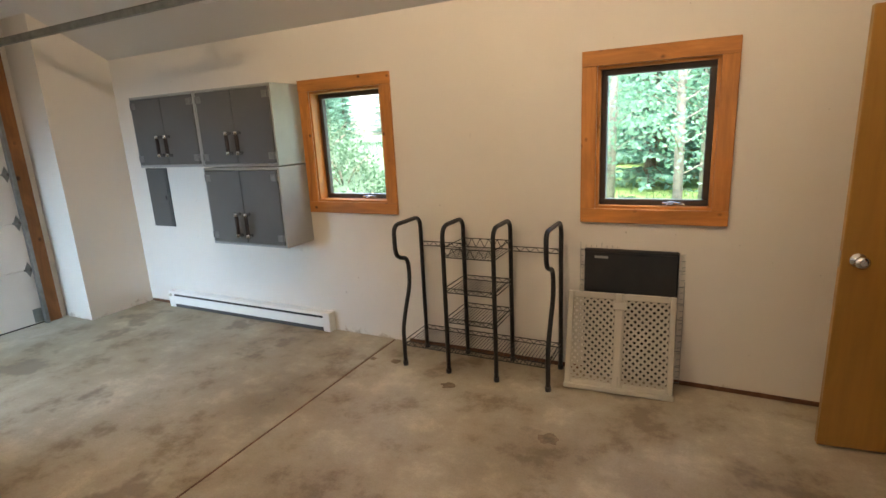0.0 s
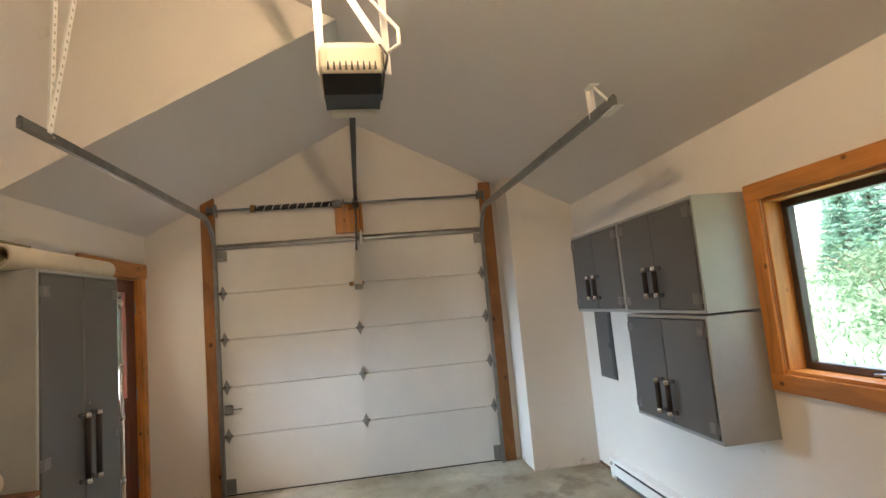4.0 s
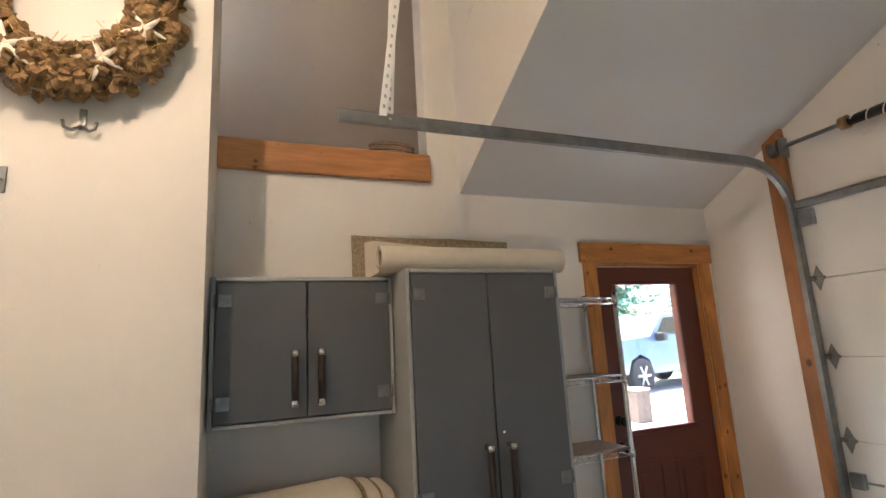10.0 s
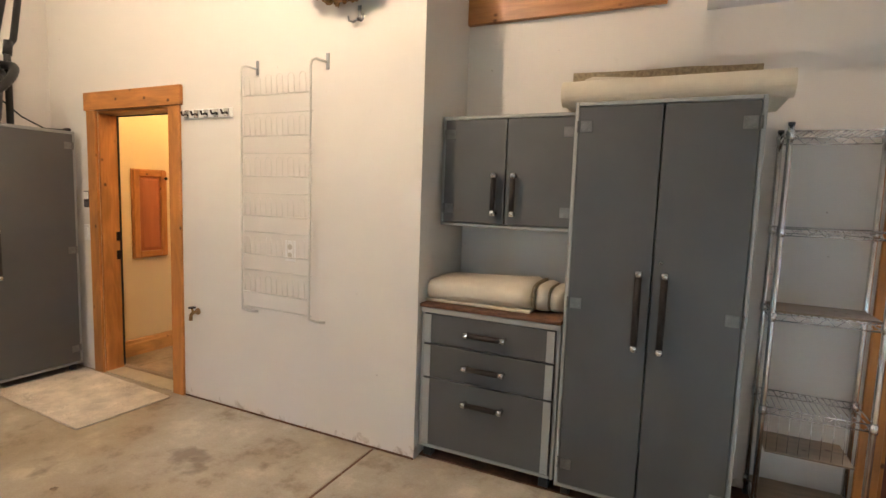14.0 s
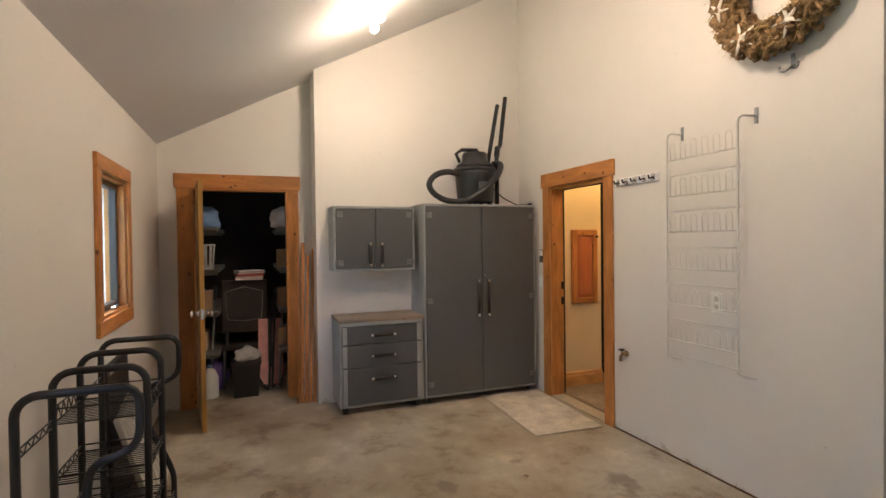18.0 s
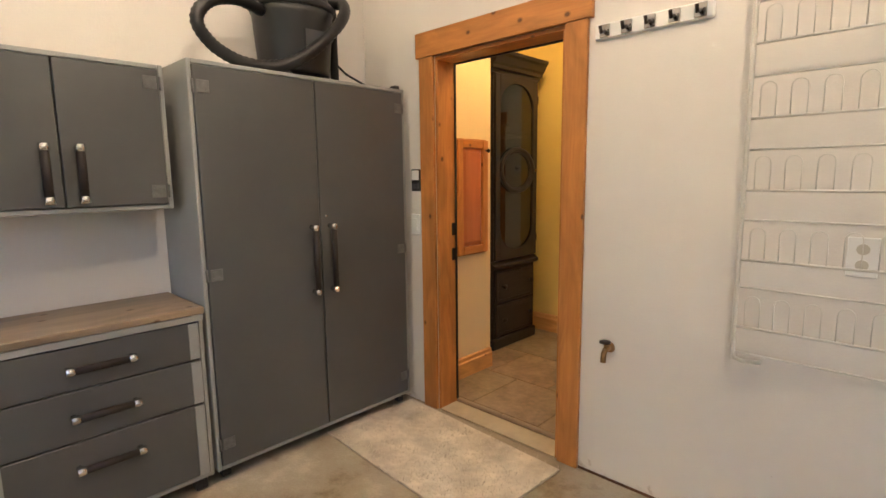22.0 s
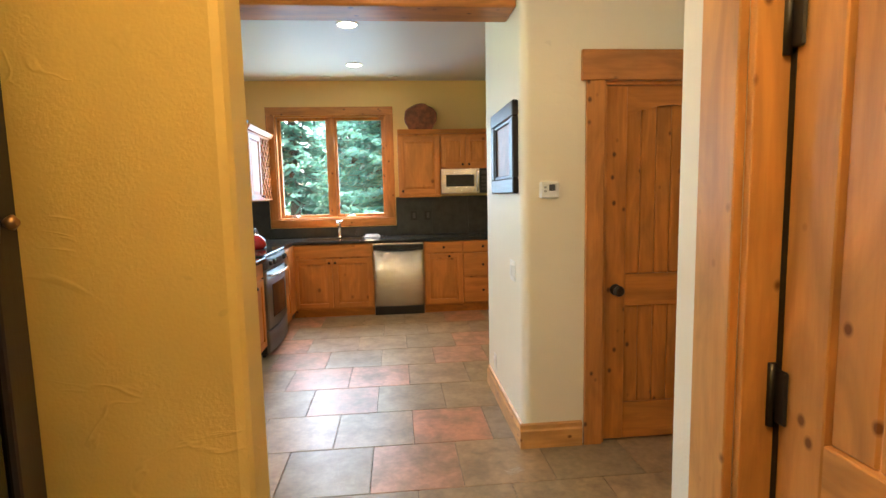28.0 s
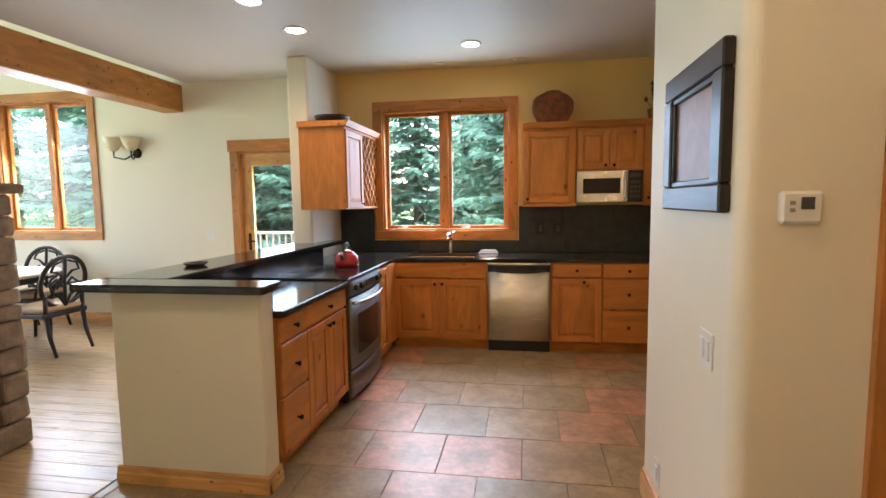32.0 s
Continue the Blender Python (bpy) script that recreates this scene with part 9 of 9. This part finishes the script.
def conifer_meshes(seed, h, spread, mat):
    rnd = random.Random(seed)
    bm = bmesh.new()
    tube(bm, [(0, 0, -0.4), (0.02, 0, h * 0.3), (0, 0.02, h * 0.7), (0, 0, h)], [h * 0.022, h * 0.016, h * 0.008, 0.01], 8)
    limbs, tips = [], []
    lev = int(h / 0.2)
    for i in range(lev):
        f = (i + rnd.random() * 0.6) / lev
        n = rnd.randint(6, 9)
        a0 = rnd.random() * 6.28
        for k in range(n):
            a = a0 + 6.28 * k / n + rnd.uniform(-0.25, 0.25)
            z = h * (0.05 + 0.93 * f) + rnd.uniform(-0.22, 0.22)
            L = spread * (1 - f) ** 0.8 * rnd.uniform(0.65, 1.15) + 0.12
            droop = -0.2 * L + rnd.uniform(-0.25, 0.2)
            p0 = Vector((0, 0, z))
            p2 = Vector((math.cos(a) * L, math.sin(a) * L, z + droop + 0.1 * L))
            p1 = (p0 + p2) / 2 + Vector((0, 0, -0.07 * L))
            limbs.append((p0, p1, p2))
    for p0, p1, p2 in limbs:
        tube(bm, [p0, p1, p2], [0.018, 0.012, 0.004], 4, caps=False)
    tm = mesh_of("trunk", bm, "bark")
    verts, faces = [], []
    for p0, p1, p2 in limbs:
        L = (p2 - p0).length
        d = (p2 - p0).normalized()
        side = d.cross(Vector((0, 0, 1))).normalized()
        n = max(5, int(L * 11))
        for j in range(n):
            u = 0.12 + 0.88 * (j + rnd.random()) / n
            c = p0.lerp(p1, u * 2) if u < 0.5 else p1.lerp(p2, u * 2 - 1)
            for s in (-1, 1):
                l = (0.16 + 0.3 * (1 - u)) * rnd.uniform(0.6, 1.2) * min(1.0, 0.5 + L * 0.4)
                w = rnd.uniform(0.025, 0.055)
                t = (side * s + d * rnd.uniform(0.2, 0.9) + Vector((0, 0, rnd.uniform(-0.9, 0.35)))).normalized()
                nrm = Vector((rnd.uniform(-1, 1), rnd.uniform(-1, 1), 0.8)).normalized()
                b = t.cross(nrm).normalized() * w
                k = len(verts)
                verts += [c - b * 0.4, c + t * l * 0.55 - b, c + t * l, c + t * l * 0.55 + b, c + b * 0.4]
                faces.append((k, k + 1, k + 2, k + 3, k + 4))
    me = bpy.data.meshes.new("crown")
    me.from_pydata([tuple(v) for v in verts], [], faces)
    me.materials.append(M[mat])
    return tm, me


def aspen_meshes(seed, h):
    rnd = random.Random(seed)
    bm = bmesh.new()
    tube(bm, [(0, 0, -0.4), (0.05, 0.02, h * 0.4), (-0.03, 0.05, h * 0.75), (0, 0, h)], [0.085, 0.065, 0.035, 0.01], 8)
    verts, faces = [], []
    for i in range(46):
        z = h * rnd.uniform(0.12, 0.97)
        a, L = rnd.uniform(0, 6.28), rnd.uniform(0.4, 1.0) * (1.55 - z / h)
        p0, p1 = Vector((0, 0, z)), Vector((math.cos(a) * L, math.sin(a) * L, z + 0.45 * L))
        tube(bm, [p0, (p0 + p1) / 2 + Vector((0, 0, 0.06)), p1], [0.016, 0.01, 0.003], 4, caps=False)
        for k in range(95):
            c = p0.lerp(p1, rnd.uniform(0.25, 1.05)) + Vector((rnd.gauss(0, 0.17), rnd.gauss(0, 0.17), rnd.gauss(0, 0.17)))
            t = Vector((rnd.uniform(-1, 1), rnd.uniform(-1, 1), rnd.uniform(-1, 0.4))).normalized()
            w = t.orthogonal().normalized() * rnd.uniform(0.022, 0.036)
            n = len(verts)
            verts += [c, c + t * 0.035 - w, c + t * 0.085, c + t * 0.035 + w]
            faces.append((n, n + 1, n + 2, n + 3))
    tm = mesh_of("trunk", bm, "palebark")
    me = bpy.data.meshes.new("crown")
    me.from_pydata([tuple(v) for v in verts], [], faces)
    me.materials.append(M["aspen"])
    return tm, me


M["aspen"] = leaf_mat("pale_aspen_leaves", (0.09, 0.215, 0.15), (0.15, 0.3, 0.21))
M["palebark"] = plain("pale_aspen_bark", (0.2, 0.195, 0.17), 0.85, 0, 0.35, 9, 25, 0.4)
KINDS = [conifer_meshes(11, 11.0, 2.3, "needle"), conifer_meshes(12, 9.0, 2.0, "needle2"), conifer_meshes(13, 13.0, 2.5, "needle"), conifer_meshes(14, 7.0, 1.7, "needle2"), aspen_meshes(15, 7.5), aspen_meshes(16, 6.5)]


def tree(x, y, k, s, rz, z=-0.35):
    m = pose(x, y, z, 0, 0, rz) @ Matrix.Scale(s, 4)
    if k > 3:
        ob = thing("aspen_tree", "slim aspen with a pale trunk and light leaves", "tree", m, "aspens by the garage")
    else:
        ob = thing("spruce_tree", "tall green spruce tree standing on the grass", "tree", m, "spruces round the house")
    t = new("trunk", KINDS[k][0])
    t.parent = ob
    c = new("crown", KINDS[k][1])
    c.parent = ob


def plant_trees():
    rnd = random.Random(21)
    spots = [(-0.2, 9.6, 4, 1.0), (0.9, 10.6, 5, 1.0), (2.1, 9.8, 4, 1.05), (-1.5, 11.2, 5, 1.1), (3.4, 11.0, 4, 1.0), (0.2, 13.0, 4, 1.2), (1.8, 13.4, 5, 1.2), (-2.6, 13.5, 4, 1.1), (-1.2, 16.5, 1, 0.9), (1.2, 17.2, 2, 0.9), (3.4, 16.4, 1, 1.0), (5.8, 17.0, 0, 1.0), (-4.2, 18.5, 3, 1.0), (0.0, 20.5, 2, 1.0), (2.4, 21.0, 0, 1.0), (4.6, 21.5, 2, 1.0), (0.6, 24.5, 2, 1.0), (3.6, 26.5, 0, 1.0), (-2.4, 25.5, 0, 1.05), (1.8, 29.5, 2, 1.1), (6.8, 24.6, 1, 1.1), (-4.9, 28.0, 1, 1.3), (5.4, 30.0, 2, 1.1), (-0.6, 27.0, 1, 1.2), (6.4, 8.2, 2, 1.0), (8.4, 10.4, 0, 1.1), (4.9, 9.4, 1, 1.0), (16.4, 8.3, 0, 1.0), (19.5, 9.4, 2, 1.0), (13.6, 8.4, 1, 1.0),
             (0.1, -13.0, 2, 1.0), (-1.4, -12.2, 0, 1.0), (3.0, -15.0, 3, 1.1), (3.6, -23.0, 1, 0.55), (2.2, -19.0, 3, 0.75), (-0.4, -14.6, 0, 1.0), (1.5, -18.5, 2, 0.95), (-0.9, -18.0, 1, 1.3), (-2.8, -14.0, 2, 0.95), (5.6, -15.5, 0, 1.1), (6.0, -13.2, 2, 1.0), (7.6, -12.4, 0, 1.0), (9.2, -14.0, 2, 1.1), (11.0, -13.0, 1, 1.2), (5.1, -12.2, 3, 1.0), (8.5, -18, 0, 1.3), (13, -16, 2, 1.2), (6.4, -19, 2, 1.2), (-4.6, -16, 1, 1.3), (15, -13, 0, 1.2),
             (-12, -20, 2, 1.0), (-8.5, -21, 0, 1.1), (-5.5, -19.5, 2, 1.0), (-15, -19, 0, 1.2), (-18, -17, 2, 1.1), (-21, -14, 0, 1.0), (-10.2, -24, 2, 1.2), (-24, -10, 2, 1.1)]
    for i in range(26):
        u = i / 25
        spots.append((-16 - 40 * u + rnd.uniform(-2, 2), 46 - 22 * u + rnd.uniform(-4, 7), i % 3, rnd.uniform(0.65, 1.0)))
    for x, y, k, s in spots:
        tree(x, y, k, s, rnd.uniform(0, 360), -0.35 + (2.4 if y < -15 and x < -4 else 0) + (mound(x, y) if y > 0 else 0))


plant_trees()


def shrub(x, y, r, seed, z=-0.32):
    rnd = random.Random(seed)
    verts, faces = [], []
    for i in range(900):
        a, b = rnd.uniform(0, 6.28), rnd.uniform(0.05, 1.45)
        rr = r * rnd.uniform(0.55, 1.0) * (1 + 0.2 * math.sin(a * 3 + seed))
        c = Vector((rr * math.cos(a) * math.cos(b), rr * math.sin(a) * math.cos(b), rr * 0.75 * math.sin(b)))
        t = Vector((rnd.uniform(-1, 1), rnd.uniform(-1, 1), rnd.uniform(-0.3, 1))).normalized()
        s = t.orthogonal().normalized() * rnd.uniform(0.02, 0.045)
        l = rnd.uniform(0.06, 0.13)
        k = len(verts)
        verts += [c, c + t * l * 0.5 - s, c + t * l, c + t * l * 0.5 + s]
        faces.append((k, k + 1, k + 2, k + 3))
    me = bpy.data.meshes.new("foliage")
    me.from_pydata([tuple(v) for v in verts], [], faces)
    me.materials.append(M["shrub"])
    ob = thing("shrub", "rounded light green shrub in the meadow", "shrub", pose(x, y, z), "shrubs in the meadow")
    f = new("foliage", me)
    f.parent = ob
    bm = bmesh.new()
    for i in range(5):
        a = i * 1.25
        tube(bm, [(0, 0, -0.1), (0.3 * r * math.cos(a), 0.3 * r * math.sin(a), 0.35 * r), (0.7 * r * math.cos(a), 0.7 * r * math.sin(a), 0.6 * r)], [0.02, 0.015, 0.006], 5)
    part("stems", bm, "bark", ob)


for i, (x, y, r) in enumerate(((-5.6, 9.2, 1.0), (-7.6, 10.6, 1.2), (-4.4, 12.5, 1.1), (-9.8, 12.5, 1.3), (-12, 14.5, 1.4), (-3.2, 8.8, 0.8), (0.4, 8.9, 0.95), (1.9, 9.2, 1.0), (-1.1, 9.3, 0.9), (3.4, 9.0, 0.95), (-8.5, 18, 1.5), (-14, 18, 1.6), (-7.0, -14.6, 1.2), (-9.5, -15.2, 1.3), (-5.2, -14.2, 1.0))):
    shrub(x, y, r, 40 + i, -0.4 + mound(x, y) if y > 0 else 2.05)


def meadow():
    rnd = random.Random(8)
    verts, faces = [], []
    for i in range(9000):
        x, y = rnd.uniform(-16, 4), rnd.uniform(5.0, 19)
        h, a = rnd.uniform(0.06, 0.17), rnd.uniform(0, 6.28)
        w = 0.014
        k = len(verts)
        g = -0.33 + mound(x, y)
        verts += [(x - w * math.cos(a), y - w * math.sin(a), g), (x + w * math.cos(a), y + w * math.sin(a), g), (x + rnd.uniform(-0.1, 0.1), y + rnd.uniform(-0.1, 0.1), g + h)]
        faces.append((k, k + 1, k + 2))
    me = bpy.data.meshes.new("meadow_grass")
    me.from_pydata(verts, [], faces)
    me.materials.append(M["shrub"])
    tagged(new("meadow_grass", me), "long green meadow grass beyond the window", "grass", kind="stuff")


meadow()


def forecourt():
    setting("road_drive", prism([(-30, YR - 0.2, -0.34), (-30, YR - 0.2, -0.2), (-30, -1.4, -0.19), (-30, -6.4, 0.08), (-30, -8.9, 0.1), (-30, -8.9, -0.34)], 26.7, (1, 0, 0)), "gravel", "pale gravel drive before the red door")
    setting("road_apron", bx(-30, GX - 0.26, YR - 0.2, 6.0, -0.34, -0.19, 0.02), "gravel", "pale gravel drive before the garage door")
    rnd = random.Random(3)
    ob = thing("retaining_wall", "dry-stacked grey boulder retaining wall across the drive", "wall", pose(0, -9.6, 0.62))
    z = 0.0
    for r in range(4):
        h = rnd.uniform(0.26, 0.34)
        x = -10.4
        while x < -2.6:
            l = rnd.uniform(0.4, 0.85)
            bm = bmesh.new()
            bmesh.ops.create_icosphere(bm, subdivisions=2, radius=1.0)
            sd = rnd.uniform(0, 99)
            for v in bm.verts:
                k = 1 + 0.22 * noise.noise(v.co * 1.4 + Vector((sd, 0, 0)))
                v.co = Vector((x + l / 2 + v.co.x * l * 0.54 * k, -r * 0.1 + v.co.y * 0.3 * k, z + h / 2 + v.co.z * h * 0.6 * k))
            for f in bm.faces:
                f.smooth = True
            part("boulder", bm, "rock", ob)
            x += l
        z += h
    bank = [(-8.85, -0.3), (-8.85, 0.09), (-9.4, 0.66), (-9.72, 0.7), (-9.76, 1.62), (-16.0, 2.3), (-40.0, 3.2), (-40.0, -0.3)]
    bm = prism([(-10.4, y, z) for y, z in bank], 6.4, (1, 0, 0))
    setting("ground_verge", prism([(-10.38, -8.84, 0.1), (-10.38, -9.41, 0.68), (-10.38, -9.43, 0.66), (-10.38, -8.86, 0.08)], 6.3, (1, 0, 0)), "grass", "green grass verge below the boulders")
    setting("road_drive_far", bx(-30, -10.401, -12.9, -8.901, -0.34, 0.1, 0.02), "gravel", "pale gravel parking place")
    setting("ground_bank_far", prism([(-40, -12.85, -0.3), (-40, -12.85, 0.09), (-40, -14.5, 1.2), (-40, -20.0, 2.0), (-40, -40.0, 3.2), (-40, -40.0, -0.3)], 29.59, (1, 0, 0)), "grass", "green bank rising behind the parked truck")
    setting("ground_bank", bm, "bank", "pale dry bank rising behind the boulders")
    for i, x in enumerate((-9.14, -8.3, -7.3)):
        p = thing("timber_post", "short square brown timber bollard on the drive", "post", pose(x, -5.4, 0.02, 0, 0, 8 * i), "bollards on the drive")
        part("post", bx(-0.16, 0.16, -0.16, 0.16, 0, 0.55, 0.02), "bark", p)
        part("cap", bx(-0.17, 0.17, -0.17, 0.17, 0.55, 0.6, 0.02), "beige", p)


forecourt()


def pickup():
    ob = thing("pickup_truck", "dark blue pickup truck parked on the gravel drive", "truck", pose(-13.51, -9.66, 0.1, 0, 0, 12) @ Matrix.Scale(1.12, 4))
    side = [(2.6, 0.45), (2.68, 0.75), (2.66, 1.1), (2.55, 1.2), (1.3, 1.27), (0.75, 1.78), (-0.7, 1.82), (-0.95, 1.27), (-2.7, 1.24), (-2.75, 0.5), (-2.2, 0.45), (-2.05, 0.75), (-1.75, 0.88), (-1.4, 0.75), (-1.25, 0.45), (1.25, 0.42), (1.4, 0.75), (1.72, 0.88), (2.05, 0.75), (2.2, 0.45)]
    part("body", prism([(x, -0.95, z) for x, z in side], 1.9, (0, 1, 0)), "bluecar", ob)
    for y, s in ((-0.955, -1), (0.955, 1)):
        part("side_window", prism([(1.05, y, 1.3), (0.68, y, 1.7), (0.02, y, 1.72), (0.02, y, 1.3)], 0.004, (0, s, 0)), "granite", ob)
        part("side_window", prism([(-0.06, y, 1.3), (-0.06, y, 1.72), (-0.62, y, 1.72), (-0.75, y, 1.3)], 0.004, (0, s, 0)), "granite", ob)
        part("door_handle", bx(-0.02, 0.14, y - 0.02, y + 0.02, 1.05, 1.09, 0.01), "chrome", ob)
        part("mirror", bx(0.95, 1.12, y + s * 0.02, y + s * 0.25, 1.15, 1.35, 0.03), "black", ob)
        part("headlight", bx(2.5, 2.66, y - s * 0.4, y - s * 0.1, 0.95, 1.15, 0.03), "chrome", ob)
    part("windscreen", prism([(1.3, -0.8, 1.28), (1.3, 0.8, 1.28), (0.78, 0.72, 1.76), (0.78, -0.72, 1.76)], 0.01, (0.7, 0, 0.7)), "granite", ob)
    part("bumper", bx(2.55, 2.75, -0.95, 0.95, 0.4, 0.62, 0.05), "chrome", ob)
    part("grille", bx(2.6, 2.68, -0.55, 0.55, 0.66, 1.12, 0.03), "black", ob)
    for x in (-1.72, 1.72):
        for y in (-0.88, 0.88):
            w = part("wheel", turned([(0.25, -0.12), (0.37, -0.12), (0.39, -0.08), (0.39, 0.08), (0.37, 0.12), (0.25, 0.12)], 28, Matrix.Translation((x, y, 0.4)) @ pose(0, 0, 0, 90)), "tyre", ob)
            part("rim", turned([(0.24, -0.1), (0.25, 0.125), (0.05, 0.1)], 20, Matrix.Translation((x, y, 0.4)) @ pose(0, 0, 0, 90)), "lgrey", w)
            for k in range(6):
                a = k * math.pi / 3
                s = 1 if y > 0 else -1
                part("spoke", rod([(x, y + s * 0.115, 0.4), (x + 0.23 * math.cos(a), y + s * 0.105, 0.4 + 0.23 * math.sin(a))], 0.036, 6), "lgrey", w)


pickup()


def deck():
    y0, y1 = KY - 3.0, KY - 0.18
    dk = thing("deck", "weathered board deck behind the dining room", "deck", pose(0, 0, 0))
    n = 20
    for i in range(n):
        a = y0 + (y1 - y0) * i / n
        part("board", bx(2.0, 10.0, a + 0.003, a + (y1 - y0) / n - 0.003, -0.1, -0.06, 0.004), "deck", dk)
    for x in (2.2, 4.6, 7.0, 9.6):
        for y in (y0 + 0.1, y1 - 0.1):
            part("pile", bx(x - 0.07, x + 0.07, y - 0.07, y + 0.07, -0.35, -0.1), "deck", dk)
    rl = thing("deck_railing", "grey wooden deck railing with thin balusters", "railing", pose(0, y0, -0.06))
    for x in (2.1, 4.1, 6.1, 8.1, 9.9):
        part("post", bx(x - 0.05, x + 0.05, -0.05, 0.05, 0, 1.05, 0.006), "lgrey", rl)
    part("top_rail", bx(2.0, 10.0, -0.07, 0.07, 0.98, 1.02, 0.006), "lgrey", rl)
    part("bottom_rail", bx(2.0, 10.0, -0.03, 0.03, 0.1, 0.14, 0.004), "lgrey", rl)
    x = 2.2
    me = mesh_of("baluster", bx(-0.017, 0.017, -0.017, 0.017, 0.14, 0.98, 0.003), "lgrey")
    while x < 9.85:
        o = new("baluster", me)
        o.location = (x, 0, 0)
        o.parent = rl
        x += 0.12


deck()

# ---- lamps ----
WARM = (1, 0.77, 0.52)
DAY = (0.7, 0.87, 1.0)
BLUE = (0.48, 0.74, 1.0)
bulb("lamp_garage", (0.02, 2.08, roof_z(2.1) - 0.3), 2.2, WARM, 0.015)
bulb("lamp_garage_centre", (-1.7, 1.72, roof_z(1.72) - 0.2), 6.2, WARM, 0.015)
area("sky_window_1", look(((W1[0] + W1[1]) / 2, YN + 0.19, 1.5), ((W1[0] + W1[1]) / 2, 0, 0.6)), 0.62, 0.8, 0.35, BLUE)
area("sky_window_2", look(((W2[0] + W2[1]) / 2, YN + 0.19, 1.5), ((W2[0] + W2[1]) / 2, 0, 0.6)), 0.62, 0.8, 0.45, BLUE)
area("sky_red_door", look((-4.82, YR - 0.1, 1.45), (-4.35, 2.9, 0.1)), 0.46, 0.85, 2.8, BLUE, 66)
area("sky_kitchen", look((1.0, KY - 0.19, 1.8), (1.0, -3, 0.3)), 1.3, 1.25, 4.4, BLUE)
area("sky_dining", look((5.95, KY - 0.19, 1.95), (5.5, -3, 0.3)), 1.2, 1.5, 8, DAY)
area("sky_patio", look((2.98, KY - 0.19, 1.1), (2.9, -3, 0.3)), 0.55, 1.5, 2.6, BLUE)
# Added fill at an unseen opening; brightens the dining and pantry walls.
area("sky_unseen_opening", look((8.98, -3.3, 1.8), (3.0, -4.5, 0.9)), 4.4, 2.4, 13, DAY)
# Lamp at (1.97, -2.6) is an unseen addition that warms the peninsula.
for x, y in ((1.97, -5.46), (0.62, -6.12), (2.01, -4.83), (0.57, -4.79), (-0.9, -5.0), (0.15, -2.3), (1.97, -2.6)):
    spot("lamp_downlight", (x, y, KCEIL - 0.02), (1.5 if x < 1 else 3.0) if y > -3 else 2.2, (1, 0.70, 0.36), 0.06, 140)
bulb("lamp_hall", (0.15, -0.45, 2.72), 3.1, (1, 0.67, 0.28), 0.08)
